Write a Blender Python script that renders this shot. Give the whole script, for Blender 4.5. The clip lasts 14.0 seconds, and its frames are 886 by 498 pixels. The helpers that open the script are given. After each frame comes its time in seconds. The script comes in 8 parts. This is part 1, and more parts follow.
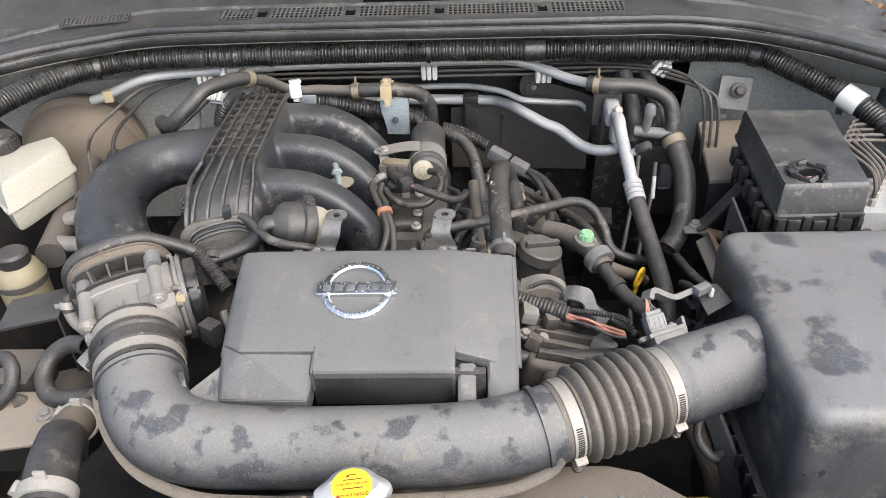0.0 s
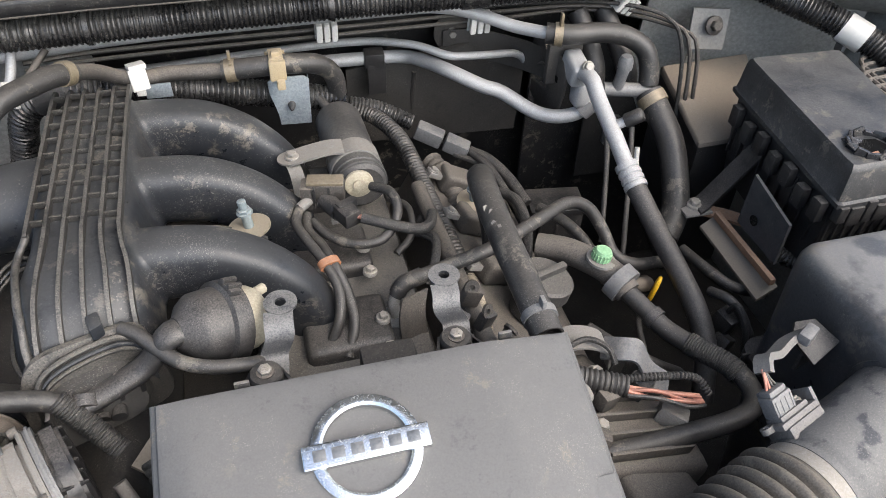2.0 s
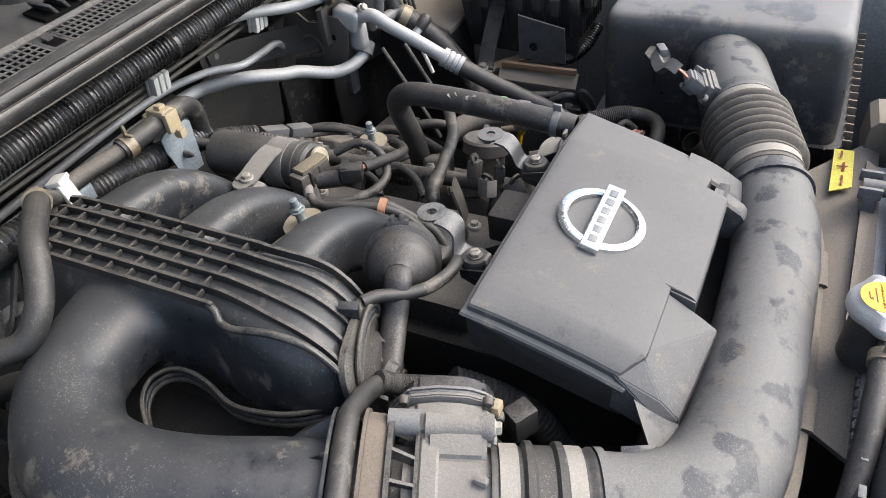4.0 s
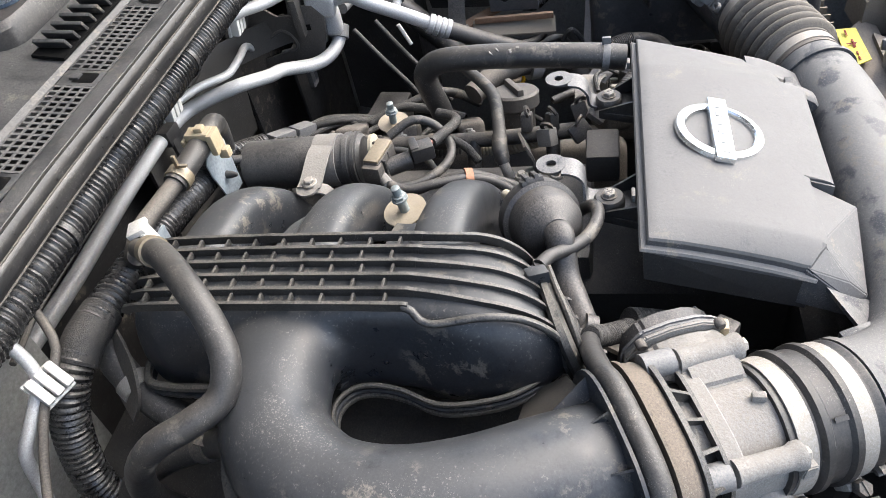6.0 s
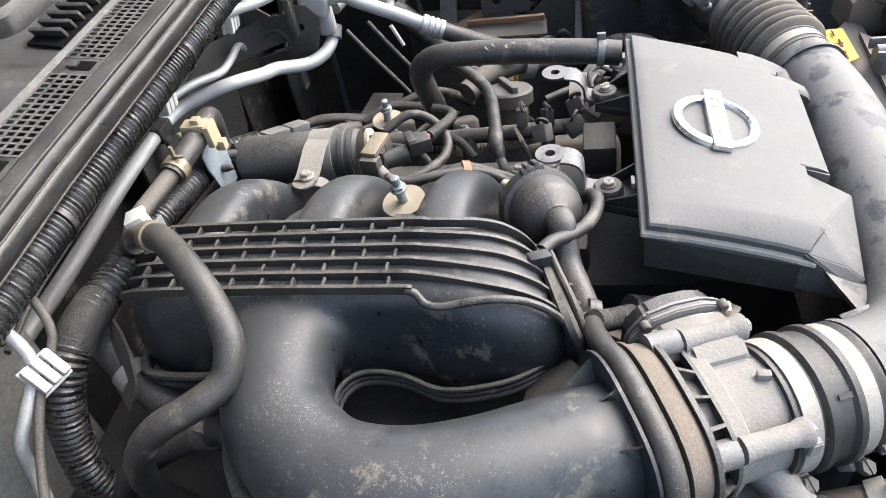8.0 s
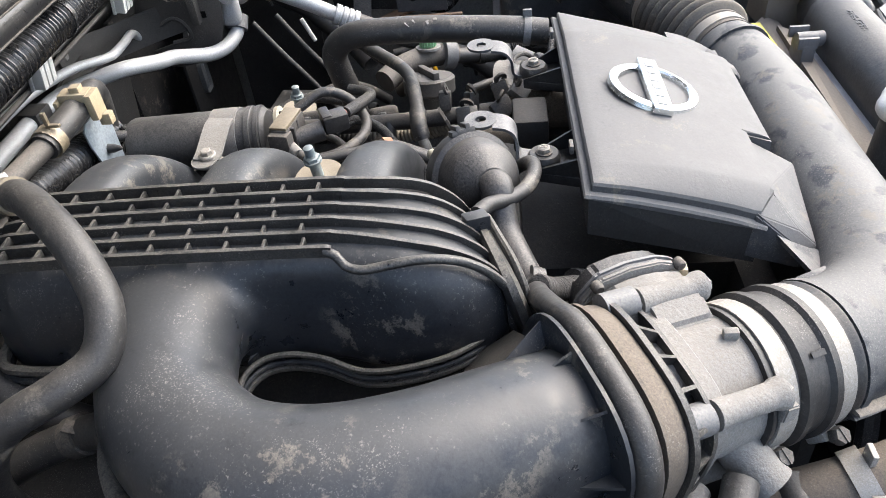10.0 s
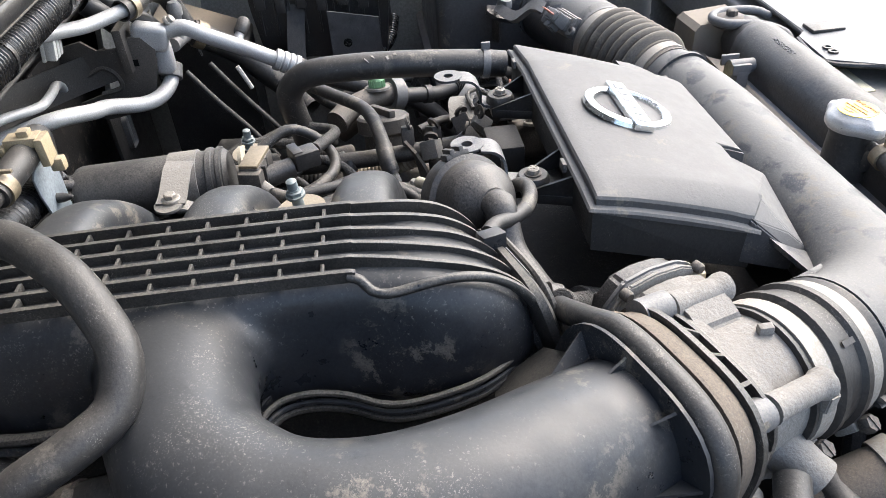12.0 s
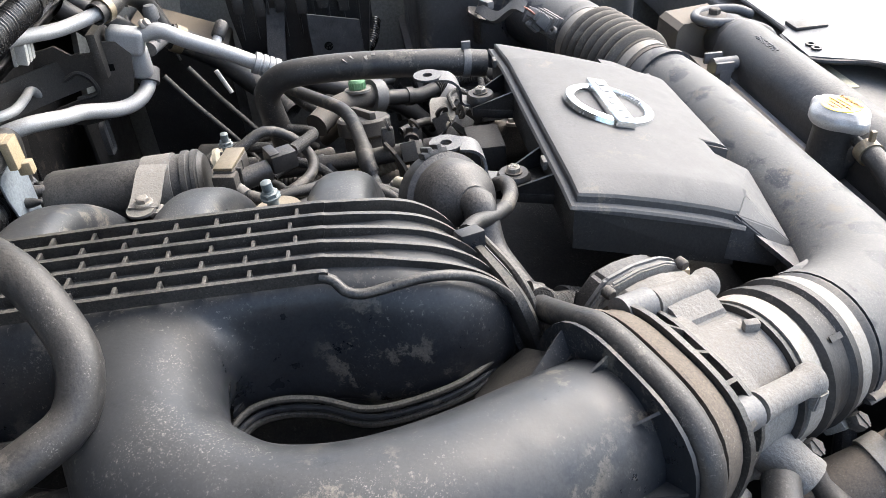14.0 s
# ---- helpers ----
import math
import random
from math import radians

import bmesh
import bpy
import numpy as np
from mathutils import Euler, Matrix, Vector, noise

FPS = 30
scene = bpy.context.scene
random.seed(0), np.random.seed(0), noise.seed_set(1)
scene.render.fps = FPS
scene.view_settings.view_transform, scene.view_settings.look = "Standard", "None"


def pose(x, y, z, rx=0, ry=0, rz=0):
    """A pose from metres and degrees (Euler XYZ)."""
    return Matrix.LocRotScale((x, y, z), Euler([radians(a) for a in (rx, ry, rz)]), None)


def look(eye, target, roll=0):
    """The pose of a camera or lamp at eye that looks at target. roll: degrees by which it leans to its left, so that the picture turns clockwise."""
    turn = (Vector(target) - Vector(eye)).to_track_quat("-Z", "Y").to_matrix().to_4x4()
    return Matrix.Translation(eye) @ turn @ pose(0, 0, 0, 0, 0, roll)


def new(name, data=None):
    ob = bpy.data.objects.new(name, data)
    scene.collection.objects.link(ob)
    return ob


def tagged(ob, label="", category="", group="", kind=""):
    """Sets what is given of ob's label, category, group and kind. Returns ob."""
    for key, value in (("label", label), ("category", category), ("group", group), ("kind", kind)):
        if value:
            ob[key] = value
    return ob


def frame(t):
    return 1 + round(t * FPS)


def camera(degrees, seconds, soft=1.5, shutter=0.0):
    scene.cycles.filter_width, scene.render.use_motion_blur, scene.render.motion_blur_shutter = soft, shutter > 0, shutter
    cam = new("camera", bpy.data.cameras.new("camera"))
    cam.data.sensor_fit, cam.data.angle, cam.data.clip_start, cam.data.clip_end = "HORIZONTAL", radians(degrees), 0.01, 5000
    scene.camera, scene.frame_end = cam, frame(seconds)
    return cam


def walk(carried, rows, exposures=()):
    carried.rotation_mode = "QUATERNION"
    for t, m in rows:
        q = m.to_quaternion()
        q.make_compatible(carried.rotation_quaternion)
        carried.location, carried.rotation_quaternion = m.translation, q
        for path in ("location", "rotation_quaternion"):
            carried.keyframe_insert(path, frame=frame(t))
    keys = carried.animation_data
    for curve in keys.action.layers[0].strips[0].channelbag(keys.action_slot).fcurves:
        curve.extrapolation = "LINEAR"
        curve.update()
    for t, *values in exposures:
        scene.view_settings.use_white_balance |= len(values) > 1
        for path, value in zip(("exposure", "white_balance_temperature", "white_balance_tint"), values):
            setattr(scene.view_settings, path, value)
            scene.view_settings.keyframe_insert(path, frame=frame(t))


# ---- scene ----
cam = camera(61.4, 14.0, soft=0.8)
PATH = [
    (0, (0.132, -0.692, 1.482), (0.064, 0.939, 0.327), -2.0),
    (0.5, (0.136, -0.684, 1.479), (0.059, 0.884, 0.241), -1.8),
    (1, (0.136, -0.604, 1.484), (0.093, 0.857, 0.118), -0.9),
    (1.5, (0.068, -0.452, 1.464), (0.202, 0.957, 0.051), 1.2),
    (2, (-0.038, -0.305, 1.419), (0.381, 1.097, 0.055), 2.2),
    (2.2, (-0.083, -0.302, 1.395), (0.474, 1.091, 0.072), 2.1),
    (4.3, (-0.595, -0.091, 1.384), (0.798, 0.564, 0.108), -8.5),
    (4.5, (-0.621, -0.05, 1.374), (0.822, 0.547, 0.124), -9.4),
    (5, (-0.657, 0.039, 1.368), (0.767, 0.571, 0.068), -11.5),
    (5.5, (-0.629, 0.071, 1.391), (0.767, 0.554, 0.042), -13.1),
    (6, (-0.61, 0.095, 1.394), (0.763, 0.548, 0.012), -13.6),
    (6.5, (-0.62, 0.11, 1.389), (0.755, 0.546, 0.003), -13.4),
    (7, (-0.627, 0.114, 1.382), (0.763, 0.535, 0.007), -12.8),
    (7.5, (-0.627, 0.113, 1.379), (0.775, 0.525, 0.013), -12.3),
    (8, (-0.63, 0.112, 1.378), (0.78, 0.518, 0.019), -12.2),
    (8.5, (-0.625, 0.106, 1.374), (0.81, 0.473, 0.03), -11.1),
    (8.7, (-0.618, 0.096, 1.351), (0.828, 0.438, 0.012), -10.4),
    (10.8, (-0.619, 0.188, 1.278), (0.941, 0.212, 0.027), -5.2),
    (11, (-0.612, 0.2, 1.281), (0.959, 0.181, 0.043), -4.9),
    (11.5, (-0.596, 0.209, 1.252), (0.992, 0.123, 0.04), -4.3),
    (12, (-0.616, 0.222, 1.254), (0.987, 0.111, 0.063), -4.2),
    (12.5, (-0.614, 0.214, 1.249), (0.997, 0.097, 0.068), -4.4),
    (13, (-0.613, 0.216, 1.244), (0.997, 0.092, 0.064), -4.4),
    (13.5, (-0.611, 0.214, 1.242), (0.998, 0.081, 0.061), -4.4),
    (14, (-0.609, 0.213, 1.24), (1.003, 0.074, 0.065), -4.4),
]
walk(cam, [(t, look(eye, target, roll)) for t, eye, target, roll in PATH], [(0.0, 1.53), (1.0, 1.56), (2.0, 1.38), (4.5, 1.53), (5.5, 1.91), (7.5, 2.11), (11.0, 1.96), (12.5, 1.97), (14.0, 1.97)])

# ---- world, light, exposure ----
world = bpy.data.worlds.new("world")
scene.world = world
world.use_nodes = True
wn = world.node_tree
sky = wn.nodes.new("ShaderNodeTexSky")
sky.sky_type, sky.sun_disc = "NISHITA", False
sky.sun_elevation, sky.sun_rotation = radians(48), radians(140)
sky.air_density, sky.dust_density = 1.0, 4.0
pale = wn.nodes.new("ShaderNodeHueSaturation")
pale.inputs["Saturation"].default_value = 0.90
wn.links.new(sky.outputs[0], pale.inputs["Color"])
wn.links.new(pale.outputs[0], wn.nodes["Background"].inputs[0])
wn.nodes["Background"].inputs[1].default_value = 0.15
sun = new("sun", bpy.data.lights.new("sun", "SUN"))
sun.data.energy, sun.data.angle, sun.data.color = 1.0, radians(75), (0.95, 0.99, 0.995)
sun.matrix_world = look((1.5, -2.4, 3.4), (0, 0.2, 0.9))

# ---- helpers ----


def thing(name, at, label, category, kind="", group=""):
    ob = new(name)
    ob.location = at
    ob.empty_display_size = 0.01
    return tagged(ob, label, category, group, kind)


def finish(bm, name, mat, origin, angle=40):
    bm.transform(Matrix.Translation(-Vector(origin)))
    bmesh.ops.recalc_face_normals(bm, faces=bm.faces[:])
    me = bpy.data.meshes.new(name)
    bm.to_mesh(me)
    bm.free()
    me.shade_smooth()
    me.set_sharp_from_angle(angle=radians(angle))
    me.materials.append(mat)
    return me


def part(name, bm, mat, parent, label="", angle=40):
    """Links a bmesh, given in world places, as one mesh under a thing or a part."""
    root = parent
    while root.parent:
        root = root.parent
    ob = new(name, finish(bm, name, mat, root.location, angle))
    ob.parent = parent
    if label:
        ob["label"] = label
    return ob


def solid(name, bm, mat, label, category, kind="", group="", angle=40):
    """One plain mesh that is a thing of its own, with its origin at its base."""
    xs = np.array([v.co[:] for v in bm.verts])
    at = (float(xs[:, 0].mean()), float(xs[:, 1].mean()), float(xs[:, 2].min()))
    ob = new(name, finish(bm, name, mat, at, angle))
    ob.location = at
    return tagged(ob, label, category, group, kind)


def join(*bms):
    out = bms[0]
    for b in bms[1:]:
        me = bpy.data.meshes.new("tmp")
        b.to_mesh(me)
        out.from_mesh(me)
        bpy.data.meshes.remove(me)
        b.free()
    return out


def box(size, m=Matrix(), bevel=0.0, segs=2):
    bm = bmesh.new()
    bmesh.ops.create_cube(bm, size=1.0)
    bmesh.ops.scale(bm, vec=size, verts=bm.verts[:])
    if bevel:
        bmesh.ops.bevel(bm, geom=bm.edges[:], offset=bevel, segments=segs, affect="EDGES", profile=0.6)
    bm.transform(m)
    return bm


def span_box(lo, hi, bevel=0.0, segs=2):
    lo, hi = Vector(lo), Vector(hi)
    return box(hi - lo, Matrix.Translation((lo + hi) / 2), bevel, segs)


def prism(poly, z0, z1, m=Matrix(), bevel=0.0, segs=2):
    bm = bmesh.new()
    low = [bm.verts.new((x, y, z0)) for x, y in poly]
    high = [bm.verts.new((x, y, z1)) for x, y in poly]
    n = len(poly)
    bm.faces.new(low[::-1])
    bm.faces.new(high)
    for i in range(n):
        bm.faces.new((low[i], low[(i + 1) % n], high[(i + 1) % n], high[i]))
    if bevel:
        bmesh.ops.bevel(bm, geom=bm.edges[:], offset=bevel, segments=segs, affect="EDGES", profile=0.6)
    bm.transform(m)
    return bm


def loft(rings, caps=True, closed=True):
    bm = bmesh.new()
    rows = [[bm.verts.new(p) for p in ring] for ring in rings]
    n = len(rows[0])
    for a, b in zip(rows, rows[1:]):
        for i in range(n if closed else n - 1):
            bm.faces.new((a[i], a[(i + 1) % n], b[(i + 1) % n], b[i]))
    if caps and closed:
        bm.faces.new(rows[0][::-1])
        bm.faces.new(rows[-1])
    return bm


def lathe(profile, m=Matrix(), segs=24):
    """Profile of (radius, height) about z."""
    rings = [[(max(r, 1e-4) * math.cos(2 * math.pi * i / segs), max(r, 1e-4) * math.sin(2 * math.pi * i / segs), h) for i in range(segs)] for r, h in profile]
    bm = loft(rings)
    bm.transform(m)
    return bm


def axis(a, b):
    """The pose at a whose z points to b."""
    a, b = Vector(a), Vector(b)
    return Matrix.Translation(a) @ (b - a).to_track_quat("Z", "Y").to_matrix().to_4x4()


def smooth_line(pts, step):
    pts = [Vector(p) for p in pts]
    if len(pts) == 2:
        n = max(2, int((pts[1] - pts[0]).length / step))
        return [pts[0].lerp(pts[1], i / n) for i in range(n + 1)]
    ext = [pts[0] * 2 - pts[1]] + pts + [pts[-1] * 2 - pts[-2]]
    out = []
    for p0, p1, p2, p3 in zip(ext, ext[1:], ext[2:], ext[3:]):
        n = max(2, int((p2 - p1).length / step))
        for i in range(n):
            t = i / n
            out.append(0.5 * ((2 * p1) + (p2 - p0) * t + (2 * p0 - 5 * p1 + 4 * p2 - p3) * t**2 + (3 * p1 - p0 - 3 * p2 + p3) * t**3))
    return out + [pts[-1]]


def tube(pts, radius, step=0.008, segs=12, squash=1.0, wall=0.0, up=None):
    """A swept tube through pts. radius: metres, or a function of metres along and of the share of the length."""
    line = smooth_line(pts, step)
    along = [0.0]
    for a, b in zip(line, line[1:]):
        along.append(along[-1] + (b - a).length)
    total = along[-1]
    size = radius if callable(radius) else (lambda s, u: radius)
    tang = [(line[min(i + 1, len(line) - 1)] - line[max(i - 1, 0)]).normalized() for i in range(len(line))]
    side = Vector(up) if up else (Vector((0, 0, 1)) if abs(tang[0].z) < 0.9 else Vector((0, 1, 0)))
    rings = []
    for p, t, s in zip(line, tang, along):
        side = (side - t * side.dot(t)).normalized()
        other = t.cross(side)
        r = size(s, s / total)
        rings.append([p + side * (r * squash * math.cos(k)) + other * (r * math.sin(k)) for k in (2 * math.pi * j / segs for j in range(segs))])
    if wall:
        def inset(ring, p, by):
            return [p + (Vector(v) - p) * (1 - by / max((Vector(v) - p).length, 1e-5)) for v in ring]
        deep = min(4, len(line) - 1)
        rings = [inset(rings[deep], line[deep], wall), inset(rings[0], line[0], wall)] + rings + [inset(rings[-1], line[-1], wall), inset(rings[-1 - deep], line[-1 - deep], wall)]
    return loft(rings)


def ribbed(r, period, depth):
    """Radius of a corrugated tube."""
    return lambda s, u: r - depth * (0.5 + 0.5 * math.cos(2 * math.pi * s / period)) ** 2


def arc(c, r, a0, a1, n, u=(1, 0, 0), v=(0, 1, 0)):
    c, u, v = Vector(c), Vector(u), Vector(v)
    return [c + u * (r * math.cos(radians(a0 + (a1 - a0) * i / n))) + v * (r * math.sin(radians(a0 + (a1 - a0) * i / n))) for i in range(n + 1)]


def hex_bolt(at, tip, r=0.006, h=0.006, flange=1.6):
    """Head of a flanged hex bolt that points to tip."""
    m = axis(at, tip)
    hexa = lathe([(r, 0.001), (r, h * 0.85), (r * 0.8, h)], m, 6)
    ring = lathe([(r * flange, -0.003), (r * flange, 0.0005), (r * flange * 0.9, 0.0015), (0, 0.0015)], m, 16)
    return join(hexa, ring)


def band(a, b, r, thick=0.0012):
    """A flat band round the axis a to b."""
    d = (Vector(b) - Vector(a)).length
    return lathe([(r, 0), (r + thick, 0), (r + thick, d), (r, d)], axis(a, b), 40)


def hose_clamp(name, a, b, r, screw_dir, label, parent_group="hose clamps"):
    """A worm-drive clamp: band, slotted tail, housing and screw."""
    a, b, s = Vector(a), Vector(b), Vector(screw_dir)
    w = (b - a).normalized()
    s = (s - w * s.dot(w)).normalized()
    t = w.cross(s)
    mid = (a + b) / 2
    at = mid + s * (r + 0.004)
    ob = thing(name, at, label, "hose clamp", group=parent_group)
    part("band", band(a, b, r), STEEL, ob)
    m = Matrix((( w.x, t.x, s.x, at.x), (w.y, t.y, s.y, at.y), (w.z, t.z, s.z, at.z), (0, 0, 0, 1)))
    part("housing", box((0.0145, 0.019, 0.010), m, 0.0025), STEEL, ob)
    p0, p1 = at + t * 0.007 + s * 0.003, at + t * 0.02 + s * 0.003
    part("screw", join(lathe([(0.004, 0), (0.0035, 0.004), (0.0062, 0.0045), (0.0066, 0.006), (0.0066, 0.011), (0.0058, 0.013)], axis(p0, p1), 6), box((0.0014, 0.011, 0.002), axis(p1, p1 + t))), DUSTY, ob)
    for k in range(16):
        ang = 0.24 + k * 0.058
        d = s * math.cos(ang) - t * math.sin(ang)
        q = mid + d * (r + 0.0012)
        mm = Matrix(((w.x, w.cross(d).x, d.x, q.x), (w.y, w.cross(d).y, d.y, q.y), (w.z, w.cross(d).z, d.z, q.z), (0, 0, 0, 1)))
        part("slot", box((0.007, 0.0014, 0.0012), mm), DARK, ob)
    return ob


# ---- materials ----


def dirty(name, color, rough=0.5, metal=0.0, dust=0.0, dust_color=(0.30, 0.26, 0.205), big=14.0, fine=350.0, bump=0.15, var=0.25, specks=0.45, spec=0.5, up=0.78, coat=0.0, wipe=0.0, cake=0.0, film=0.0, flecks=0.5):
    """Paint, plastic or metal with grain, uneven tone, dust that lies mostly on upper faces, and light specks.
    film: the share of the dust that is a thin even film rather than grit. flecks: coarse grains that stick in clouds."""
    m = bpy.data.materials.new(name)
    m.use_nodes = True
    nt = m.node_tree
    N, L = nt.nodes, nt.links
    b = N["Principled BSDF"]
    geo = N.new("ShaderNodeNewGeometry")

    def noise_tex(scale, detail, rough_=0.6):
        n = N.new("ShaderNodeTexNoise")
        n.inputs["Scale"].default_value, n.inputs["Detail"].default_value, n.inputs["Roughness"].default_value = scale, detail, rough_
        L.new(geo.outputs["Position"], n.inputs["Vector"])
        return n.outputs["Fac"]

    def maths(op, a, b_=None, c=None, clamp=False):
        n = N.new("ShaderNodeMath")
        n.operation, n.use_clamp = op, clamp
        for i, v in enumerate((a, b_, c)):
            if v is None:
                continue
            if isinstance(v, (int, float)):
                n.inputs[i].default_value = v
            else:
                L.new(v, n.inputs[i])
        return n.outputs[0]

    def mix(f, a, b_):
        n = N.new("ShaderNodeMix")
        n.data_type = "RGBA"
        for sock, v in ((n.inputs[0], f), (n.inputs[6], a), (n.inputs[7], b_)):
            if isinstance(v, tuple):
                sock.default_value = (*v, 1)
            elif isinstance(v, float):
                sock.default_value = v
            else:
                L.new(v, sock)
        return n.outputs[2]

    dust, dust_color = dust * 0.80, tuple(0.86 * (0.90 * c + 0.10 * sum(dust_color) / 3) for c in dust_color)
    patch, grain, mid = noise_tex(big, 6), noise_tex(fine, 3), noise_tex(big * 6, 5)
    fleck = noise_tex(big * 26, 5, 0.72)
    tone = maths("MULTIPLY", maths("MULTIPLY_ADD", patch, 2 * var, 1 - var), maths("MULTIPLY_ADD", fleck, 1.5, 0.25))
    base = mix(1.0, (0.0, 0.0, 0.0), color)
    hue = N.new("ShaderNodeMix")
    hue.data_type, hue.blend_type = "RGBA", "MULTIPLY"
    hue.inputs[0].default_value = 1.0
    L.new(base, hue.inputs[6])
    comb = N.new("ShaderNodeCombineColor")
    for i in range(3):
        L.new(tone, comb.inputs[i])
    L.new(comb.outputs[0], hue.inputs[7])
    col = hue.outputs[2]
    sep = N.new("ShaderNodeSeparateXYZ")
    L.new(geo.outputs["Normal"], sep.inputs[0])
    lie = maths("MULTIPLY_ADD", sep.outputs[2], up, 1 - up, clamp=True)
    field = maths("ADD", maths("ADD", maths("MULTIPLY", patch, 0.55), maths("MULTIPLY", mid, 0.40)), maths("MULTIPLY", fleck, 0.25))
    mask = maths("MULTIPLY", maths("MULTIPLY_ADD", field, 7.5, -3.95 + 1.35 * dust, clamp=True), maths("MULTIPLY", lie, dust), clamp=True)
    grit = noise_tex(620.0, 4, 0.75)
    thin = maths("MULTIPLY", maths("MULTIPLY", mask, 3.0, clamp=True), 1.0 - 0.85 * film)
    mask = maths("ADD", maths("MULTIPLY", mask, 1.1), maths("MULTIPLY", maths("MULTIPLY_ADD", grit, 2.2, -1.13), thin), clamp=True)
    if film:
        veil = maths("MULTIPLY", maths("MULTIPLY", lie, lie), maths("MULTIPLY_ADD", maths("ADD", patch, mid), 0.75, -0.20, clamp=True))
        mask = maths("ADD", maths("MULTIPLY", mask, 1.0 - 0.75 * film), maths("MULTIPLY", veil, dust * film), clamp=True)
    if wipe:
        rub = maths("MULTIPLY_ADD", noise_tex(big * 2.2, 4, 0.5), 16.0, -9.3 + 0.8 * (1 - wipe), clamp=True)
        mask = maths("MULTIPLY", mask, maths("MULTIPLY_ADD", rub, -0.7, 1.0), clamp=True)
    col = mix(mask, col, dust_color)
    if specks:
        dot = maths("MULTIPLY_ADD", noise_tex(950.0, 2, 0.6), 16.0, -9.6, clamp=True)
        pick = maths("MULTIPLY_ADD", maths("MULTIPLY", patch, maths("ADD", mid, 0.5)), 8.0, -4.7 + specks * 1.1, clamp=True)
        col = mix(maths("MULTIPLY", maths("MULTIPLY", dot, pick), 0.55), col, (0.28, 0.265, 0.24))
    if flecks:
        grain_mask = maths("MULTIPLY_ADD", noise_tex(330.0, 5, 0.78), 15.0, -8.75, clamp=True)
        cloud = maths("MULTIPLY_ADD", maths("ADD", patch, noise_tex(big * 2.7, 4, 0.65)), 4.5, -4.75 + 0.75 * flecks, clamp=True)
        stuck = maths("MULTIPLY", maths("MULTIPLY", grain_mask, cloud), 0.34 + 0.2 * flecks)
        col = mix(stuck, col, (0.255, 0.24, 0.212))
        mask = maths("MAXIMUM", mask, stuck)
    if cake:
        dried = maths("MULTIPLY_ADD", noise_tex(44.0, 9, 0.74), 22.0, -22.0 * (0.588 - 0.05 * cake), clamp=True)
        where = maths("MULTIPLY_ADD", noise_tex(11.0, 2, 0.5), 9.0, -4.4, clamp=True)
        dried = maths("MULTIPLY", maths("MULTIPLY", dried, where), maths("MULTIPLY_ADD", grit, 1.4, -0.16), clamp=True)
        col = mix(dried, col, (0.185, 0.165, 0.135))
        mask = maths("MAXIMUM", mask, dried)
    L.new(col, b.inputs["Base Color"])
    L.new(maths("ADD", maths("MULTIPLY_ADD", mid, 0.40, rough - 0.21), maths("MULTIPLY", mask, 0.35), clamp=True), b.inputs["Roughness"])
    L.new(maths("MULTIPLY", maths("SUBTRACT", 1.0, mask), metal), b.inputs["Metallic"])
    b.inputs["Specular IOR Level"].default_value = spec
    b.inputs["Coat Weight"].default_value = coat
    bp = N.new("ShaderNodeBump")
    bp.inputs["Strength"].default_value, bp.inputs["Distance"].default_value = min(1.0, bump * 1.6), 0.0010
    L.new(maths("ADD", grain, maths("MULTIPLY", mid, 0.6)), bp.inputs["Height"])
    L.new(bp.outputs[0], b.inputs["Normal"])
    return m


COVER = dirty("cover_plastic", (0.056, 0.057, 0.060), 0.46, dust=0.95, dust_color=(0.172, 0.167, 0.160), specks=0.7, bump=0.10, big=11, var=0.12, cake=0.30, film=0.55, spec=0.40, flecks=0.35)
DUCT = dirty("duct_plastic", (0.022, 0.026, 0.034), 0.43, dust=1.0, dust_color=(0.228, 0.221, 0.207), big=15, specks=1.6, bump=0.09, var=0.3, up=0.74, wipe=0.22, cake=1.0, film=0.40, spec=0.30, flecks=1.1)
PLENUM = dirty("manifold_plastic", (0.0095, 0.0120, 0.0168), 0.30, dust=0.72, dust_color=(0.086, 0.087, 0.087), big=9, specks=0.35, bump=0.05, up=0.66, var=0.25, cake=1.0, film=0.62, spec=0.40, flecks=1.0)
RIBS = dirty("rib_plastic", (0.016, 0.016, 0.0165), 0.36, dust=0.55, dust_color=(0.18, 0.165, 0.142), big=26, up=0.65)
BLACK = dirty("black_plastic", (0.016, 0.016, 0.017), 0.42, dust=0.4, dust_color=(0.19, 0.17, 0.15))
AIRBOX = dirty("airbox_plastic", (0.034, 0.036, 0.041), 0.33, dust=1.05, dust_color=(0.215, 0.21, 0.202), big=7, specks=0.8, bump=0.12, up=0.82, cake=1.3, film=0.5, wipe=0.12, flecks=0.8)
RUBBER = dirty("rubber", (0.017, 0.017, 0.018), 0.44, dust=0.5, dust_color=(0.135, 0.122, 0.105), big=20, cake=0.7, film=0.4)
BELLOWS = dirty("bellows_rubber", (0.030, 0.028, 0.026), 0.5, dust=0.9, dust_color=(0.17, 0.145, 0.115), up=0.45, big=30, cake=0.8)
LOOM = dirty("loom_plastic", (0.010, 0.010, 0.0108), 0.27, dust=0.38, dust_color=(0.19, 0.18, 0.165))
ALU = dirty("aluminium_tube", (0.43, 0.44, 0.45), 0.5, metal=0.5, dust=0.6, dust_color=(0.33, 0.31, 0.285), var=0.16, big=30)
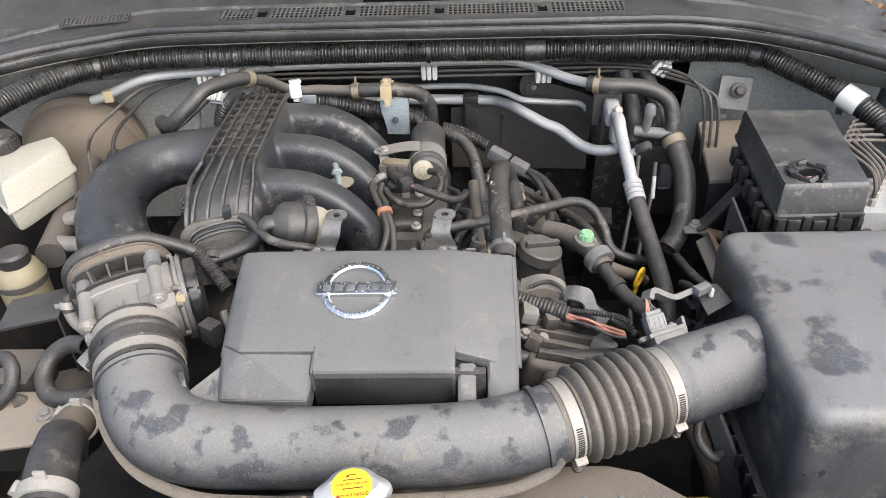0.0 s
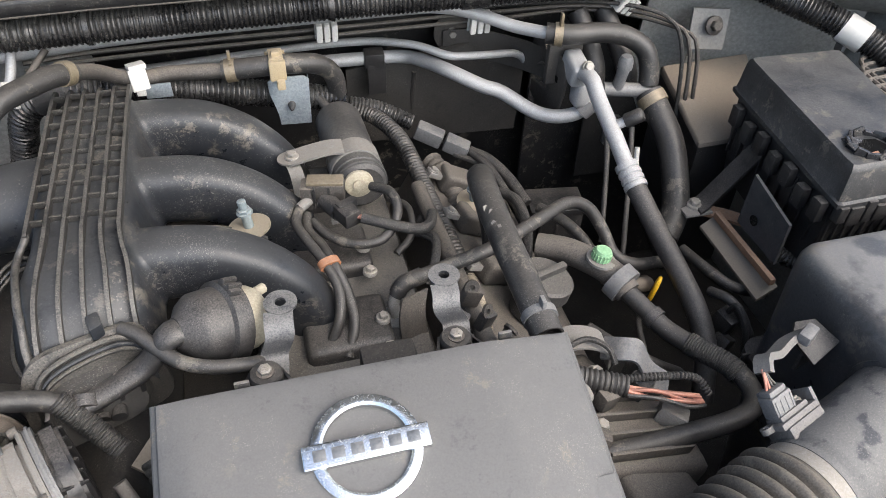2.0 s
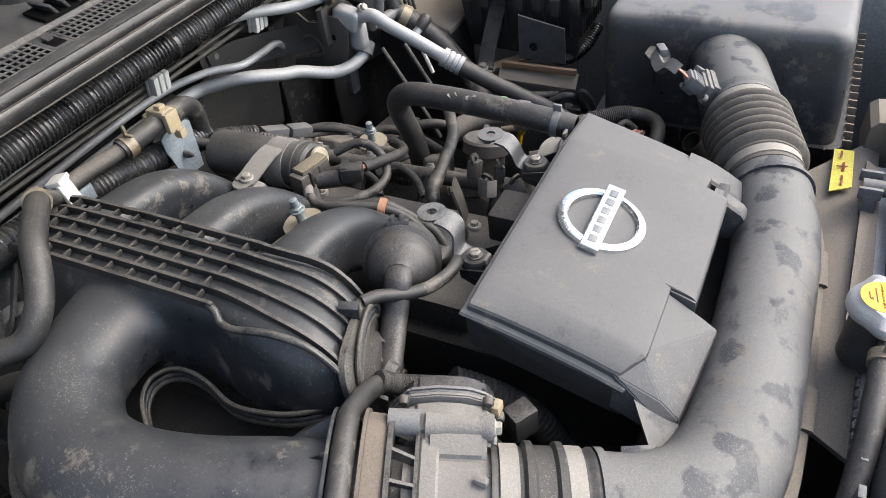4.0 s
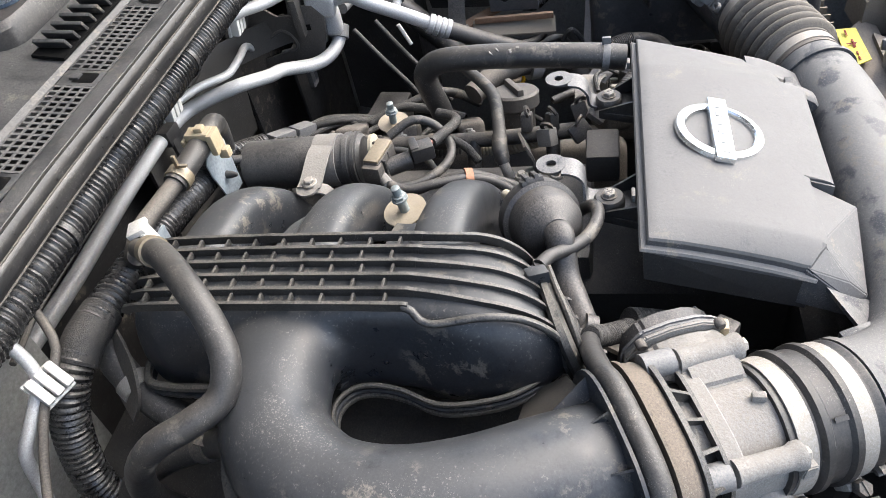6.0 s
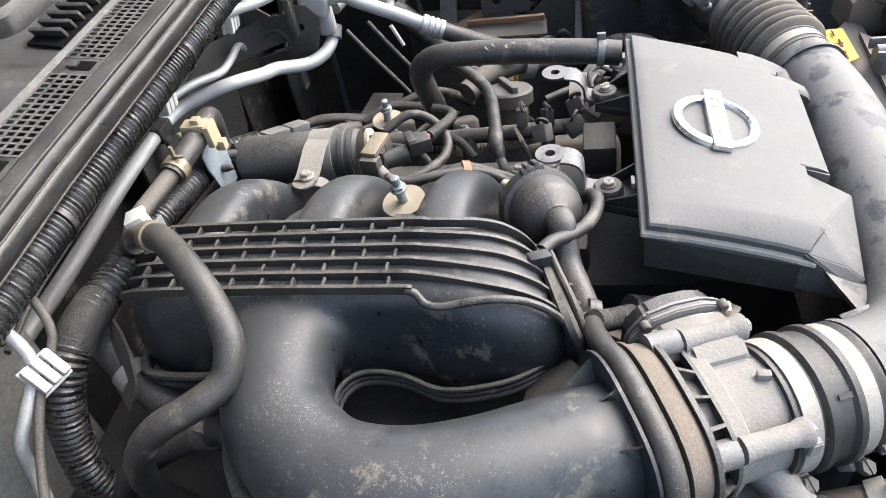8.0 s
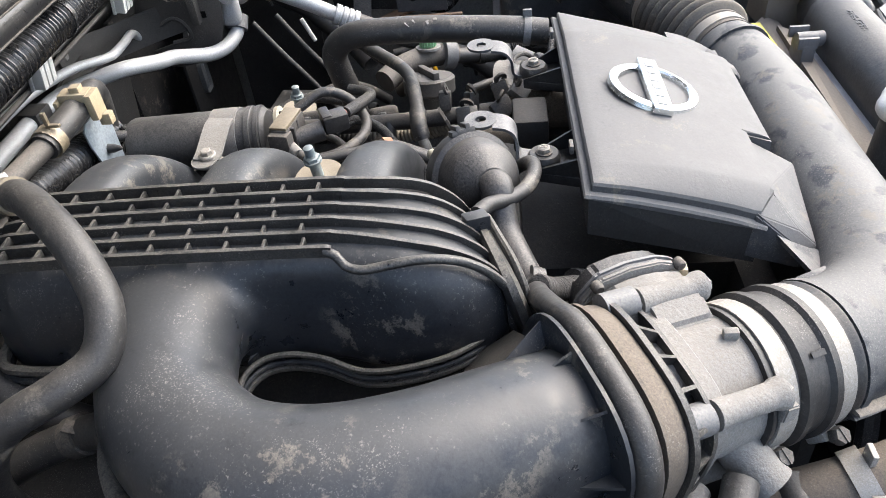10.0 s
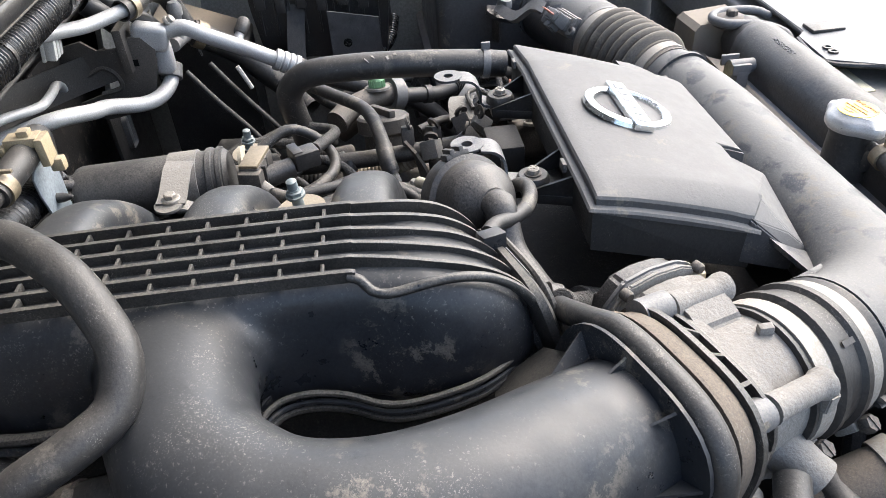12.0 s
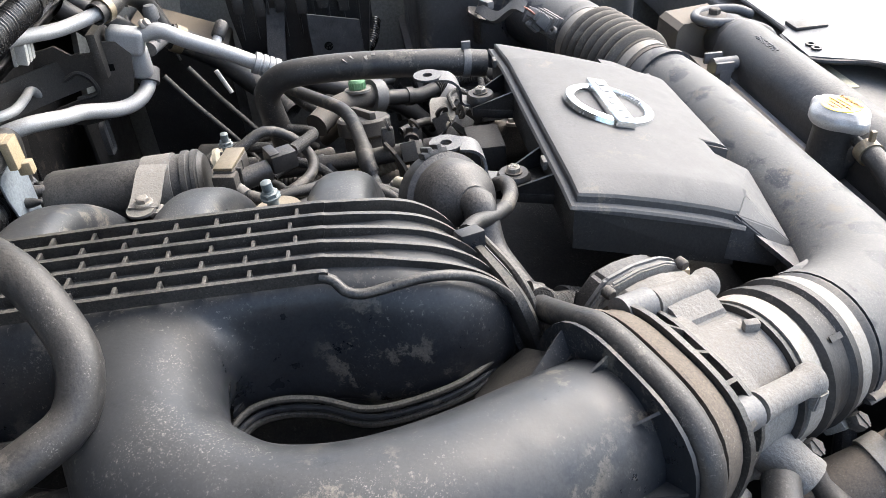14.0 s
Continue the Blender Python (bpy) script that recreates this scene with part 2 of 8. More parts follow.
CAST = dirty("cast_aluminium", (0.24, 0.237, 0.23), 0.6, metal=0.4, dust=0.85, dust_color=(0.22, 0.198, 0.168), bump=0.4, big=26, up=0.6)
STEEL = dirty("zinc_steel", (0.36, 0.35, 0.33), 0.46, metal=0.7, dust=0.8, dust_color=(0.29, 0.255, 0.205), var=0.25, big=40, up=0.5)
CHROME = dirty("chrome", (0.70, 0.73, 0.74), 0.20, metal=1.0, dust=0.15, dust_color=(0.32, 0.34, 0.33), var=0.08, bump=0.04, big=40)
# Near-black for dark parts; also puts the shade of deep gaps into colour.
DARK = dirty("dark_parts_and_shade", (0.018, 0.0175, 0.017), 0.7, dust=0.3, dust_color=(0.12, 0.105, 0.09))
FIREWALL = dirty("firewall_pad", (0.011, 0.011, 0.0118), 0.6, dust=0.22, dust_color=(0.09, 0.082, 0.074), big=9, cake=0.8)
PAINT = dirty("body_paint", (0.27, 0.275, 0.265), 0.42, dust=0.4, dust_color=(0.30, 0.285, 0.26), big=7, var=0.1, coat=0.2)
COWL = dirty("cowl_plastic", (0.026, 0.0265, 0.028), 0.44, dust=0.38, dust_color=(0.18, 0.176, 0.168), big=18, var=0.35, cake=0.8)
SEAL = dirty("seal_rubber", (0.015, 0.015, 0.016), 0.34, dust=0.18, dust_color=(0.20, 0.18, 0.145), big=22)
WHITE = dirty("white_plastic", (0.56, 0.555, 0.53), 0.45, dust=0.4, dust_color=(0.34, 0.31, 0.27), var=0.08, big=40)
TAN = dirty("tan_plastic", (0.36, 0.29, 0.18), 0.5, dust=0.5, big=40)
YELLOW = dirty("yellow_plastic", (0.80, 0.46, 0.02), 0.4, dust=0.1, var=0.08)
GREEN = dirty("green_plastic", (0.23, 0.43, 0.24), 0.5, dust=0.35, var=0.1)
TANK = dirty("reservoir_plastic", (0.40, 0.39, 0.335), 0.38, dust=0.45, dust_color=(0.36, 0.32, 0.25), var=0.12, big=20, film=0.4)
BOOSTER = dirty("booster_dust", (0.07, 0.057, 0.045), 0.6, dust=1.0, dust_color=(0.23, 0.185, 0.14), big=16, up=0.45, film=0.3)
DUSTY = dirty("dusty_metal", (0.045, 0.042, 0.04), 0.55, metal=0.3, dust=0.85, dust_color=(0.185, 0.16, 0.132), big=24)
BRACKET = dirty("bracket_steel", (0.33, 0.38, 0.42), 0.4, metal=0.6, dust=0.35)
RUST = dirty("rusty_steel", (0.22, 0.12, 0.07), 0.7, dust=0.4)
ORANGE = dirty("orange_tape", (0.36, 0.15, 0.07), 0.6, dust=0.4)
COPPER = dirty("copper_wire", (0.42, 0.18, 0.13), 0.45, metal=0.5, dust=0.3)
LABELY = dirty("yellow_label", (0.78, 0.68, 0.12), 0.5, dust=0.2, var=0.08)
GROUND = dirty("sandy_ground", (0.33, 0.30, 0.255), 0.9, dust=0.3, big=2.0, fine=60, bump=0.3)
GLASS = dirty("tinted_screen", (0.010, 0.013, 0.018), 0.08, dust=0.1, var=0.1, bump=0.0)
BODY = dirty("outer_paint", (0.62, 0.62, 0.60), 0.3, dust=0.2, var=0.05, coat=0.5)
BADGE = dirty("badge_mark", (0.15, 0.16, 0.17), 0.4, metal=0.5, dust=0.2)
BRACKET_DARK = dirty("worn_dark_steel", (0.05, 0.053, 0.06), 0.40, metal=0.3, dust=0.7, dust_color=(0.25, 0.24, 0.225), big=60, var=0.5)
DUCT_EDGE = dirty("caked_plastic", (0.05, 0.048, 0.046), 0.6, dust=0.9, dust_color=(0.24, 0.205, 0.16), big=40)
PLENUM_EDGE = dirty("lined_plastic", (0.016, 0.016, 0.016), 0.45, dust=0.65, dust_color=(0.19, 0.17, 0.14), big=40, up=0.75)
SENSOR = dirty("grey_sensor_plastic", (0.09, 0.09, 0.09), 0.5, dust=0.8, dust_color=(0.27, 0.25, 0.225))
BLACKGREY = dirty("grey_plastic", (0.11, 0.113, 0.118), 0.45, dust=0.55, dust_color=(0.27, 0.255, 0.23))
BRAID = dirty("braided_sleeve", (0.018, 0.018, 0.018), 0.6, dust=0.3, dust_color=(0.19, 0.17, 0.145), big=60, fine=900, bump=0.6)
SEAL_PALE = dirty("dusty_seal", (0.04, 0.037, 0.033), 0.7, dust=0.55, dust_color=(0.19, 0.165, 0.13), big=26)
COWL_DARK = dirty("cowl_lattice", (0.050, 0.050, 0.051), 0.5, dust=0.5, dust_color=(0.21, 0.20, 0.185))
TAN_METAL = dirty("brassy_steel", (0.25, 0.205, 0.14), 0.45, metal=0.6, dust=0.5)
CREAM = dirty("cream_plastic", (0.38, 0.345, 0.26), 0.5, dust=0.5, dust_color=(0.33, 0.285, 0.22), var=0.12)
WASHER = dirty("plated_washer", (0.42, 0.36, 0.27), 0.4, metal=0.7, dust=0.6, dust_color=(0.40, 0.34, 0.26), big=50)
STEEL_BLUE = dirty("blue_zinc", (0.26, 0.32, 0.34), 0.45, metal=0.5, dust=0.5, big=60)
CAP = dirty("cap_plastic", (0.030, 0.030, 0.031), 0.5, dust=0.6, dust_color=(0.17, 0.152, 0.13), specks=0.5)
TAN_RUBBER = dirty("sandy_sleeve", (0.28, 0.24, 0.18), 0.7, dust=0.5)
HOSE_PRINT = dirty("hose_rubber", (0.022, 0.022, 0.023), 0.5, dust=0.35, dust_color=(0.16, 0.14, 0.12))
GREEN_DARK = dirty("dull_green", (0.05, 0.13, 0.08), 0.5, dust=0.6)
GLASSY = dirty("torn_plastic", (0.02, 0.021, 0.024), 0.2, dust=0.15)
BOXTOP = dirty("box_dust", (0.16, 0.135, 0.11), 0.75, dust=0.95, dust_color=(0.27, 0.22, 0.165), big=8, var=0.12)
LEAF = dirty("dry_leaf", (0.30, 0.17, 0.08), 0.7, dust=0.3, big=60, var=0.5)
DUSTPLATE = dirty("tan_plate", (0.19, 0.165, 0.135), 0.6, metal=0.2, dust=0.9, dust_color=(0.29, 0.245, 0.19), big=26)
TANKGREY = dirty("tank_plastic", (0.035, 0.035, 0.036), 0.5, dust=0.45, dust_color=(0.20, 0.185, 0.165), big=9)
CAPSTEEL = dirty("cap_steel", (0.48, 0.48, 0.48), 0.36, metal=0.6, dust=0.5, dust_color=(0.40, 0.38, 0.35), var=0.12, big=40)
LABELC = dirty("cap_label", (0.82, 0.60, 0.03), 0.45, dust=0.05, var=0.05)
INK = dirty("ink", (0.20, 0.025, 0.012), 0.6, var=0.1)
TAN_RUBBER_DARK = dirty("brown_rubber", (0.075, 0.062, 0.05), 0.7, dust=0.8, dust_color=(0.21, 0.17, 0.13), big=30)
CLAMP = dirty("pale_clamp", (0.34, 0.325, 0.30), 0.45, metal=0.3, dust=0.5, big=40)
SHROUD = dirty("shroud_plastic", (0.09, 0.08, 0.07), 0.7, dust=0.95, dust_color=(0.30, 0.255, 0.205), big=8)
PAINT_DARK = dirty("support_paint", (0.16, 0.16, 0.155), 0.5, dust=0.6, dust_color=(0.30, 0.27, 0.23), big=8)
LABELPALE = dirty("faded_label", (0.66, 0.60, 0.42), 0.6, dust=0.3, var=0.08)
COVERPLATE = dirty("cover_plate", (0.10, 0.105, 0.115), 0.45, dust=0.4, dust_color=(0.28, 0.27, 0.25))
# Near-black for sheets and discs that paint in the shade inside openings.
HOLE = dirty("opening_shade", (0.004, 0.004, 0.004), 0.9, spec=0.1)
# Underside colour of the added bonnet, kept dark to cut bounce and reflections.
BONNET = dirty("bonnet_inner", (0.05, 0.05, 0.05), 0.6, dust=0.3)
SHIELD = dirty("shield_steel", (0.03, 0.029, 0.028), 0.5, metal=0.2, dust=0.7, dust_color=(0.11, 0.10, 0.088), big=18, up=0.25)
OLDTANK = dirty("old_reservoir", (0.22, 0.195, 0.12), 0.45, dust=0.7, dust_color=(0.22, 0.18, 0.12), big=24)
CAPTOP = dirty("blue_cap", (0.035, 0.055, 0.085), 0.22, dust=0.2, var=0.2, bump=0.02)

# ---- large structure ----


def flat(name, pts, thick, mat, label, category, kind="structure"):
    """A sheet of some thickness on a plane through the given corners."""
    a, b, c = Vector(pts[0]), Vector(pts[1]), Vector(pts[2])
    n = (b - a).cross(c - a).normalized() * thick
    bm = loft([[Vector(p) for p in pts], [Vector(p) - n for p in pts]])
    return solid(name, bm, mat, label, category, kind)


ground = solid("ground", span_box((-300, -300, -0.2), (300, 300, 0.0)), GROUND, "pale sandy ground round the car", "ground", "structure")
flat("firewall", [(-0.9, 0.80, 0.3), (0.95, 0.80, 0.3), (0.95, 0.74, 1.0), (-0.9, 0.74, 1.0)], 0.02, FIREWALL, "dark padded firewall behind the engine", "firewall")
XS = np.linspace(-0.98, 1.0, 40)


def edge_y(x):
    """The front edge of the cowl, which bows forward at both ends."""
    return float(np.interp(x, [-0.98, -0.7, -0.57, -0.42, -0.2, 0.45, 0.60, 0.70, 0.82, 1.0], [0.288, 0.418, 0.488, 0.533, 0.543, 0.543, 0.528, 0.483, 0.408, 0.288]))


def edge_z(x):
    return float(np.interp(x, [-0.98, -0.6, -0.4, 0.5, 0.7, 1.0], [1.018, 1.062, 1.075, 1.075, 1.058, 1.018]))


bm = loft([[(x, 0.735, 0.92), (x, 0.70, 0.93), (x, edge_y(x) + 0.11, 0.955), (x, edge_y(x) + 0.075, 0.985), (x, edge_y(x) + 0.055, edge_z(x) - 0.04), (x, edge_y(x) + 0.06, edge_z(x) - 0.018), (x, 0.735, 1.05)] for x in XS])
solid("cowl_box", bm, PAINT, "grey painted steel cowl panel above the firewall", "cowl panel", "structure")
# West apron is darkened in colour so glossy plastic mirrors shade, not grey paint.
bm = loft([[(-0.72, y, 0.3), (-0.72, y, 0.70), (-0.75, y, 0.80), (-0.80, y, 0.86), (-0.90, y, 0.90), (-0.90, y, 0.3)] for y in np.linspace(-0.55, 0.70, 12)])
solid("fender_apron_west", bm, DARK, "inner fender apron, coloured dark for shade, dusty", "fender apron", "structure")
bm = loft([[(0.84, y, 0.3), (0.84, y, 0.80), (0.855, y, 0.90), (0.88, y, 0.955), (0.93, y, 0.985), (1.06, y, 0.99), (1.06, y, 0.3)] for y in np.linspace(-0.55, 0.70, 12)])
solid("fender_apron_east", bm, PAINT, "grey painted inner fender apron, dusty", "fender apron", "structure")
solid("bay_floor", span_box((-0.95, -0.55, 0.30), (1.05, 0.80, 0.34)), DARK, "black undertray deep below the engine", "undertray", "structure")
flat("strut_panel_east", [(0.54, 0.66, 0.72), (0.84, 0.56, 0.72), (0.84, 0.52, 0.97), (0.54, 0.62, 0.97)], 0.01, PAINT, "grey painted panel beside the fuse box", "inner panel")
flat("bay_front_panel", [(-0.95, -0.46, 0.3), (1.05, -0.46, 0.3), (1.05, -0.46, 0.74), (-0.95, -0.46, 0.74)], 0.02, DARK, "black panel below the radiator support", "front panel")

flat("cowl_lower_panel", [(-0.93, 0.66, 0.62), (-0.235, 0.66, 0.62), (-0.235, 0.645, 0.985), (-0.93, 0.645, 0.985)], 0.012, PAINT, "grey painted lower cowl panel behind the booster", "inner panel")
# Unseen bonnet, added with a dark underside to block the rear sky.
bm = loft([[(x, 0.74, 1.16), (x, 0.18, 1.96), (x, 0.16, 1.94), (x, 0.72, 1.14)] for x in np.linspace(-0.80, 0.85, 6)])
solid("bonnet", bm, BONNET, "unseen raised bonnet with a dark underside, added to block sky light", "bonnet", "structure")

# ---- engine ----
engine = thing("engine", (0.0, 0.28, 0.35), "dusty dark metal engine under the intake", "engine")
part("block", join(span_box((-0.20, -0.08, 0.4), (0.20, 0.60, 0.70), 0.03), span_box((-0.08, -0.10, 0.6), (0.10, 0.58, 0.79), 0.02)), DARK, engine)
part("timing_cover", span_box((-0.25, -0.115, 0.5), (0.27, -0.075, 0.79), 0.02), DARK, engine, "dark timing cover")
HEAD_E = pose(0.205, 0.30, 0.728, 0, 28, 0)
part("valve_cover", box((0.15, 0.44, 0.10), HEAD_E, 0.02, 4), DUSTY, engine, "brown-dusted metal valve cover")
part("valve_cover_rim", box((0.17, 0.46, 0.012), HEAD_E @ pose(0, 0, -0.045), 0.004), DUSTY, engine)
HEAD_W = pose(-0.25, 0.30, 0.74, 0, -28, 0)
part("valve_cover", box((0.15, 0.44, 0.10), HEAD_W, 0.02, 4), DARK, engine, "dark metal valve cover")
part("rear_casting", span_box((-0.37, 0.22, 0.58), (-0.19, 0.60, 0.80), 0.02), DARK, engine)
part("lower_manifold", span_box((-0.06, 0.12, 0.77), (0.10, 0.50, 0.825), 0.012), CAP, engine, "dusty cast lower manifold")
for y in (0.448, 0.329, 0.214):
    part("port_flange", span_box((-0.03, y - 0.045, 0.81), (0.06, y + 0.03, 0.842), 0.012, 3), BLACK, engine)
for y in (0.16, 0.20, 0.27, 0.31, 0.37, 0.46):
    part("bolt", hex_bolt((0.052, y, 0.845), (0.06, y, 0.95), 0.005, 0.006), STEEL, engine)

# ---- engine cover ----


def cover_z(x, y):
    """The cover's top: a gently falling middle between two folds, with both sides dropping away from them."""
    mid = float(np.interp(y, [-0.13, -0.10, -0.077, -0.04, 0.0, 0.04, 0.08], [0.887, 0.9015, 0.911, 0.924, 0.9345, 0.941, 0.9445]))
    west = float(np.interp(y, [-0.10, -0.05, 0.0, 0.05, 0.08], [0.014, 0.0125, 0.010, 0.0045, 0.001])) * min(1.0, max(0.0, (-0.126 - x) / 0.026))
    east = float(np.interp(y, [-0.10, -0.066, -0.046, 0.0, 0.039, 0.075], [0.027, 0.026, 0.024, 0.021, 0.016, 0.0085])) * min(1.0, max(0.0, (x - 0.112) / 0.075))
    return mid - west - east


cover = thing("engine_cover", (0.02, 0.0, 0.86), "dusty grey plastic engine cover with a chrome ring badge", "engine cover")


def slab(x0, x1, y0, y1, drop, raise_=0.0, extra=()):
    """A slab whose top follows the cover, with soft edges."""
    ys = [y0, y0 + 0.0015, y0 + 0.005] + list(np.linspace(y0 + 0.012, y1 - 0.012, 10)) + [y1 - 0.005, y1 - 0.0015, y1]
    xs = sorted(set([x0, x0 + 0.0015, x0 + 0.005] + list(np.linspace(x0 + 0.015, x1 - 0.015, 14)) + [c for k in (-0.126, 0.112) for c in (k - 0.002, k + 0.002) if x0 + 0.006 < c < x1 - 0.006] + list(extra) + [x1 - 0.005, x1 - 0.0015, x1]))
    soft = lambda e: 0.0035 if e < 1e-5 else (0.0014 if e < 0.0016 else (0.0003 if e < 0.006 else 0.0))
    rings = []
    for x in xs:
        ring = [(x, y, cover_z(x, y) + raise_ - max(soft(abs(x - x0)), soft(abs(x1 - x)), soft(abs(y - y0)), soft(abs(y1 - y)))) for y in ys]
        ring += [(x, y1, cover_z(x, y1) + raise_ - drop), (x, y0, cover_z(x, y0) + raise_ - drop)]
        rings.append(ring)
    return loft(rings)


def clip_corner(bm, grow=0.0):
    """Cuts the front corner off a slab of the cover."""
    for v in bm.verts:
        k = min(1.0, max(0.0, (-0.126 - grow - v.co.x) / 0.024))
        low = -0.079 - grow + 0.019 * k
        if k and v.co.y < low:
            v.co.z += cover_z(v.co.x, low) - cover_z(v.co.x, v.co.y)
            v.co.y = low + 0.12 * (v.co.y - low)
    return bm


lid = slab(-0.150, 0.187, -0.102, 0.070, 0.011, 0.0, (-0.0425, -0.0415, 0.1155, 0.1165))
for v in lid.verts:
    if (v.co.x < -0.042 or v.co.x > 0.116) and v.co.y < -0.078:
        low = -0.078 + 0.03 * (v.co.y + 0.078)
        v.co.z += cover_z(v.co.x, low) - cover_z(v.co.x, v.co.y) - 0.0015
        v.co.y = low
part("lid", clip_corner(lid), COVER, cover, angle=16)
part("flange", clip_corner(slab(-0.1555, 0.192, -0.072, 0.0765, 0.004, -0.0085), 0.006), COVER, cover, angle=18)
# The skirt's dark colour puts in the shade below the flange.
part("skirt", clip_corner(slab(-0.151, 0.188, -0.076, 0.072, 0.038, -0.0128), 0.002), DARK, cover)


def hull(points, bevel=0.0015):
    bm = bmesh.new()
    for p in points:
        bm.verts.new(p)
    bmesh.ops.convex_hull(bm, input=bm.verts[:])
    bmesh.ops.dissolve_limit(bm, angle_limit=radians(2), verts=bm.verts[:], edges=bm.edges[:])
    if bevel:
        bmesh.ops.bevel(bm, geom=bm.edges[:], offset=bevel, segments=2, affect="EDGES")
    return bm


def shoulder(x0, x1, prof):
    e = 0.003
    top = [(y, z) for y, z in prof]
    rings = [[(x, y, z - d) for y, z in top] + [(x, top[-1][0], 0.845), (x, top[0][0], 0.845)] for x, d in ((x0, e), (x0 + e, 0), (x1 - e, 0), (x1, e))]
    return loft(rings)


part("shoulder", hull([(-0.0445, -0.068, 0.910), (-0.126, -0.074, 0.9085), (-0.151, -0.058, 0.9035), (-0.0445, -0.104, 0.885), (-0.147, -0.097, 0.881), (-0.0475, -0.1235, 0.8765), (-0.149, -0.1125, 0.867), (-0.157, -0.100, 0.866), (-0.0445, -0.06, 0.86), (-0.151, -0.055, 0.86), (-0.0475, -0.126, 0.85), (-0.150, -0.114, 0.85), (-0.158, -0.098, 0.85)], 0.001), COVER, cover, angle=8)
part("brow_wall", hull([(-0.0442, -0.066, 0.911), (-0.0420, -0.066, 0.911), (-0.0442, -0.1015, 0.8985), (-0.0420, -0.1015, 0.8985), (-0.0442, -0.066, 0.87), (-0.0420, -0.066, 0.87), (-0.0442, -0.1015, 0.87), (-0.0420, -0.1015, 0.87)], 0.0), COVER, cover)
part("shoulder", shoulder(0.152, 0.187, [(-0.050, 0.902), (-0.066, 0.897), (-0.077, 0.892), (-0.092, 0.884), (-0.106, 0.875), (-0.118, 0.864)]), COVER, cover)
part("tongue", shoulder(0.119, 0.139, [(-0.086, 0.896), (-0.098, 0.892), (-0.117, 0.880), (-0.124, 0.870)]), COVER, cover)
part("tongue_fin", span_box((0.113, -0.10, 0.86), (0.116, -0.08, 0.897), 0.001), COVER, cover)
part("recess_wall", span_box((-0.044, -0.099, 0.845), (0.150, -0.088, 0.893), 0.001), BLACK, cover)
for x in (-0.085, 0.135):
    part("clip", box((0.012, 0.0035, 0.008), pose(x, 0.0795, 0.932), 0.001), COVER, cover)

# badge: an outer ring with a bar across
tilt = pose(0.0, -0.002, 0.9338, 15)
prof = ((0.0325, -0.001), (0.0330, 0.003), (0.0350, 0.0048), (0.0385, 0.0048), (0.0415, 0.0035), (0.0425, -0.001))
rings = [[(r * math.cos(a), r * math.sin(a), h) for r, h in prof] for a in (2 * math.pi * i / 56 for i in range(57))]
badge = loft(rings, caps=False)
bmesh.ops.remove_doubles(badge, verts=badge.verts[:], dist=1e-6)
badge.transform(tilt)
part("badge_ring", badge, CHROME, cover, "chrome ring of the badge")
bar = part("badge_bar", box((0.095, 0.0185, 0.007), tilt @ pose(0, 0, 0.0035), 0.0014, 3), CHROME, cover, "chrome bar across the badge ring")
for k in range(6):
    part("badge_mark", box((0.0095, 0.0085, 0.0008), tilt @ pose(-0.035 + k * 0.014, 0, 0.0072), 0.0003), BADGE, bar)

# rubber-mounted bolts behind the cover, with black arms and drilled steel tabs
for x in (-0.067, 0.0985):
    part("arm", prism([(x - 0.028, 0.072), (x + 0.028, 0.072), (x + 0.014, 0.112), (x - 0.014, 0.112)], 0.896, 0.905, Matrix(), 0.0015), BLACK, cover)
    for s in (-1, 1):
        part("arm_web", loft([[(x + s * 0.026, 0.07, 0.90), (x + s * 0.026, 0.07, 0.925), (x + s * 0.014, 0.112, 0.906), (x + s * 0.014, 0.112, 0.90)], [(x + s * 0.0235, 0.07, 0.90), (x + s * 0.0235, 0.07, 0.925), (x + s * 0.0115, 0.112, 0.906), (x + s * 0.0115, 0.112, 0.90)]]), BLACK, cover)
    gm = thing("cover_bolt", (x, 0.101, 0.90), "cross-head steel bolt on a black rubber grommet", "bolt", group="cover bolts")
    part("grommet", lathe([(0.0135, 0), (0.0145, 0.002), (0.0145, 0.010), (0.0125, 0.013), (0, 0.013)], pose(x, 0.101, 0.903), 28), RUBBER, gm)
    part("washer", lathe([(0.0075, 0), (0.0075, 0.0012), (0, 0.0012)], pose(x, 0.101, 0.916), 24), DUSTY, gm)
    part("head", join(lathe([(0.0058, 0), (0.0058, 0.0035), (0.0045, 0.0045), (0, 0.0045)], pose(x, 0.101, 0.9175), 6), box((0.007, 0.0013, 0.0006), pose(x, 0.101, 0.9224, 0, 0, 30)), box((0.007, 0.0013, 0.0006), pose(x, 0.101, 0.9224, 0, 0, 120))), STEEL, gm)


def strap(pts, width, thick, across):
    """A bent flat strap through pts; across: the way its width lies."""
    line = smooth_line(pts, 0.004)
    w = Vector(across).normalized() * (width / 2)
    rings = []
    for i, p in enumerate(line):
        t = (line[min(i + 1, len(line) - 1)] - line[max(i - 1, 0)]).normalized()
        n = t.cross(w).normalized() * (thick / 2)
        rings.append([p + w + n, p - w + n, p - w - n, p + w - n])
    return loft(rings)


def drilled_disc(c, r, hole, thick, m=None):
    m = m or Matrix.Translation(c)
    rings = [[(rr * math.cos(a), rr * math.sin(a), h) for rr, h in ((hole, 0), (r, 0), (r, thick), (hole, thick))] for a in (2 * math.pi * i / 28 for i in range(29))]
    bm = loft(rings, caps=False)
    bmesh.ops.remove_doubles(bm, verts=bm.verts[:], dist=1e-6)
    bm.transform(m)
    return bm


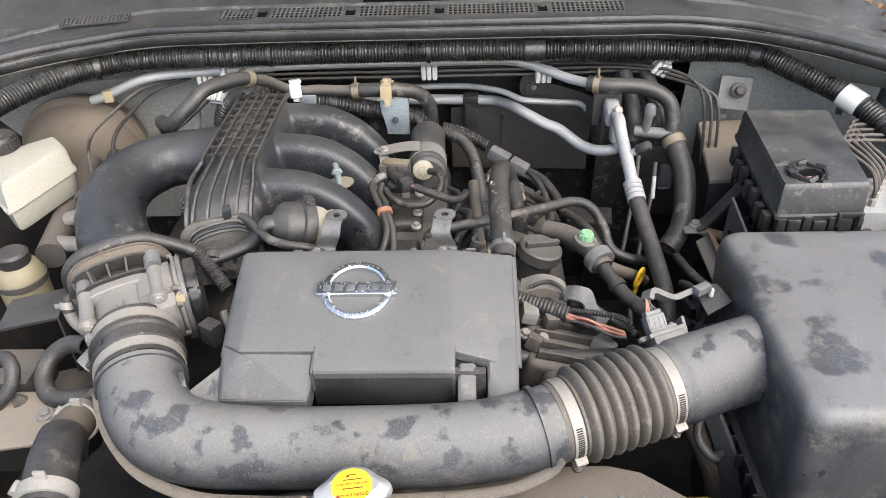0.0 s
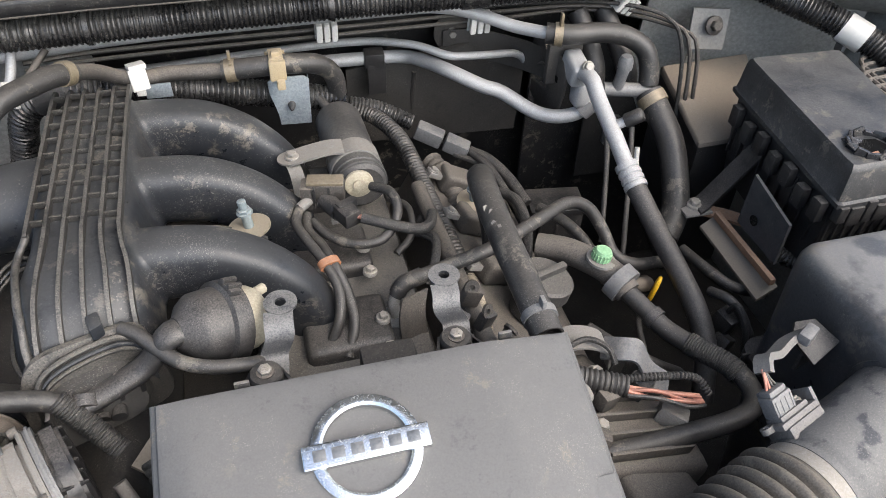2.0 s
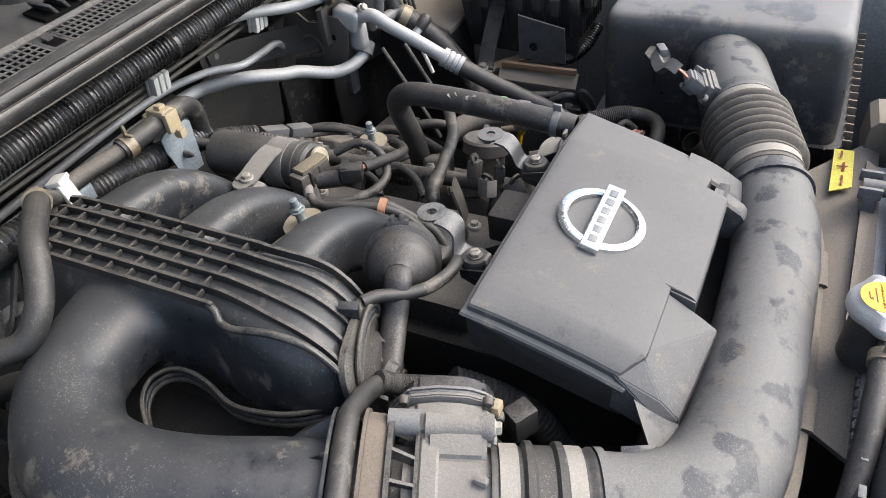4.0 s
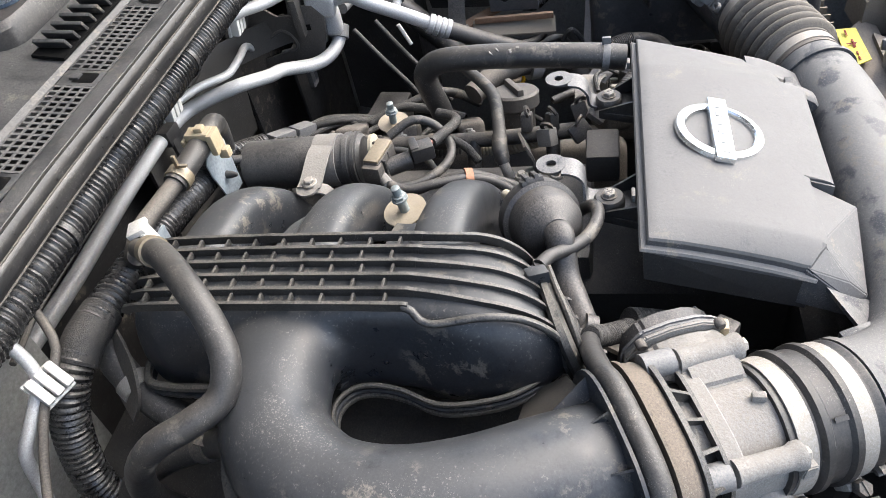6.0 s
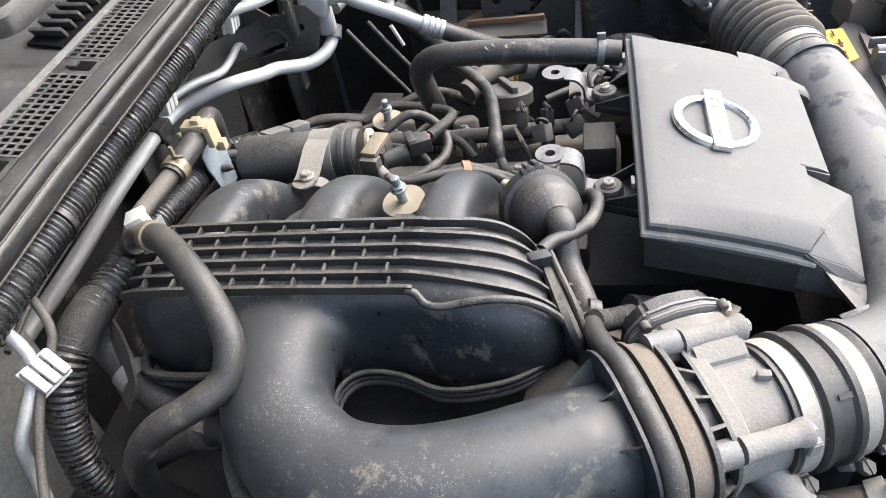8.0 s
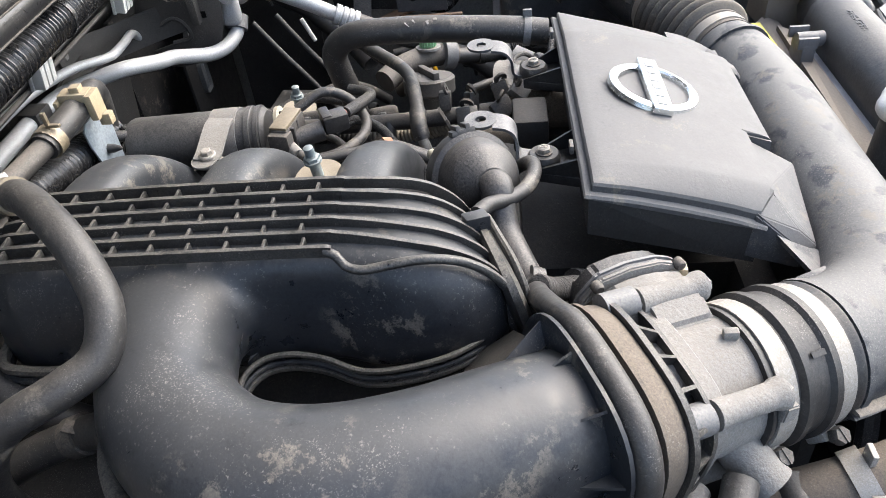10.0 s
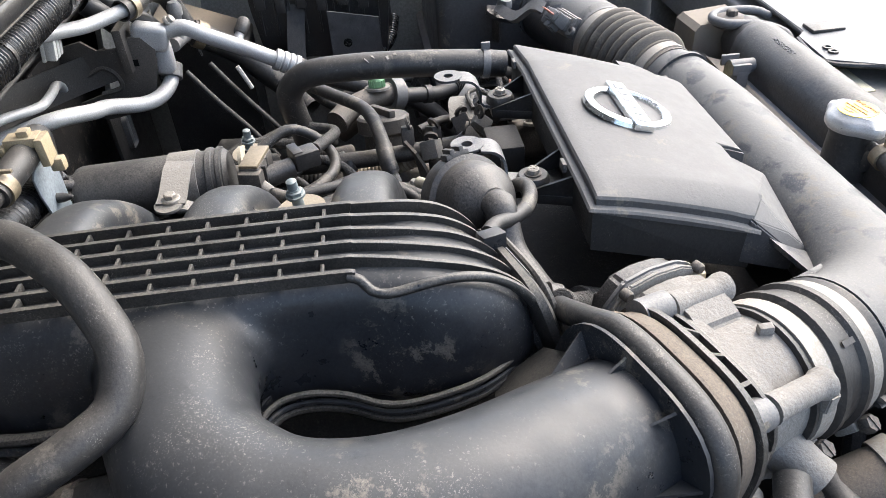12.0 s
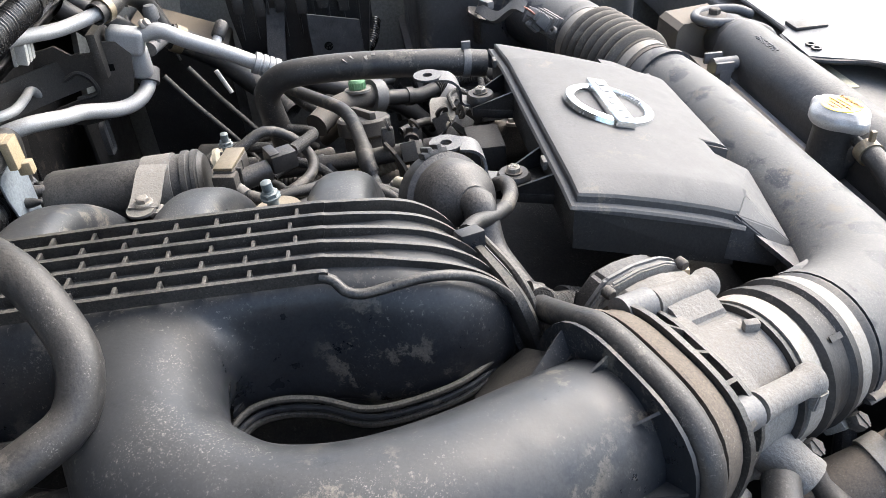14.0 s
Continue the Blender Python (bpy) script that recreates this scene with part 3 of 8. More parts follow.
for x, y, z, fx in ((-0.046, 0.155, 0.938, -0.062), (0.101, 0.154, 0.938, 0.1)):
    tb = thing("lifting_tab", (fx, 0.10, 0.90), "scuffed dark steel tab with a round hole", "steel tab", group="cover tabs")
    part("eye", drilled_disc((x, y, z), 0.0145, 0.005, 0.0025), BRACKET_DARK, tb)
    part("strap", strap([(x - 0.003, y - 0.010, z + 0.001), (x - 0.004, y - 0.022, z - 0.001), (x - 0.005, y - 0.030, z - 0.010), (fx + 0.004, y - 0.032, z - 0.028), (fx + 0.003, y - 0.040, z - 0.032), (fx, y - 0.060, z - 0.033)], 0.025, 0.0025, (1, 0, 0)), BRACKET_DARK, tb)

# ---- intake duct in front of the cover, with its elbow ----
T0 = Vector((-0.2524, -0.075, 0.858))
tx = Vector((-0.40, 0.91, 0.12)).normalized()
duct = thing("intake_duct", (0.0, -0.15, 0.80), "dusty black plastic intake duct with a worn shine", "intake duct")
DUCT_LINE = [(0.230, -0.128, 0.849), (0.195, -0.141, 0.847), (0.12, -0.155, 0.844), (0.0, -0.159, 0.843), (-0.10, -0.160, 0.844), (-0.16, -0.156, 0.846), (-0.205, -0.141, 0.850), (-0.235, -0.110, 0.854), T0, T0 + tx * 0.006]
part("tube", tube(DUCT_LINE, lambda s, u: 0.044 + 0.0055 * max(0, (u - 0.6) / 0.4), 0.006, 36, wall=0.003), DUCT, duct)
SEAM = [(0.228, -0.178, 0.846), (0.215, -0.184, 0.832), (0.17, -0.197, 0.820), (0.10, -0.203, 0.816), (0.0, -0.207, 0.815), (-0.10, -0.208, 0.816), (-0.165, -0.204, 0.819), (-0.225, -0.182, 0.826), (-0.268, -0.145, 0.838), (-0.29, -0.112, 0.848), (-0.302, -0.088, 0.853)]
part("seam_flange", tube(SEAM, 0.0065, 0.006, 8, squash=0.30), DUCT_EDGE, duct, "dust-caked seam flange")
part("seam_flange", tube([(x, y + 0.002, z - 0.004) for x, y, z in SEAM], 0.0065, 0.006, 8, squash=0.3), BLACK, duct)
part("seam_clip", tube([(-0.085, -0.2105, 0.818), (-0.035, -0.210, 0.817)], 0.0075, 0.01, 8, squash=0.5), DUCT_EDGE, duct)
part("seam_clip", tube([(0.105, -0.2055, 0.818), (0.155, -0.201, 0.821)], 0.0075, 0.01, 8, squash=0.5), DUCT_EDGE, duct)
part("neck_rib", tube([T0 - tx * 0.004, T0 + tx * 0.002], 0.0525, 0.002, 36), DUCT, duct)
part("neck_rib", tube([(0.203, -0.1385, 0.8475), (0.208, -0.137, 0.848)], 0.0475, 0.002, 36), DUCT, duct)
part("ear", prism([(-0.198, -0.078), (-0.186, -0.104), (-0.204, -0.100), (-0.213, -0.084)], 0.855, 0.879, Matrix(), 0.001), DUCT, duct)
part("web", loft([[(-0.205, -0.112, 0.86), (-0.15, -0.115, 0.862), (-0.152, -0.075, 0.885)], [(-0.205, -0.112, 0.855), (-0.15, -0.115, 0.857), (-0.152, -0.075, 0.88)]]), DUCT, duct)

# ---- bellows and air flow tube ----
A0, A1 = Vector((0.2225, -0.1305, 0.849)), Vector((0.358, -0.0825, 0.858))
ax = (A1 - A0).normalized()
bellows = thing("bellows_hose", A0 + Vector((0.07, 0, -0.05)), "ribbed black rubber bellows hose, brown with dust", "bellows hose")


def bellow_r(s, u):
    if u < 0.17 or u > 0.85:
        return 0.0445 + (0.002 if 0.14 < u < 0.17 or 0.85 < u < 0.88 else 0)
    return 0.0455 + 0.0095 * math.sin(math.pi * ((u - 0.17) / 0.68 * 6.98 % 1)) ** 0.8


for nm, u0, u1 in (("cuff", 0.0, 0.172), ("folds", 0.168, 0.852), ("cuff", 0.848, 1.0)):
    part(nm, tube([A0.lerp(A1, u0), A0.lerp(A1, u1)], lambda s, u, a=u0, b=u1: bellow_r(0, a + (b - a) * u), 0.0012, 44), BELLOWS, bellows)
hose_clamp("hose_clamp", A0 + ax * 0.006, A0 + ax * 0.019, 0.0447, (0.12, -0.85, -0.5), "steel worm-drive hose clamp round the bellows")
hose_clamp("hose_clamp", A1 - ax * 0.017, A1 - ax * 0.004, 0.0447, (0.12, -0.85, -0.5), "steel worm-drive hose clamp round the bellows")
flow = thing("air_flow_tube", A1 + ax * 0.07 - Vector((0, 0, 0.05)), "black plastic air flow tube with a grey sensor on top", "air tube")
A2 = A1 + ax * 0.135
part("pipe", tube([A1 - ax * 0.004, A2], lambda s, u: 0.0465 + (0.0025 if u > 0.06 else 0) + (0.002 if u > 0.93 else 0), 0.004, 40, wall=0.003), DUCT, flow)
part("end_lip", tube([A2 - ax * 0.006, A2], 0.0515, 0.002, 40), DUCT_EDGE, flow, "dust-caked lip")
north = (Vector((-ax.y, ax.x, 0)).normalized() * 0.86 + Vector((0, 0, 0.51))).normalized()
SM = Matrix.Translation(A1 + ax * 0.020 + north * 0.044) @ Matrix((ax, north.cross(ax), north)).transposed().to_4x4()
sens = part("sensor_base", join(box((0.042, 0.030, 0.014), SM @ pose(0, 0, 0.003), 0.003), box((0.046, 0.026, 0.006), SM @ pose(-0.001, 0, 0.012), 0.0022), box((0.034, 0.020, 0.006), SM @ pose(-0.002, 0, 0.0165), 0.002), drilled_disc(None, 0.006, 0.003, 0.005, SM @ pose(-0.026, 0.004, 0.011))), SENSOR, flow, "grey plastic air flow sensor")
PM = SM @ pose(-0.007, 0.001, 0.018, 14, 0, 0)
for k in range(4):
    part("plug_rib", box((0.0018, 0.0185, 0.013), PM @ pose(-0.009 + 0.006 * k, 0.0, 0.010), 0.0005), BLACKGREY, sens)
part("plug", join(box((0.024, 0.017, 0.020), PM @ pose(0, 0, 0.010), 0.0025), box((0.014, 0.010, 0.016), PM @ pose(0.001, 0.010, 0.009), 0.002), box((0.020, 0.013, 0.006), PM @ pose(0, 0, 0.022), 0.002)), BLACKGREY, sens, "grey plug with a latch")
part("latch", join(box((0.009, 0.002, 0.016), PM @ pose(0.001, 0.016, 0.010), 0.0006), box((0.009, 0.005, 0.003), PM @ pose(0.001, 0.014, 0.018), 0.0006)), SENSOR, sens)
part("lug", join(box((0.004, 0.022, 0.024), SM @ pose(0.024, 0.002, 0.013, 0, 8, 0), 0.001), box((0.012, 0.004, 0.014), SM @ pose(0.019, 0.011, 0.012), 0.001)), BLACKGREY, sens)
part("screw", hex_bolt(SM @ Vector((0.0145, 0.004, 0.0195)), SM @ Vector((0.0145, 0.004, 0.1)), 0.004, 0.004, 1.4), STEEL, sens)
for k in range(4):
    w0 = PM @ Vector((-0.006 + 0.004 * k, 0, 0.024))
    part("wire", tube([w0, w0.lerp(PM @ Vector((0, 0.001, 0.040)), 0.6), PM @ Vector((0.001 * k, 0.002, 0.042))], 0.0013, 0.003, 8), COPPER if k < 2 else BLACK, sens)

# ---- air filter box ----
abox = thing("air_filter_box", (0.62, -0.03, 0.45), "large black plastic air filter box, dust-streaked", "air filter box")


def box_ring(x0, x1, y0, y1, z, r, n=6, lean=0.0):
    out = []
    for cx, cy, a0 in ((x1 - r, y1 - r, 0), (x0 + r, y1 - r, 90), (x0 + r, y0 + r, 180), (x1 - r, y0 + r, 270)):
        for i in range(n + 1):
            a = radians(a0 + 90 * i / n)
            y = cy + r * math.sin(a)
            out.append((cx + r * math.cos(a), y, z + lean * (y - 0.13)))
    return out


UP = ((0.464, 0.82, -0.203, 0.130, 0.755), (0.463, 0.82, -0.202, 0.130, 0.79), (0.459, 0.82, -0.196, 0.132, 0.900), (0.4595, 0.82, -0.195, 0.1315, 0.912), (0.462, 0.818, -0.191, 0.129, 0.9205), (0.4665, 0.814, -0.186, 0.1245, 0.9255), (0.473, 0.808, -0.179, 0.118, 0.928), (0.51, 0.78, -0.14, 0.09, 0.930))
part("upper_shell", loft([box_ring(*u, 0.022, 8) for u in UP]), AIRBOX, abox)
part("lower_shell", loft([box_ring(0.49, 0.81, -0.20, 0.12, 0.45, 0.03), box_ring(0.466, 0.825, -0.205, 0.134, 0.748, 0.024)]), AIRBOX, abox)
part("rim", loft([box_ring(0.455, 0.835, -0.214, 0.142, z, 0.024) for z in (0.745, 0.749, 0.757, 0.761)]), BLACK, abox)
for x in np.linspace(0.475, 0.82, 16):
    part("rim_rib", box((0.003, 0.012, 0.030), pose(x, -0.217, 0.753), 0.0008), DUSTPLATE, abox)
for y in np.linspace(-0.19, 0.12, 12):
    part("rim_rib", box((0.010, 0.003, 0.022), pose(0.453, y, 0.753), 0.0008), BLACK, abox)
part("inlet_collar", tube([A2 - ax * 0.012, A2 + ax * 0.03], 0.054, 0.004, 40), AIRBOX, abox)
lugp = pose(0.437, 0.045, 0.868, 0, 0, 20)
part("side_bracket", join(prism([(-0.018, -0.018), (0.018, -0.018), (0.017, 0.012), (0.0, 0.022), (-0.014, 0.013)], -0.003, 0.003, lugp @ pose(0, 0, 0.012, 20, -20), 0.0012), box((0.022, 0.004, 0.04), lugp @ pose(0.005, 0.0, -0.010), 0.001)), BLACK, abox)
part("bracket_pin", lathe([(0.003, 0), (0.003, 0.01), (0.002, 0.012)], lugp @ pose(-0.002, 0, 0.016), 10), WHITE, abox)

# ---- throttle coupler and body ----
coupler = thing("throttle_coupler", T0 + tx * 0.034 - Vector((0, 0, 0.05)), "black rubber coupler between duct and throttle body", "rubber coupler")
part("sleeve", tube([T0 + tx * 0.004, T0 + tx * 0.081], lambda s, u: 0.0505 + (0.0012 if 0.28 < u < 0.70 else 0) + (0.0034 if 0.30 < u < 0.38 or 0.60 < u < 0.68 else 0) + (0.0015 if u < 0.06 or u > 0.94 else 0), 0.0025, 44), RUBBER, coupler)
part("mould_mark", box((0.010, 0.004, 0.001), axis(T0 + tx * 0.034 + Vector((-0.030, -0.012, 0.0432)), T0 + tx * 0.034 + Vector((-0.30, -0.12, 0.43)))), RUBBER, coupler)
hose_clamp("hose_clamp", T0 + tx * 0.013, T0 + tx * 0.027, 0.0512, (-0.70, -0.32, -0.50), "steel worm-drive hose clamp round the coupler")
hose_clamp("hose_clamp", T0 + tx * 0.061, T0 + tx * 0.075, 0.0512, (-0.70, -0.32, -0.50), "steel worm-drive hose clamp round the coupler")
throttle = thing("throttle_assembly", T0 + tx * 0.10 - Vector((0, 0, 0.06)), "dull cast aluminium throttle body, dusty", "throttle")
part("barrel", tube([T0 + tx * 0.060, T0 + tx * 0.145], lambda s, u: 0.0475 + (0.002 if u < 0.1 else 0) + 0.003 * max(0, u - 0.6), 0.004, 44), CAST, throttle)
F0 = T0 + tx * 0.142
FL = axis(F0, F0 + tx)
side_v, up_v = (FL.to_3x3() @ Vector((1, 0, 0))).normalized(), (FL.to_3x3() @ Vector((0, 1, 0))).normalized()
if abs(side_v.z) > abs(up_v.z):
    side_v, up_v = up_v, side_v
side_v = side_v if side_v.x > 0 else -side_v
up_v = up_v if up_v.z > 0 else -up_v
OUT = -side_v  # away from the engine


def at_throttle(s, out, up):
    return T0 + tx * s + OUT * out + up_v * up


def plate(s0, s1, outline, bevel=0.001):
    a, b = [at_throttle(s0, o, u) for o, u in outline], [at_throttle(s1, o, u) for o, u in outline]
    bm = loft([a, b])
    if bevel:
        bmesh.ops.bevel(bm, geom=bm.edges[:], offset=bevel, segments=2, affect="EDGES")
    return bm


part("barrel_stop", box((0.006, 0.010, 0.007), Matrix.Translation(at_throttle(0.0885, 0.004, 0.0505)), 0.0015), CAST, throttle)


def rounded(a, b, p=3.0, turn=7.0, n=48, lo=0.0, hi=360.0):
    """A rounded square in the plane across the throttle, from lo to hi degrees clockwise from the top."""
    out = []
    for i in range(n):
        g = radians(lo + (hi - lo) * i / (n if hi - lo == 360.0 else n - 1))
        o, u = math.sin(g), math.cos(g)
        k = (abs(o / a) ** p + abs(u / b) ** p) ** (-1 / p)
        c, d = math.cos(radians(turn)), math.sin(radians(turn))
        out.append((k * (o * c + u * d), k * (u * c - o * d)))
    return out


def ring_plate(s0, s1, outer, inner):
    """A frame between two outlines across the throttle."""
    rings = [[at_throttle(s0, *i), at_throttle(s0, *o), at_throttle(s1, *o), at_throttle(s1, *i)] for o, i in zip(outer, inner)]
    bm = loft(rings + [rings[0]], caps=False)
    bmesh.ops.remove_doubles(bm, verts=bm.verts[:], dist=1e-6)
    return bm


part("flange", loft([[at_throttle(q, *v) for v in rounded(0.052 + d, 0.051 + d, 3.5)] for q, d in ((0.119, -0.002), (0.121, 0.0), (0.132, 0.0), (0.134, -0.002))]), CAST, throttle)
for o, u in ((-0.040, 0.0525), (0.046, 0.036), (0.032, -0.050)):
    part("bolt_boss", tube([at_throttle(0.079, o, u), at_throttle(0.130, o, u)], lambda s, q: 0.0105 if q < 0.14 else 0.0088 + 0.0035 * max(0.0, q - 0.7), 0.004, 20), CAST, throttle)
    part("bolt", hex_bolt(at_throttle(0.079, o, u), at_throttle(0.0, o, u), 0.0055, 0.006, 1.3), STEEL, throttle)
part("nozzle", tube([at_throttle(0.092, 0.022, -0.012), at_throttle(0.086, 0.048, -0.024), at_throttle(0.078, 0.066, -0.033)], lambda s, u: 0.0160, 0.004, 28, wall=0.0035), CAST, throttle)
part("lug", plate(0.066, 0.076, [(0.046, 0.012), (0.053, 0.012), (0.053, 0.026), (0.044, 0.026)], 0.001), CAST, throttle)
MC = [(0.158, 0.040), (0.144, 0.058), (0.122, 0.0625), (0.098, 0.0615), (0.084, 0.056), (0.073, 0.046), (0.070, 0.030), (0.078, -0.012), (0.094, -0.050), (0.122, -0.058), (0.148, -0.032), (0.157, 0.010)]


def motor_slab(o0, o1, grow, bevel):
    """A slab on the outline of the throttle motor, between two distances from the barrel."""
    cx, cz = sum(p[0] for p in MC) / len(MC), sum(p[1] for p in MC) / len(MC)
    rim = [(cx + (a - cx) * grow, cz + (b - cz) * grow) for a, b in MC]
    bm = loft([[at_throttle(a, o0, b) for a, b in rim], [at_throttle(a, o1, b) for a, b in rim]])
    bmesh.ops.bevel(bm, geom=bm.edges[:], offset=bevel, segments=2, affect="EDGES")
    return bm


part("motor_housing", motor_slab(-0.030, -0.062, 0.90, 0.004), CAST, throttle)
part("motor_neck", plate(0.084, 0.130, [(-0.064, 0.050), (-0.050, 0.0585), (-0.030, 0.0560), (-0.014, 0.0480), (-0.008, 0.030), (-0.064, 0.010)], 0.004), CAST, throttle)
part("motor_rim", motor_slab(-0.061, -0.0655, 1.0, 0.0012), CAST, throttle)
part("motor_cover", motor_slab(-0.066, -0.072, 1.01, 0.002), BLACKGREY, throttle, "grey plastic motor cover")
part("paint_mark", box((0.011, 0.007, 0.010), Matrix.Translation(at_throttle(0.0755, -0.064, 0.046)), 0.002), TAN, throttle, "daub of yellow paint")
for a, b in ((0.0735, 0.038), (0.083, 0.0565), (0.148, 0.054), (0.082, -0.022)):
    part("screw", lathe([(0.0042, -0.004), (0.0042, 0.0015), (0.003, 0.003), (0, 0.003)], axis(at_throttle(a, -0.060, b), at_throttle(a, 0.0, b)), 12), DUSTY, throttle)
mend = part("motor_end", motor_slab(-0.072, -0.088, 0.86, 0.003), BLACK, throttle, "black plastic ribbed motor end")
for k in range(6):
    part("rib", plate(0.085 + 0.012 * k, 0.0875 + 0.012 * k, [(-0.070, 0.052 - 0.002 * k), (-0.091, 0.046 - 0.002 * k), (-0.093, -0.030), (-0.070, -0.036)], 0.0006), BLACK, mend)
part("plug", box((0.024, 0.02, 0.03), pose(-0.192, 0.008, 0.862, 0, 0, -32), 0.003), BLACK, throttle)

# ---- intake manifold ----
manifold = thing("intake_manifold", (-0.2, 0.34, 0.80), "black plastic intake manifold with ribbed plenum and three runners", "intake manifold")


def sect(y, xb0, xb1, xm0, xt0, xt1, zb, zm, zt, n=6, r=0.022):
    """A rounded five-sided section across y: bottom, a belly on the near side, and the top."""
    corners = [(xt1, zt), (xt0, zt), (xm0, zm), (xb0, zb), (xb1, zb)]
    out = []
    m = len(corners)
    for i, (x, z) in enumerate(corners):
        p = Vector((x, 0, z))
        a, b = Vector((corners[i - 1][0], 0, corners[i - 1][1])), Vector((corners[(i + 1) % m][0], 0, corners[(i + 1) % m][1]))
        ra, rb = min(r, (a - p).length * 0.48), min(r, (b - p).length * 0.48)
        pa, pb = p + (a - p).normalized() * ra, p + (b - p).normalized() * rb
        for k in range(n + 1):
            t = k / n
            q = pa * (1 - t) ** 2 + p * (2 * t * (1 - t)) + pb * t**2
            out.append((q.x, y, q.z))
    return out


def askew(bm):
    """The plenum's nose reaches further forward on its outer side."""
    for v in bm.verts:
        w = min(1.3, max(0.0, (0.235 - v.co.y) / 0.085))
        v.co.y -= 0.32 * w * (-0.205 - v.co.x)
    return bm


PL = [(0.512, -0.246, -0.165, -0.248, -0.235, -0.185, 0.872, 0.915, 0.940), (0.505, -0.262, -0.155, -0.264, -0.245, -0.178, 0.865, 0.92, 0.960), (0.48, -0.272, -0.15, -0.272, -0.253, -0.172, 0.865, 0.92, 0.967),
      (0.40, -0.272, -0.15, -0.272, -0.255, -0.172, 0.865, 0.92, 0.969), (0.325, -0.270, -0.15, -0.267, -0.255, -0.172, 0.868, 0.918, 0.969), (0.29, -0.266, -0.15, -0.260, -0.254, -0.172, 0.872, 0.915, 0.969),
      (0.255, -0.270, -0.15, -0.260, -0.253, -0.170, 0.872, 0.915, 0.968), (0.235, -0.277, -0.148, -0.265, -0.255, -0.168, 0.872, 0.915, 0.966), (0.212, -0.278, -0.148, -0.272, -0.258, -0.166, 0.872, 0.918, 0.964),
      (0.192, -0.275, -0.146, -0.272, -0.257, -0.164, 0.872, 0.918, 0.959), (0.175, -0.268, -0.146, -0.267, -0.252, -0.162, 0.872, 0.915, 0.951), (0.160, -0.258, -0.148, -0.257, -0.246, -0.162, 0.872, 0.908, 0.938), (0.150, -0.248, -0.150, -0.247, -0.238, -0.165, 0.872, 0.90, 0.920)]
seam = [(-0.245, 0.145, 0.892), (-0.262, 0.160, 0.893), (-0.273, 0.178, 0.892), (-0.279, 0.20, 0.890), (-0.282, 0.226, 0.888), (-0.280, 0.245, 0.888), (-0.273, 0.268, 0.893), (-0.270, 0.292, 0.895), (-0.274, 0.312, 0.894), (-0.288, 0.324, 0.890), (-0.305, 0.322, 0.882), (-0.322, 0.305, 0.872)]
for dz, r, mt in ((0.0, 0.0023, PLENUM_EDGE), (-0.008, 0.0022, PLENUM), (-0.014, 0.0026, PLENUM_EDGE)):
    part("seam_rim", tube([(x - 0.003, y, z + dz) for x, y, z in seam], r, 0.005, 8), mt, manifold, "dust-lined seam rim")
part("lower_shell", loft([[(x + 0.013 + d, y, z) for x, y, z0 in seam[:-2] for z in (z0 - h,)] + [(-0.16, 0.31, 0.89 - h), (-0.16, 0.15, 0.89 - h)] for h, d in ((0.0, 0.0), (0.018, 0.001), (0.035, 0.012))]), PLENUM, manifold)
part("seam_rim", tube([(-0.280, 0.42, 0.895), (-0.281, 0.48, 0.895), (-0.268, 0.508, 0.895), (-0.20, 0.515, 0.895)], 0.004, 0.006, 8), PLENUM_EDGE, manifold)
part("seam_rim", tube([(-0.280, 0.42, 0.884), (-0.281, 0.48, 0.884), (-0.268, 0.508, 0.884), (-0.20, 0.515, 0.884)], 0.003, 0.006, 8), PLENUM, manifold)


def duct_loft(rows, step=0.006, segs=44, square=1.0):
    """A pipe through (x, y, z, half width, half height) that changes its section on the way."""
    line = smooth_line([r[:3] for r in rows], step)
    keys = [0]
    for r in rows[1:]:
        keys.append(min(range(keys[-1], len(line)), key=lambda i: (line[i] - Vector(r[:3])).length))
    rings = []
    for i, p in enumerate(line):
        t = (line[min(i + 1, len(line) - 1)] - line[max(i - 1, 0)]).normalized()
        up = (Vector((0, 0, 1)) - t * t.z).normalized()
        side = t.cross(up)
        rh, rv = float(np.interp(i, keys, [r[3] for r in rows])), float(np.interp(i, keys, [r[4] for r in rows]))
        ring = []
        for j in range(segs):
            c, d = math.cos(2 * math.pi * j / segs), math.sin(2 * math.pi * j / segs)
            ring.append(p + up * (rv * math.copysign(abs(c) ** square, c)) + side * (rh * math.copysign(abs(d) ** square, d)))
        rings.append(ring)
    return loft(rings)


U_LINE = [(-0.318, 0.075, 0.880, 0.049, 0.049), (-0.352, 0.138, 0.898, 0.049, 0.049), (-0.380, 0.195, 0.910, 0.048, 0.048), (-0.392, 0.25, 0.917, 0.046, 0.046), (-0.384, 0.300, 0.921, 0.044, 0.044), (-0.355, 0.338, 0.924, 0.0425, 0.0425), (-0.330, 0.353, 0.924, 0.0430, 0.0425), (-0.300, 0.362, 0.924, 0.046, 0.0425), (-0.275, 0.366, 0.923, 0.052, 0.0425), (-0.262, 0.366, 0.922, 0.058, 0.0425), (-0.240, 0.366, 0.922, 0.058, 0.0425)]
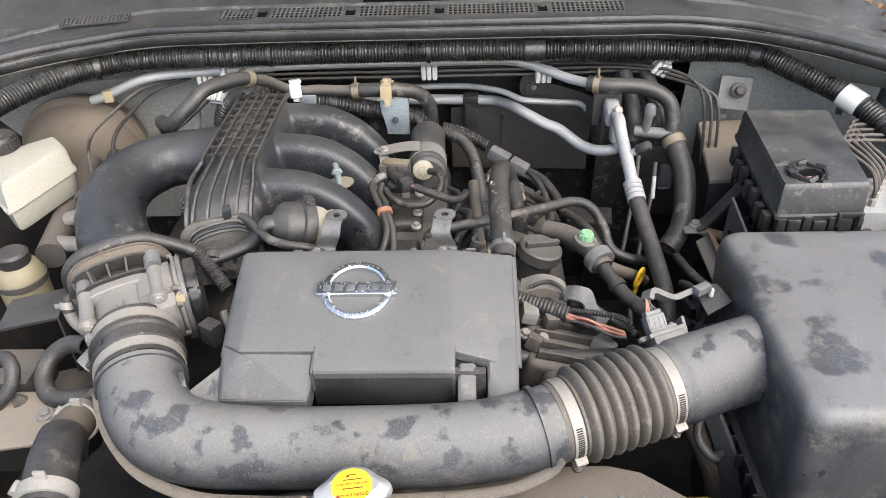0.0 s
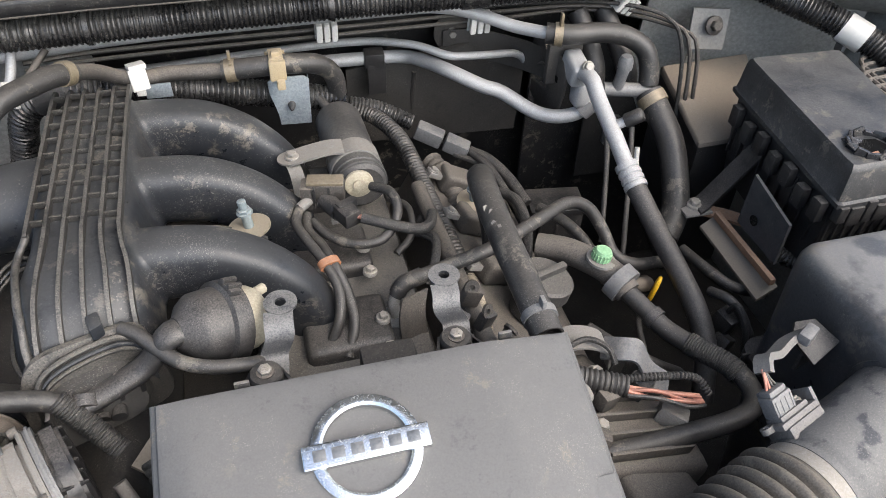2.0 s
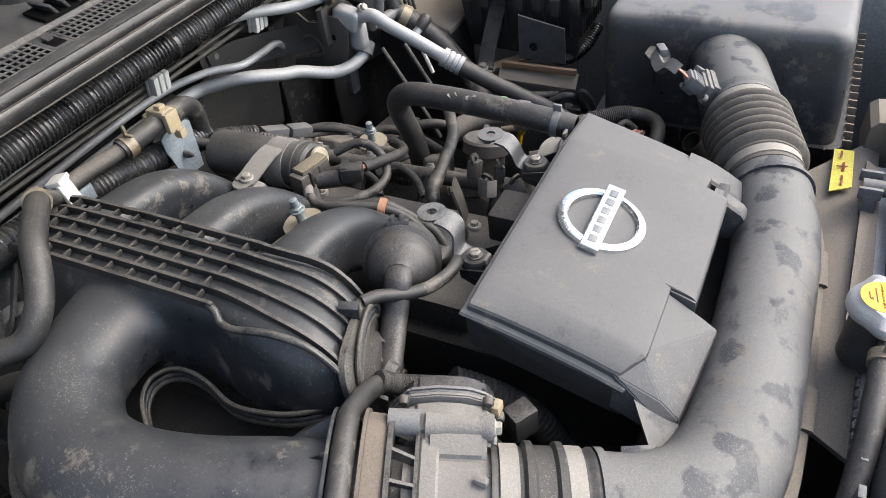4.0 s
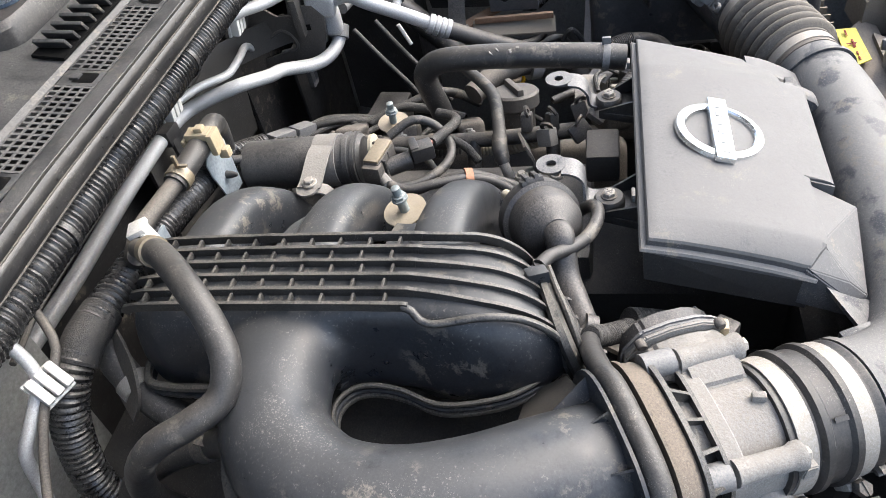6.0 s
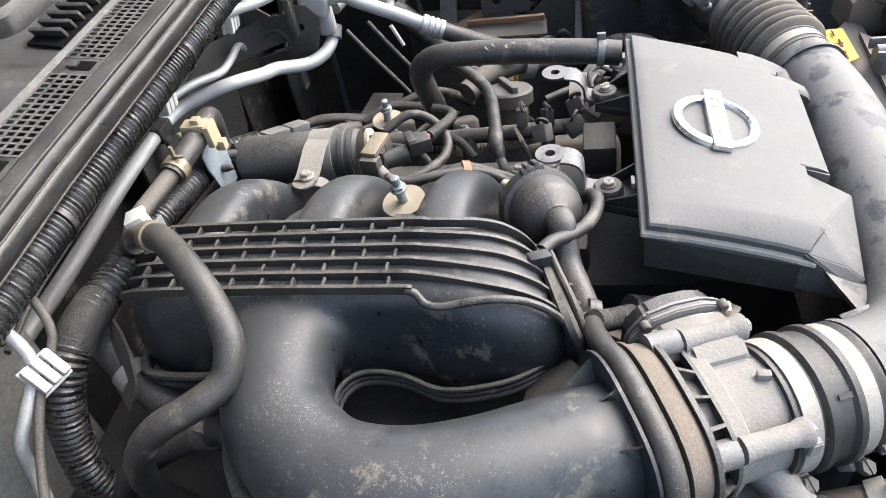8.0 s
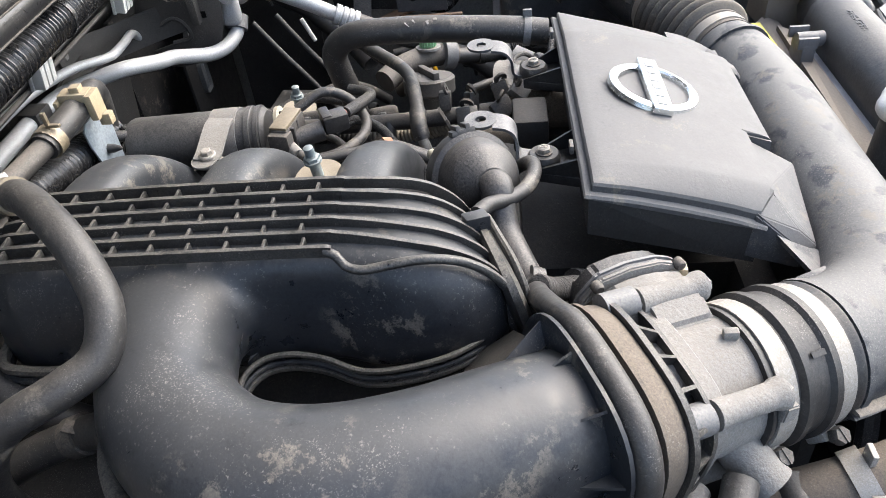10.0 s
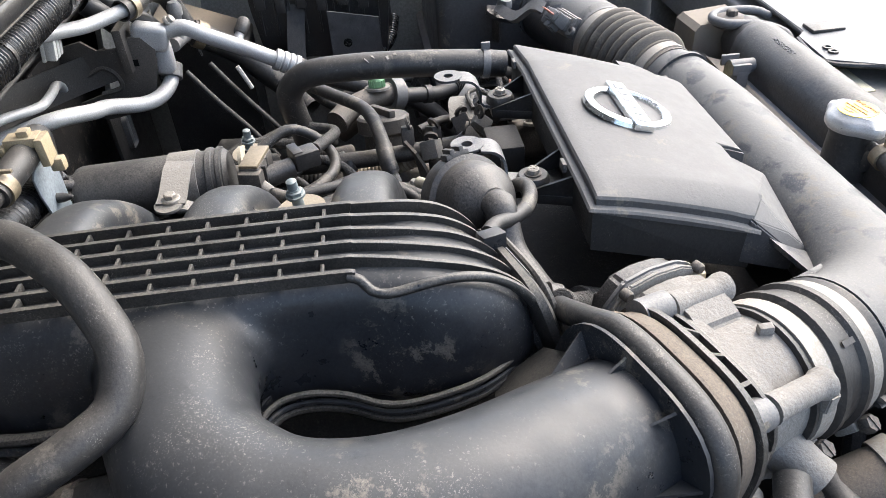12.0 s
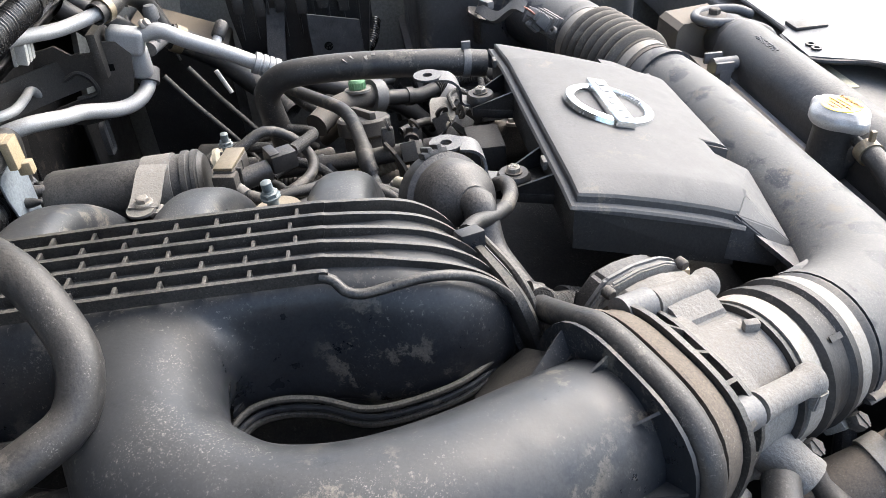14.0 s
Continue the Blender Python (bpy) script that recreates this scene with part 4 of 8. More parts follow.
# plenum and elbow are one moulding, with filleted joints
stubs = [duct_loft([(-0.215, y, 0.918, 0.030, 0.034), (-0.165, y, 0.921, 0.0285, 0.0335), (-0.130, y - 0.001, 0.9195, 0.0265, 0.0325)], 0.004, 32, 0.66) for y in (0.478, 0.364, 0.250)]
mould = part("plenum", join(askew(loft([sect(*p) for p in PL])), duct_loft(U_LINE), *stubs), PLENUM, manifold, "glossy black moulded plenum and elbow")
fuse = mould.modifiers.new("fuse", "REMESH")
fuse.mode, fuse.voxel_size, fuse.use_smooth_shade = "VOXEL", 0.0026, True
ease = mould.modifiers.new("ease", "SMOOTH")
ease.factor, ease.iterations = 0.5, 26
part("elbow_seam", tube([(-0.362, 0.09, 0.856), (-0.405, 0.16, 0.872), (-0.436, 0.23, 0.885), (-0.440, 0.285, 0.893), (-0.418, 0.342, 0.90), (-0.37, 0.384, 0.905), (-0.31, 0.402, 0.905)], 0.006, 0.006, 8, squash=0.5), PLENUM_EDGE, manifold, "dust-lined elbow seam")
for y in (0.478, 0.364, 0.250):
    part("runner", duct_loft([(-0.190, y, 0.921, 0.0285, 0.0335), (-0.150, y, 0.921, 0.028, 0.0335), (-0.105, y - 0.003, 0.916, 0.0265, 0.0335), (-0.065, y - 0.008, 0.897, 0.025, 0.033), (-0.032, y - 0.014, 0.866, 0.024, 0.031), (-0.015, y - 0.018, 0.830, 0.024, 0.029)], 0.006, 32, 0.66), PLENUM, manifold)
for y in (0.405, 0.29):
    part("tie_web", strap([(-0.165, y, 0.905), (-0.10, y - 0.004, 0.905), (-0.05, y - 0.01, 0.885)], 0.05, 0.003, (0, 1, 0)), PLENUM, manifold)

# ribs over the plenum: five run along it and down over its nose, and short ones cross between them
for k in range(6):
    x = -0.252 + k * 0.0156
    nose = -0.003 * (2.5 - k)
    run = [(x, 0.503, 0.962), (x, 0.49, 0.969), (x, 0.40, 0.9715), (x, 0.27, 0.9715), (x, 0.252, 0.9705)]
    if k:
        run += [(x + nose * 0.3, 0.230, 0.9675), (x + nose * 0.8, 0.208, 0.963), (x + nose, 0.188, 0.9575), (x + nose, 0.172, 0.949), (x + nose, 0.160, 0.938), (x + nose, 0.151, 0.923)]
    part("rib", askew(strap(run, 0.0034, 0.0085, (1, 0, 0))), RIBS, manifold)
for k in range(5):
    for j in range(9):
        y = 0.272 + j * 0.0265 + (0.004 if k % 2 else 0)
        part("cross_rib", box((0.0128, 0.0025, 0.0065), pose(-0.246 + k * 0.0158, y, 0.9705), 0.0006), RIBS, manifold)
part("brow_rib", askew(tube([(-0.252, 0.257, 0.971), (-0.254, 0.249, 0.9685), (-0.2585, 0.243, 0.963), (-0.2605, 0.233, 0.9605), (-0.259, 0.220, 0.962), (-0.256, 0.205, 0.963), (-0.253, 0.188, 0.9605), (-0.250, 0.173, 0.953), (-0.249, 0.160, 0.941), (-0.247, 0.150, 0.924)], 0.0034, 0.004, 10)), RIBS, manifold)
NOSE = [sect(0.142, -0.252, -0.152, -0.256, -0.246, -0.168, 0.850, 0.905, 0.935), sect(0.145, -0.258, -0.148, -0.262, -0.250, -0.163, 0.846, 0.906, 0.941), sect(0.150, -0.258, -0.148, -0.262, -0.250, -0.163, 0.846, 0.906, 0.941), sect(0.153, -0.254, -0.152, -0.258, -0.247, -0.166, 0.850, 0.905, 0.937)]
part("nose_flange", askew(loft([[(x, y + 0.20 * (z - 0.92), z) for x, y, z in r] for r in NOSE])), PLENUM_EDGE, manifold)
# Near-black filler whose colour gives the nose cavity its inner shade.
part("nose_dark_fill", askew(loft([[(x, y - 0.022 + 0.3 * (z - 0.90), z) for x, y, z in sect(0.15, -0.245, -0.165, -0.247, -0.236, -0.180, 0.86, 0.885, 0.912)], [(x, y + 0.004 + 0.3 * (z - 0.90), z) for x, y, z in sect(0.15, -0.249, -0.160, -0.251, -0.240, -0.175, 0.855, 0.888, 0.918)]])), DARK, manifold)
for r, dz, mt in ((0.0028, 0.0, PLENUM_EDGE), (0.0022, -0.008, PLENUM), (0.0024, -0.014, PLENUM_EDGE)):
    part("arch_rim", askew(tube([(-0.250, 0.136, 0.885 + dz), (-0.249, 0.138, 0.905 + dz), (-0.240, 0.140, 0.926 + dz), (-0.225, 0.141, 0.935 + dz), (-0.20, 0.142, 0.938 + dz), (-0.180, 0.141, 0.936 + dz), (-0.166, 0.139, 0.926 + dz), (-0.160, 0.137, 0.905 + dz)], r, 0.005, 8)), mt, manifold)
for k in range(5):
    part("inner_rib", askew(box((0.004, 0.016, 0.030), pose(-0.240 + 0.017 * k, 0.128, 0.890 + 0.004 * (k % 2), 8, 0, 0), 0.001)), BLACK, manifold)
for x, y, z in ((-0.184, 0.158, 0.930), (-0.20, 0.162, 0.945)):
    part("nose_lug", askew(box((0.010, 0.020, 0.014), pose(x + 0.004, y - 0.006, z, 0, 0, 15), 0.002)), PLENUM, manifold)
for k in range(4):
    part("stub", tube([(-0.195 - 0.014 * k, 0.146, 0.875 + 0.004 * (k % 2)), (-0.193 - 0.014 * k, 0.118, 0.872)], 0.0065, 0.005, 12), BLACK, manifold)

# plates, ladder and gussets where the elbow meets the throttle


part("rear_plate", ring_plate(0.1965, 0.1992, rounded(0.068, 0.0665), rounded(0.040, 0.040)), PLENUM, manifold)
part("middle_plate", loft([[at_throttle(q, *v) for v in rounded(0.066 + d, 0.064 + d)] for q, d in ((0.157, -0.003), (0.160, -0.001), (0.172, 0.0), (0.1725, 0.0025), (0.1752, 0.0025), (0.1756, -0.010))]), TAN_RUBBER_DARK, manifold, "dust-brown flange plate")
part("front_plate", ring_plate(0.1525, 0.1565, rounded(0.067, 0.0655), rounded(0.050, 0.049)), RIBS, manifold)
part("ladder_rail", ring_plate(0.1335, 0.1365, rounded(0.058, 0.055, 3.5), rounded(0.050, 0.047, 3.5)), RIBS, manifold)
part("ladder_bed", loft([[at_throttle(q, *v) for v in rounded(0.047, 0.045)] for q in (0.132, 0.155)]), DARK, manifold)
for k in range(9):
    g = -58 + 21 * k
    a, b = rounded(0.0575, 0.0545, 3.5, n=2, lo=g - 1.2, hi=g + 1.2), rounded(0.0665, 0.065, n=2, lo=g - 1.2, hi=g + 1.2)
    part("ladder_rung", loft([[at_throttle(0.135, *a[0]), at_throttle(0.135, *a[1]), at_throttle(0.135, a[1][0] * 0.86, a[1][1] * 0.86), at_throttle(0.135, a[0][0] * 0.86, a[0][1] * 0.86)], [at_throttle(0.154, *b[0]), at_throttle(0.154, *b[1]), at_throttle(0.154, b[1][0] * 0.86, b[1][1] * 0.86), at_throttle(0.154, b[0][0] * 0.86, b[0][1] * 0.86)]]), RIBS, manifold)
for o, u in ((-0.040, 0.055), (0.046, 0.036)):
    part("corner_post", tube([at_throttle(0.134, o, u), at_throttle(0.158, o, u)], 0.0105, 0.004, 18), BLACKGREY, manifold)
for g in (-48, -14, 24, 62, 98):
    v, w = rounded(0.066, 0.064, n=2, lo=g, hi=g + 1.6)
    part("gusset", loft([[at_throttle(0.199, q[0] * 0.60, q[1] * 0.60), at_throttle(0.199, q[0] * 0.97, q[1] * 0.97), at_throttle(0.236, q[0] * 0.66, q[1] * 0.66)] for q in (v, w)]), PLENUM, manifold)
part("side_web", loft([[(-0.30, 0.115, 0.925), (-0.262, 0.135, 0.90), (-0.262, 0.165, 0.875), (-0.34, 0.175, 0.90)], [(-0.30, 0.118, 0.921), (-0.262, 0.139, 0.896), (-0.262, 0.169, 0.871), (-0.34, 0.179, 0.896)]]), RIBS, manifold)


def hose(name, pts, r, mat, label, category="hose", step=0.007, segs=14, group=""):
    ob = thing(name, Vector(min(pts, key=lambda p: p[2])), label, category, group=group)
    part("hose", tube(pts, r, step, segs, wall=0.0 if callable(r) else min(0.002, r * 0.3)), mat, ob)
    return ob


vac = [at_throttle(0.187, o, u) for o, u in rounded(0.0665, 0.0635, n=11, lo=-46, hi=84)]
hv = hose("vacuum_hose", [(-0.222, 0.112, 0.898), (-0.240, 0.117, 0.912)] + vac + [at_throttle(0.180, 0.0765, -0.004), at_throttle(0.172, 0.079, -0.018)], 0.0088, RUBBER, "smooth black rubber hose curved round the throttle flange")
part("end_clip", join(band(at_throttle(0.179, 0.0768, -0.006), at_throttle(0.174, 0.0785, -0.014), 0.0094), box((0.012, 0.004, 0.006), Matrix.Translation(at_throttle(0.176, 0.088, -0.008)), 0.001)), STEEL, hv)
part("end_stub", tube([at_throttle(0.172, 0.079, -0.018), at_throttle(0.160, 0.074, -0.030), at_throttle(0.125, 0.052, -0.034)], 0.0078, 0.004, 14), CAST, hv)
part("braid", tube([(-0.232, 0.116, 0.912), (-0.215, 0.105, 0.892), (-0.19, 0.085, 0.87)], ribbed(0.0098, 0.003, 0.0012), 0.0009, 14), BRAID, hv, "braided hose sleeve")
hose("fuel_hose", [(-0.168, 0.085, 0.852), (-0.152, 0.052, 0.828), (-0.138, 0.020, 0.795), (-0.132, -0.01, 0.75)], ribbed(0.0145, 0.006, 0.0012), BRAID, "black taped hose below the cover", step=0.0015)
us = thing("engine_stay", (-0.13, 0.05, 0.74), "tan-dusted steel stay below the cover", "stay")
part("strap", strap([(-0.185, 0.105, 0.835), (-0.150, 0.085, 0.815), (-0.120, 0.060, 0.785), (-0.105, 0.03, 0.745)], 0.030, 0.004, (0.5, 0.85, 0)), DUSTPLATE, us)
part("channel", tube([(-0.20, 0.075, 0.84), (-0.185, 0.05, 0.81), (-0.18, 0.02, 0.77)], 0.006, 0.006, 10), CAST, us)

# ---- cowl ----
cowl = thing("cowl_cover", (0.0, 0.65, 1.05), "grey-black plastic cowl cover with vent grilles, dusty", "cowl cover", "structure")


def cowl_row(x):
    y, z = edge_y(x), edge_z(x)
    dip = 0.009 if -0.29 < x < 0.405 else 0.0
    return [(x, y + 0.006, z - 0.014), (x, y, z - 0.002), (x, y + 0.003, z + 0.001), (x, y + 0.016, z + 0.003), (x, y + 0.0195, z + 0.0022), (x, y + 0.0200, z + 0.0022 - dip), (x, y + 0.0610, z + 0.0073 - dip), (x, y + 0.0615, z + 0.0073), (x, y + 0.066, z + 0.012), (x, y + 0.085, z + 0.015), (x, y + 0.16, z + 0.030), (x, y + 0.245, z + 0.055), (x, y + 0.245, z + 0.03), (x, y + 0.07, z - 0.012)]


part("panel", loft([cowl_row(x) for x in sorted(list(np.linspace(-0.95, 0.97, 90)) + [-0.2901, -0.2899, 0.4049, 0.4051])]), COWL, cowl, angle=25)
# front seal: a soft lip with two beads along the edge
xs = list(np.linspace(-0.95, 0.97, 24))
SEAL_PROF = ((0.006, -0.002), (0.001, 0.0015), (-0.002, 0.001), (-0.0045, -0.003), (-0.005, -0.009), (-0.004, -0.011), (-0.0058, -0.012), (-0.0075, -0.016), (-0.0075, -0.023), (-0.006, -0.029), (-0.003, -0.032), (0.002, -0.031), (0.006, -0.02))
part("weather_strip", loft([[(x, edge_y(x) + dy, edge_z(x) + dz) for dy, dz in SEAL_PROF] for x in np.linspace(-0.95, 0.97, 60)]), SEAL, cowl)
part("dirt_line", tube([(x, edge_y(x) - 0.0052, edge_z(x) - 0.0110) for x in xs], 0.0009, 0.02, 6), SEAL_PALE, cowl, "line of brown dirt in the seal groove")
part("seal_bead", tube([(x, edge_y(x) - 0.0050, edge_z(x) - 0.0305) for x in xs], 0.0014, 0.02, 8), SEAL_PALE, cowl, "dusty lower bead")


def grille(x0, x1):
    """A dark slot with a flush lattice of thin bars, four rows of square holes."""
    zt = edge_z((x0 + x1) / 2)
    y0, y1 = edge_y(0) + 0.021, edge_y(0) + 0.060
    lean = math.degrees(math.atan2(0.0065, 0.052))
    m = pose((x0 + x1) / 2, (y0 + y1) / 2, zt + 0.0048, lean)
    # Black sheet paints the shaded depth behind the slats.
    g = part("grille_back", box((x1 - x0, y1 - y0 - 0.001, 0.001), m @ pose(0, 0, -0.0075), 0.0), HOLE, cowl)
    n = max(3, round((x1 - x0) / 0.0080))
    for i in range(n + 1):
        part("slat", box((0.0030, y1 - y0, 0.0009), m @ pose(-(x1 - x0) / 2 + (x1 - x0) * i / n, 0, 0.0)), COWL_DARK, g)
    for j in range(5):
        part("slat", box((x1 - x0 + 0.004, 0.0026, 0.0010), m @ pose(0, -(y1 - y0) / 2 + (y1 - y0) * j / 4, 0.0)), COWL_DARK, g)


GAPS = (-0.217, -0.065, 0.087, 0.262)
for a, b in ((-0.285, -0.232), (-0.202, -0.080), (-0.050, 0.072), (0.102, 0.247), (0.277, 0.40)):
    grille(a, b)
for a, b in ((-0.2899, -0.287), (-0.230, -0.204), (-0.078, -0.052), (0.074, 0.100), (0.249, 0.275), (0.402, 0.4049)):
    part("bridge", box((b - a, 0.0405, 0.008), pose((a + b) / 2, edge_y(0) + 0.0405, edge_z(0) + 0.0012, 7), 0.001), COWL, cowl)
for x in GAPS:
    part("notch", box((0.017, 0.022, 0.006), pose(x, 0.579, 1.0775, 7), 0.002), HOLE, cowl)
    part("notch_tab", box((0.009, 0.010, 0.004), pose(x, 0.588, 1.0815, 7), 0.001), COWL, cowl)
part("side_vent", join(*[box((0.11, 0.002, 0.003), pose(-0.50, 0.548 + 0.006 * k, 1.080 + 0.001 * k, 7, 0, 12)) for k in range(5)], *[box((0.002, 0.028, 0.003), pose(-0.55 + 0.0065 * k, 0.561 - 0.014 + 0.0014 * k, 1.083, 7, 0, 12)) for k in range(17)]), COWL_DARK, cowl)
for k in range(13):
    part("louvre", box((0.004, 0.032, 0.016), pose(-0.030 + 0.017 * k, 0.624, 1.0985, 10, -35, 0), 0.001), COWL, cowl)
part("louvre_back", box((0.24, 0.034, 0.003), pose(0.075, 0.624, 1.0925, 10)), HOLE, cowl)
wiper = thing("wiper_spindle", (0.03, 0.71, 1.10), "black rubber-capped wiper spindle on the cowl", "wiper spindle")
part("cap", loft([box_ring(-0.045, 0.12, 0.662, 0.77, z, 0.035) for z in (1.085, 1.116)] + [box_ring(-0.040, 0.115, 0.667, 0.765, 1.123, 0.033)]), BLACK, wiper)
part("top", loft([box_ring(0.0, 0.11, 0.676, 0.758, z, 0.024) for z in (1.1235, 1.127)]), CAPTOP, wiper, "shiny blue-black cap top")
flat("windscreen", [(-0.85, 0.83, 1.14), (0.85, 0.83, 1.14), (0.75, 1.30, 1.60), (-0.75, 1.30, 1.60)], 0.006, GLASS, "dark windscreen glass behind the cowl", "windscreen")

# ---- main loom along the cowl ----
LOOM_LINE = [(-0.74, 0.22, 0.93), (-0.66, 0.33, 0.985), (-0.60, 0.43, 1.005), (-0.52, 0.52, 1.010), (-0.42, 0.555, 1.012), (-0.25, 0.565, 1.012), (0.0, 0.565, 1.014), (0.3, 0.565, 1.012), (0.5, 0.562, 1.008), (0.62, 0.552, 1.003), (0.69, 0.505, 0.985), (0.755, 0.455, 0.962), (0.80, 0.39, 0.935), (0.86, 0.30, 0.88)]
loom = thing("wiring_loom", (0.0, 0.565, 0.99), "shiny black corrugated wiring loom along the cowl", "wiring loom")
part("conduit", tube(LOOM_LINE, ribbed(0.0192, 0.0058, 0.0026), 0.00145, 16), LOOM, loom)
for c, d, w, mt, nm in (((-0.505, 0.526, 1.010), (0.85, 0.45, 0), 0.010, LOOM, "tie"), ((-0.21, 0.565, 1.0125), (1, 0, 0), 0.006, LOOM, "tie"), ((0.067, 0.565, 1.0135), (1, 0, 0), 0.006, LOOM, "tie"), ((0.25, 0.565, 1.0125), (1, 0, 0), 0.034, LOOM, "tape"), ((0.625, 0.549, 1.002), (0.9, -0.4, -0.1), 0.016, LOOM, "tape"), ((0.757, 0.452, 0.960), (0.62, -0.70, -0.3), 0.034, WHITE, "white_tape")):
    v = Vector(d).normalized() * (w / 2)
    part(nm, tube([Vector(c) - v, Vector(c) + v], 0.0205, 0.004, 24), mt, loom, "white tape round the loom" if mt is WHITE else "")
part("torn_tape", box((0.010, 0.004, 0.012), pose(0.744, 0.455, 0.940, 0, 0, -48), 0.001), DARK, loom)

# ---- pipes below the loom ----
heater = thing("heater_pipe", (-0.4, 0.55, 0.95), "bare aluminium pipe under the wiring loom", "pipe")
part("pipe", tube([(-0.55, 0.56, 0.936), (-0.525, 0.56, 0.943), (-0.447, 0.56, 0.974), (-0.40, 0.575, 0.976), (-0.34, 0.585, 0.976), (-0.15, 0.60, 0.980), (0.15, 0.605, 0.980), (0.22, 0.602, 0.978), (0.27, 0.59, 0.968), (0.31, 0.565, 0.960), (0.350, 0.528, 0.963)], 0.0085, 0.01, 14), ALU, heater)
part("grommet", box((0.016, 0.012, 0.022), pose(-0.515, 0.555, 0.946, 0, 0, 10), 0.002), TAN, heater)
part("tag", box((0.012, 0.018, 0.006), pose(0.165, 0.60, 0.985), 0.001), LABELY, heater)
part("tag", box((0.012, 0.018, 0.006), pose(-0.165, 0.60, 0.985), 0.001), LABELY, heater)
for k, dz in enumerate((0.0, -0.010, -0.020)):
    ln = thing("brake_line", (0.0, 0.62, 0.94 + dz), "thin dark steel brake line along the firewall", "brake line", group="brake lines")
    part("line", tube([(-0.30, 0.595, 0.970 + dz), (-0.2, 0.612, 0.968 + dz), (0.1, 0.618, 0.966 + dz), (0.30, 0.615, 0.968 + dz), (0.44, 0.58 + 0.01 * k, 0.975 + dz), (0.52 + 0.012 * k, 0.54, 0.965 + dz), (0.545 + 0.012 * k, 0.52, 0.92), (0.55 + 0.012 * k, 0.50, 0.82)], 0.0030, 0.012, 8), DUSTY if k else BRAID, ln)


def line_clip(at, turn, label="white plastic line clip on the firewall", n=3):
    ob = thing("line_clip", at, label, "clip", group="line clips")
    m = pose(*at, *turn)
    part("plate", box((0.030, 0.004, 0.030), m @ pose(0, 0.006, 0), 0.001), WHITE, ob)
    for k in range(n):
        part("jaw", box((0.008, 0.012, 0.026), m @ pose(-0.010 + 0.010 * k, -0.002, 0), 0.002), WHITE, ob)


line_clip((0.064, 0.604, 0.960), (10, 0, 0))
line_clip((0.272, 0.600, 0.952), (10, 0, 0))
line_clip((0.475, 0.575, 0.972), (20, 25, 10))
line_clip((-0.316, 0.552, 0.946), (-45, 0, -20))
line_clip((-0.345, 0.590, 0.965), (10, 0, 10))

# ---- hose with clamps behind the manifold, on a drilled bracket ----
bh = thing("bypass_hose", (0.0, 0.54, 0.94), "brown-black rubber hose with clamps behind the manifold", "hose")
part("hose", tube([(-0.072, 0.541, 0.953), (-0.03, 0.535, 0.957), (0.01, 0.536, 0.956), (0.045, 0.546, 0.945), (0.064, 0.557, 0.918), (0.068, 0.565, 0.87)], 0.0125, 0.006, 18), RUBBER, bh)
part("metal_stub", tube([(-0.185, 0.525, 0.962), (-0.178, 0.537, 0.952), (-0.14, 0.548, 0.953), (-0.10, 0.545, 0.953), (-0.068, 0.541, 0.953)], 0.0095, 0.006, 14), DUSTY, bh)
part("spring_clip", join(band((-0.068, 0.5405, 0.953), (-0.056, 0.539, 0.954), 0.0132), box((0.004, 0.004, 0.018), pose(-0.062, 0.535, 0.973), 0.001), box((0.004, 0.012, 0.003), pose(-0.062, 0.530, 0.969), 0.001)), TAN_METAL, bh, "dull brass spring clip")
part("hose_saddle", join(box((0.017, 0.028, 0.009), pose(-0.008, 0.533, 0.969), 0.002), box((0.020, 0.008, 0.026), pose(-0.008, 0.518, 0.959), 0.002), box((0.010, 0.012, 0.012), pose(-0.006, 0.513, 0.943), 0.002), box((0.010, 0.010, 0.006), pose(-0.008, 0.530, 0.976), 0.0015), box((0.024, 0.004, 0.008), pose(-0.008, 0.549, 0.964), 0.001)), TAN, bh, "tan plastic saddle clip")
hb = thing("hose_bracket", (0.006, 0.537, 0.87), "blue-grey steel bracket with a rubber pin", "bracket")
edge = [(-0.022, 0.936), (-0.015, 0.9415), (0.023, 0.9405), (0.029, 0.935), (0.0265, 0.871), (-0.012, 0.873), (-0.0125, 0.888), (-0.0165, 0.903), (-0.021, 0.918)]
part("plate", prism(edge, -0.001, 0.001, Matrix.Translation((0, 0.5325, 0)) @ pose(0, 0, 0, 90), 0.0006), BRACKET, hb)
part("flange", prism([(0.0285, 0.940), (0.0275, 0.938), (0.0255, 0.871), (0.0275, 0.871)], -0.016, 0.0, Matrix.Translation((0, 0.5325, 0)) @ pose(0, 0, 0, 90), 0.0004), BRACKET, hb)
part("pin", lathe([(0.005, -0.004), (0.0045, 0.006), (0.002, 0.014), (0, 0.015)], axis((0.0045, 0.5315, 0.902), (0.0, 0.48, 0.904)), 12), RUBBER, hb)

# ---- lower corrugated loom ----
ll = thing("wiring_loom", (-0.3, 0.55, 0.8), "black corrugated loom bending down behind the manifold", "wiring loom")
part("conduit", tube([(0.075, 0.565, 0.88), (0.02, 0.56, 0.895), (-0.05, 0.556, 0.912), (-0.13, 0.552, 0.928), (-0.215, 0.545, 0.942), (-0.265, 0.548, 0.942), (-0.305, 0.556, 0.918), (-0.325, 0.568, 0.865), (-0.338, 0.565, 0.805), (-0.33, 0.54, 0.75), (-0.30, 0.50, 0.70)], ribbed(0.0175, 0.0062, 0.0026), 0.00155, 16), LOOM, ll)
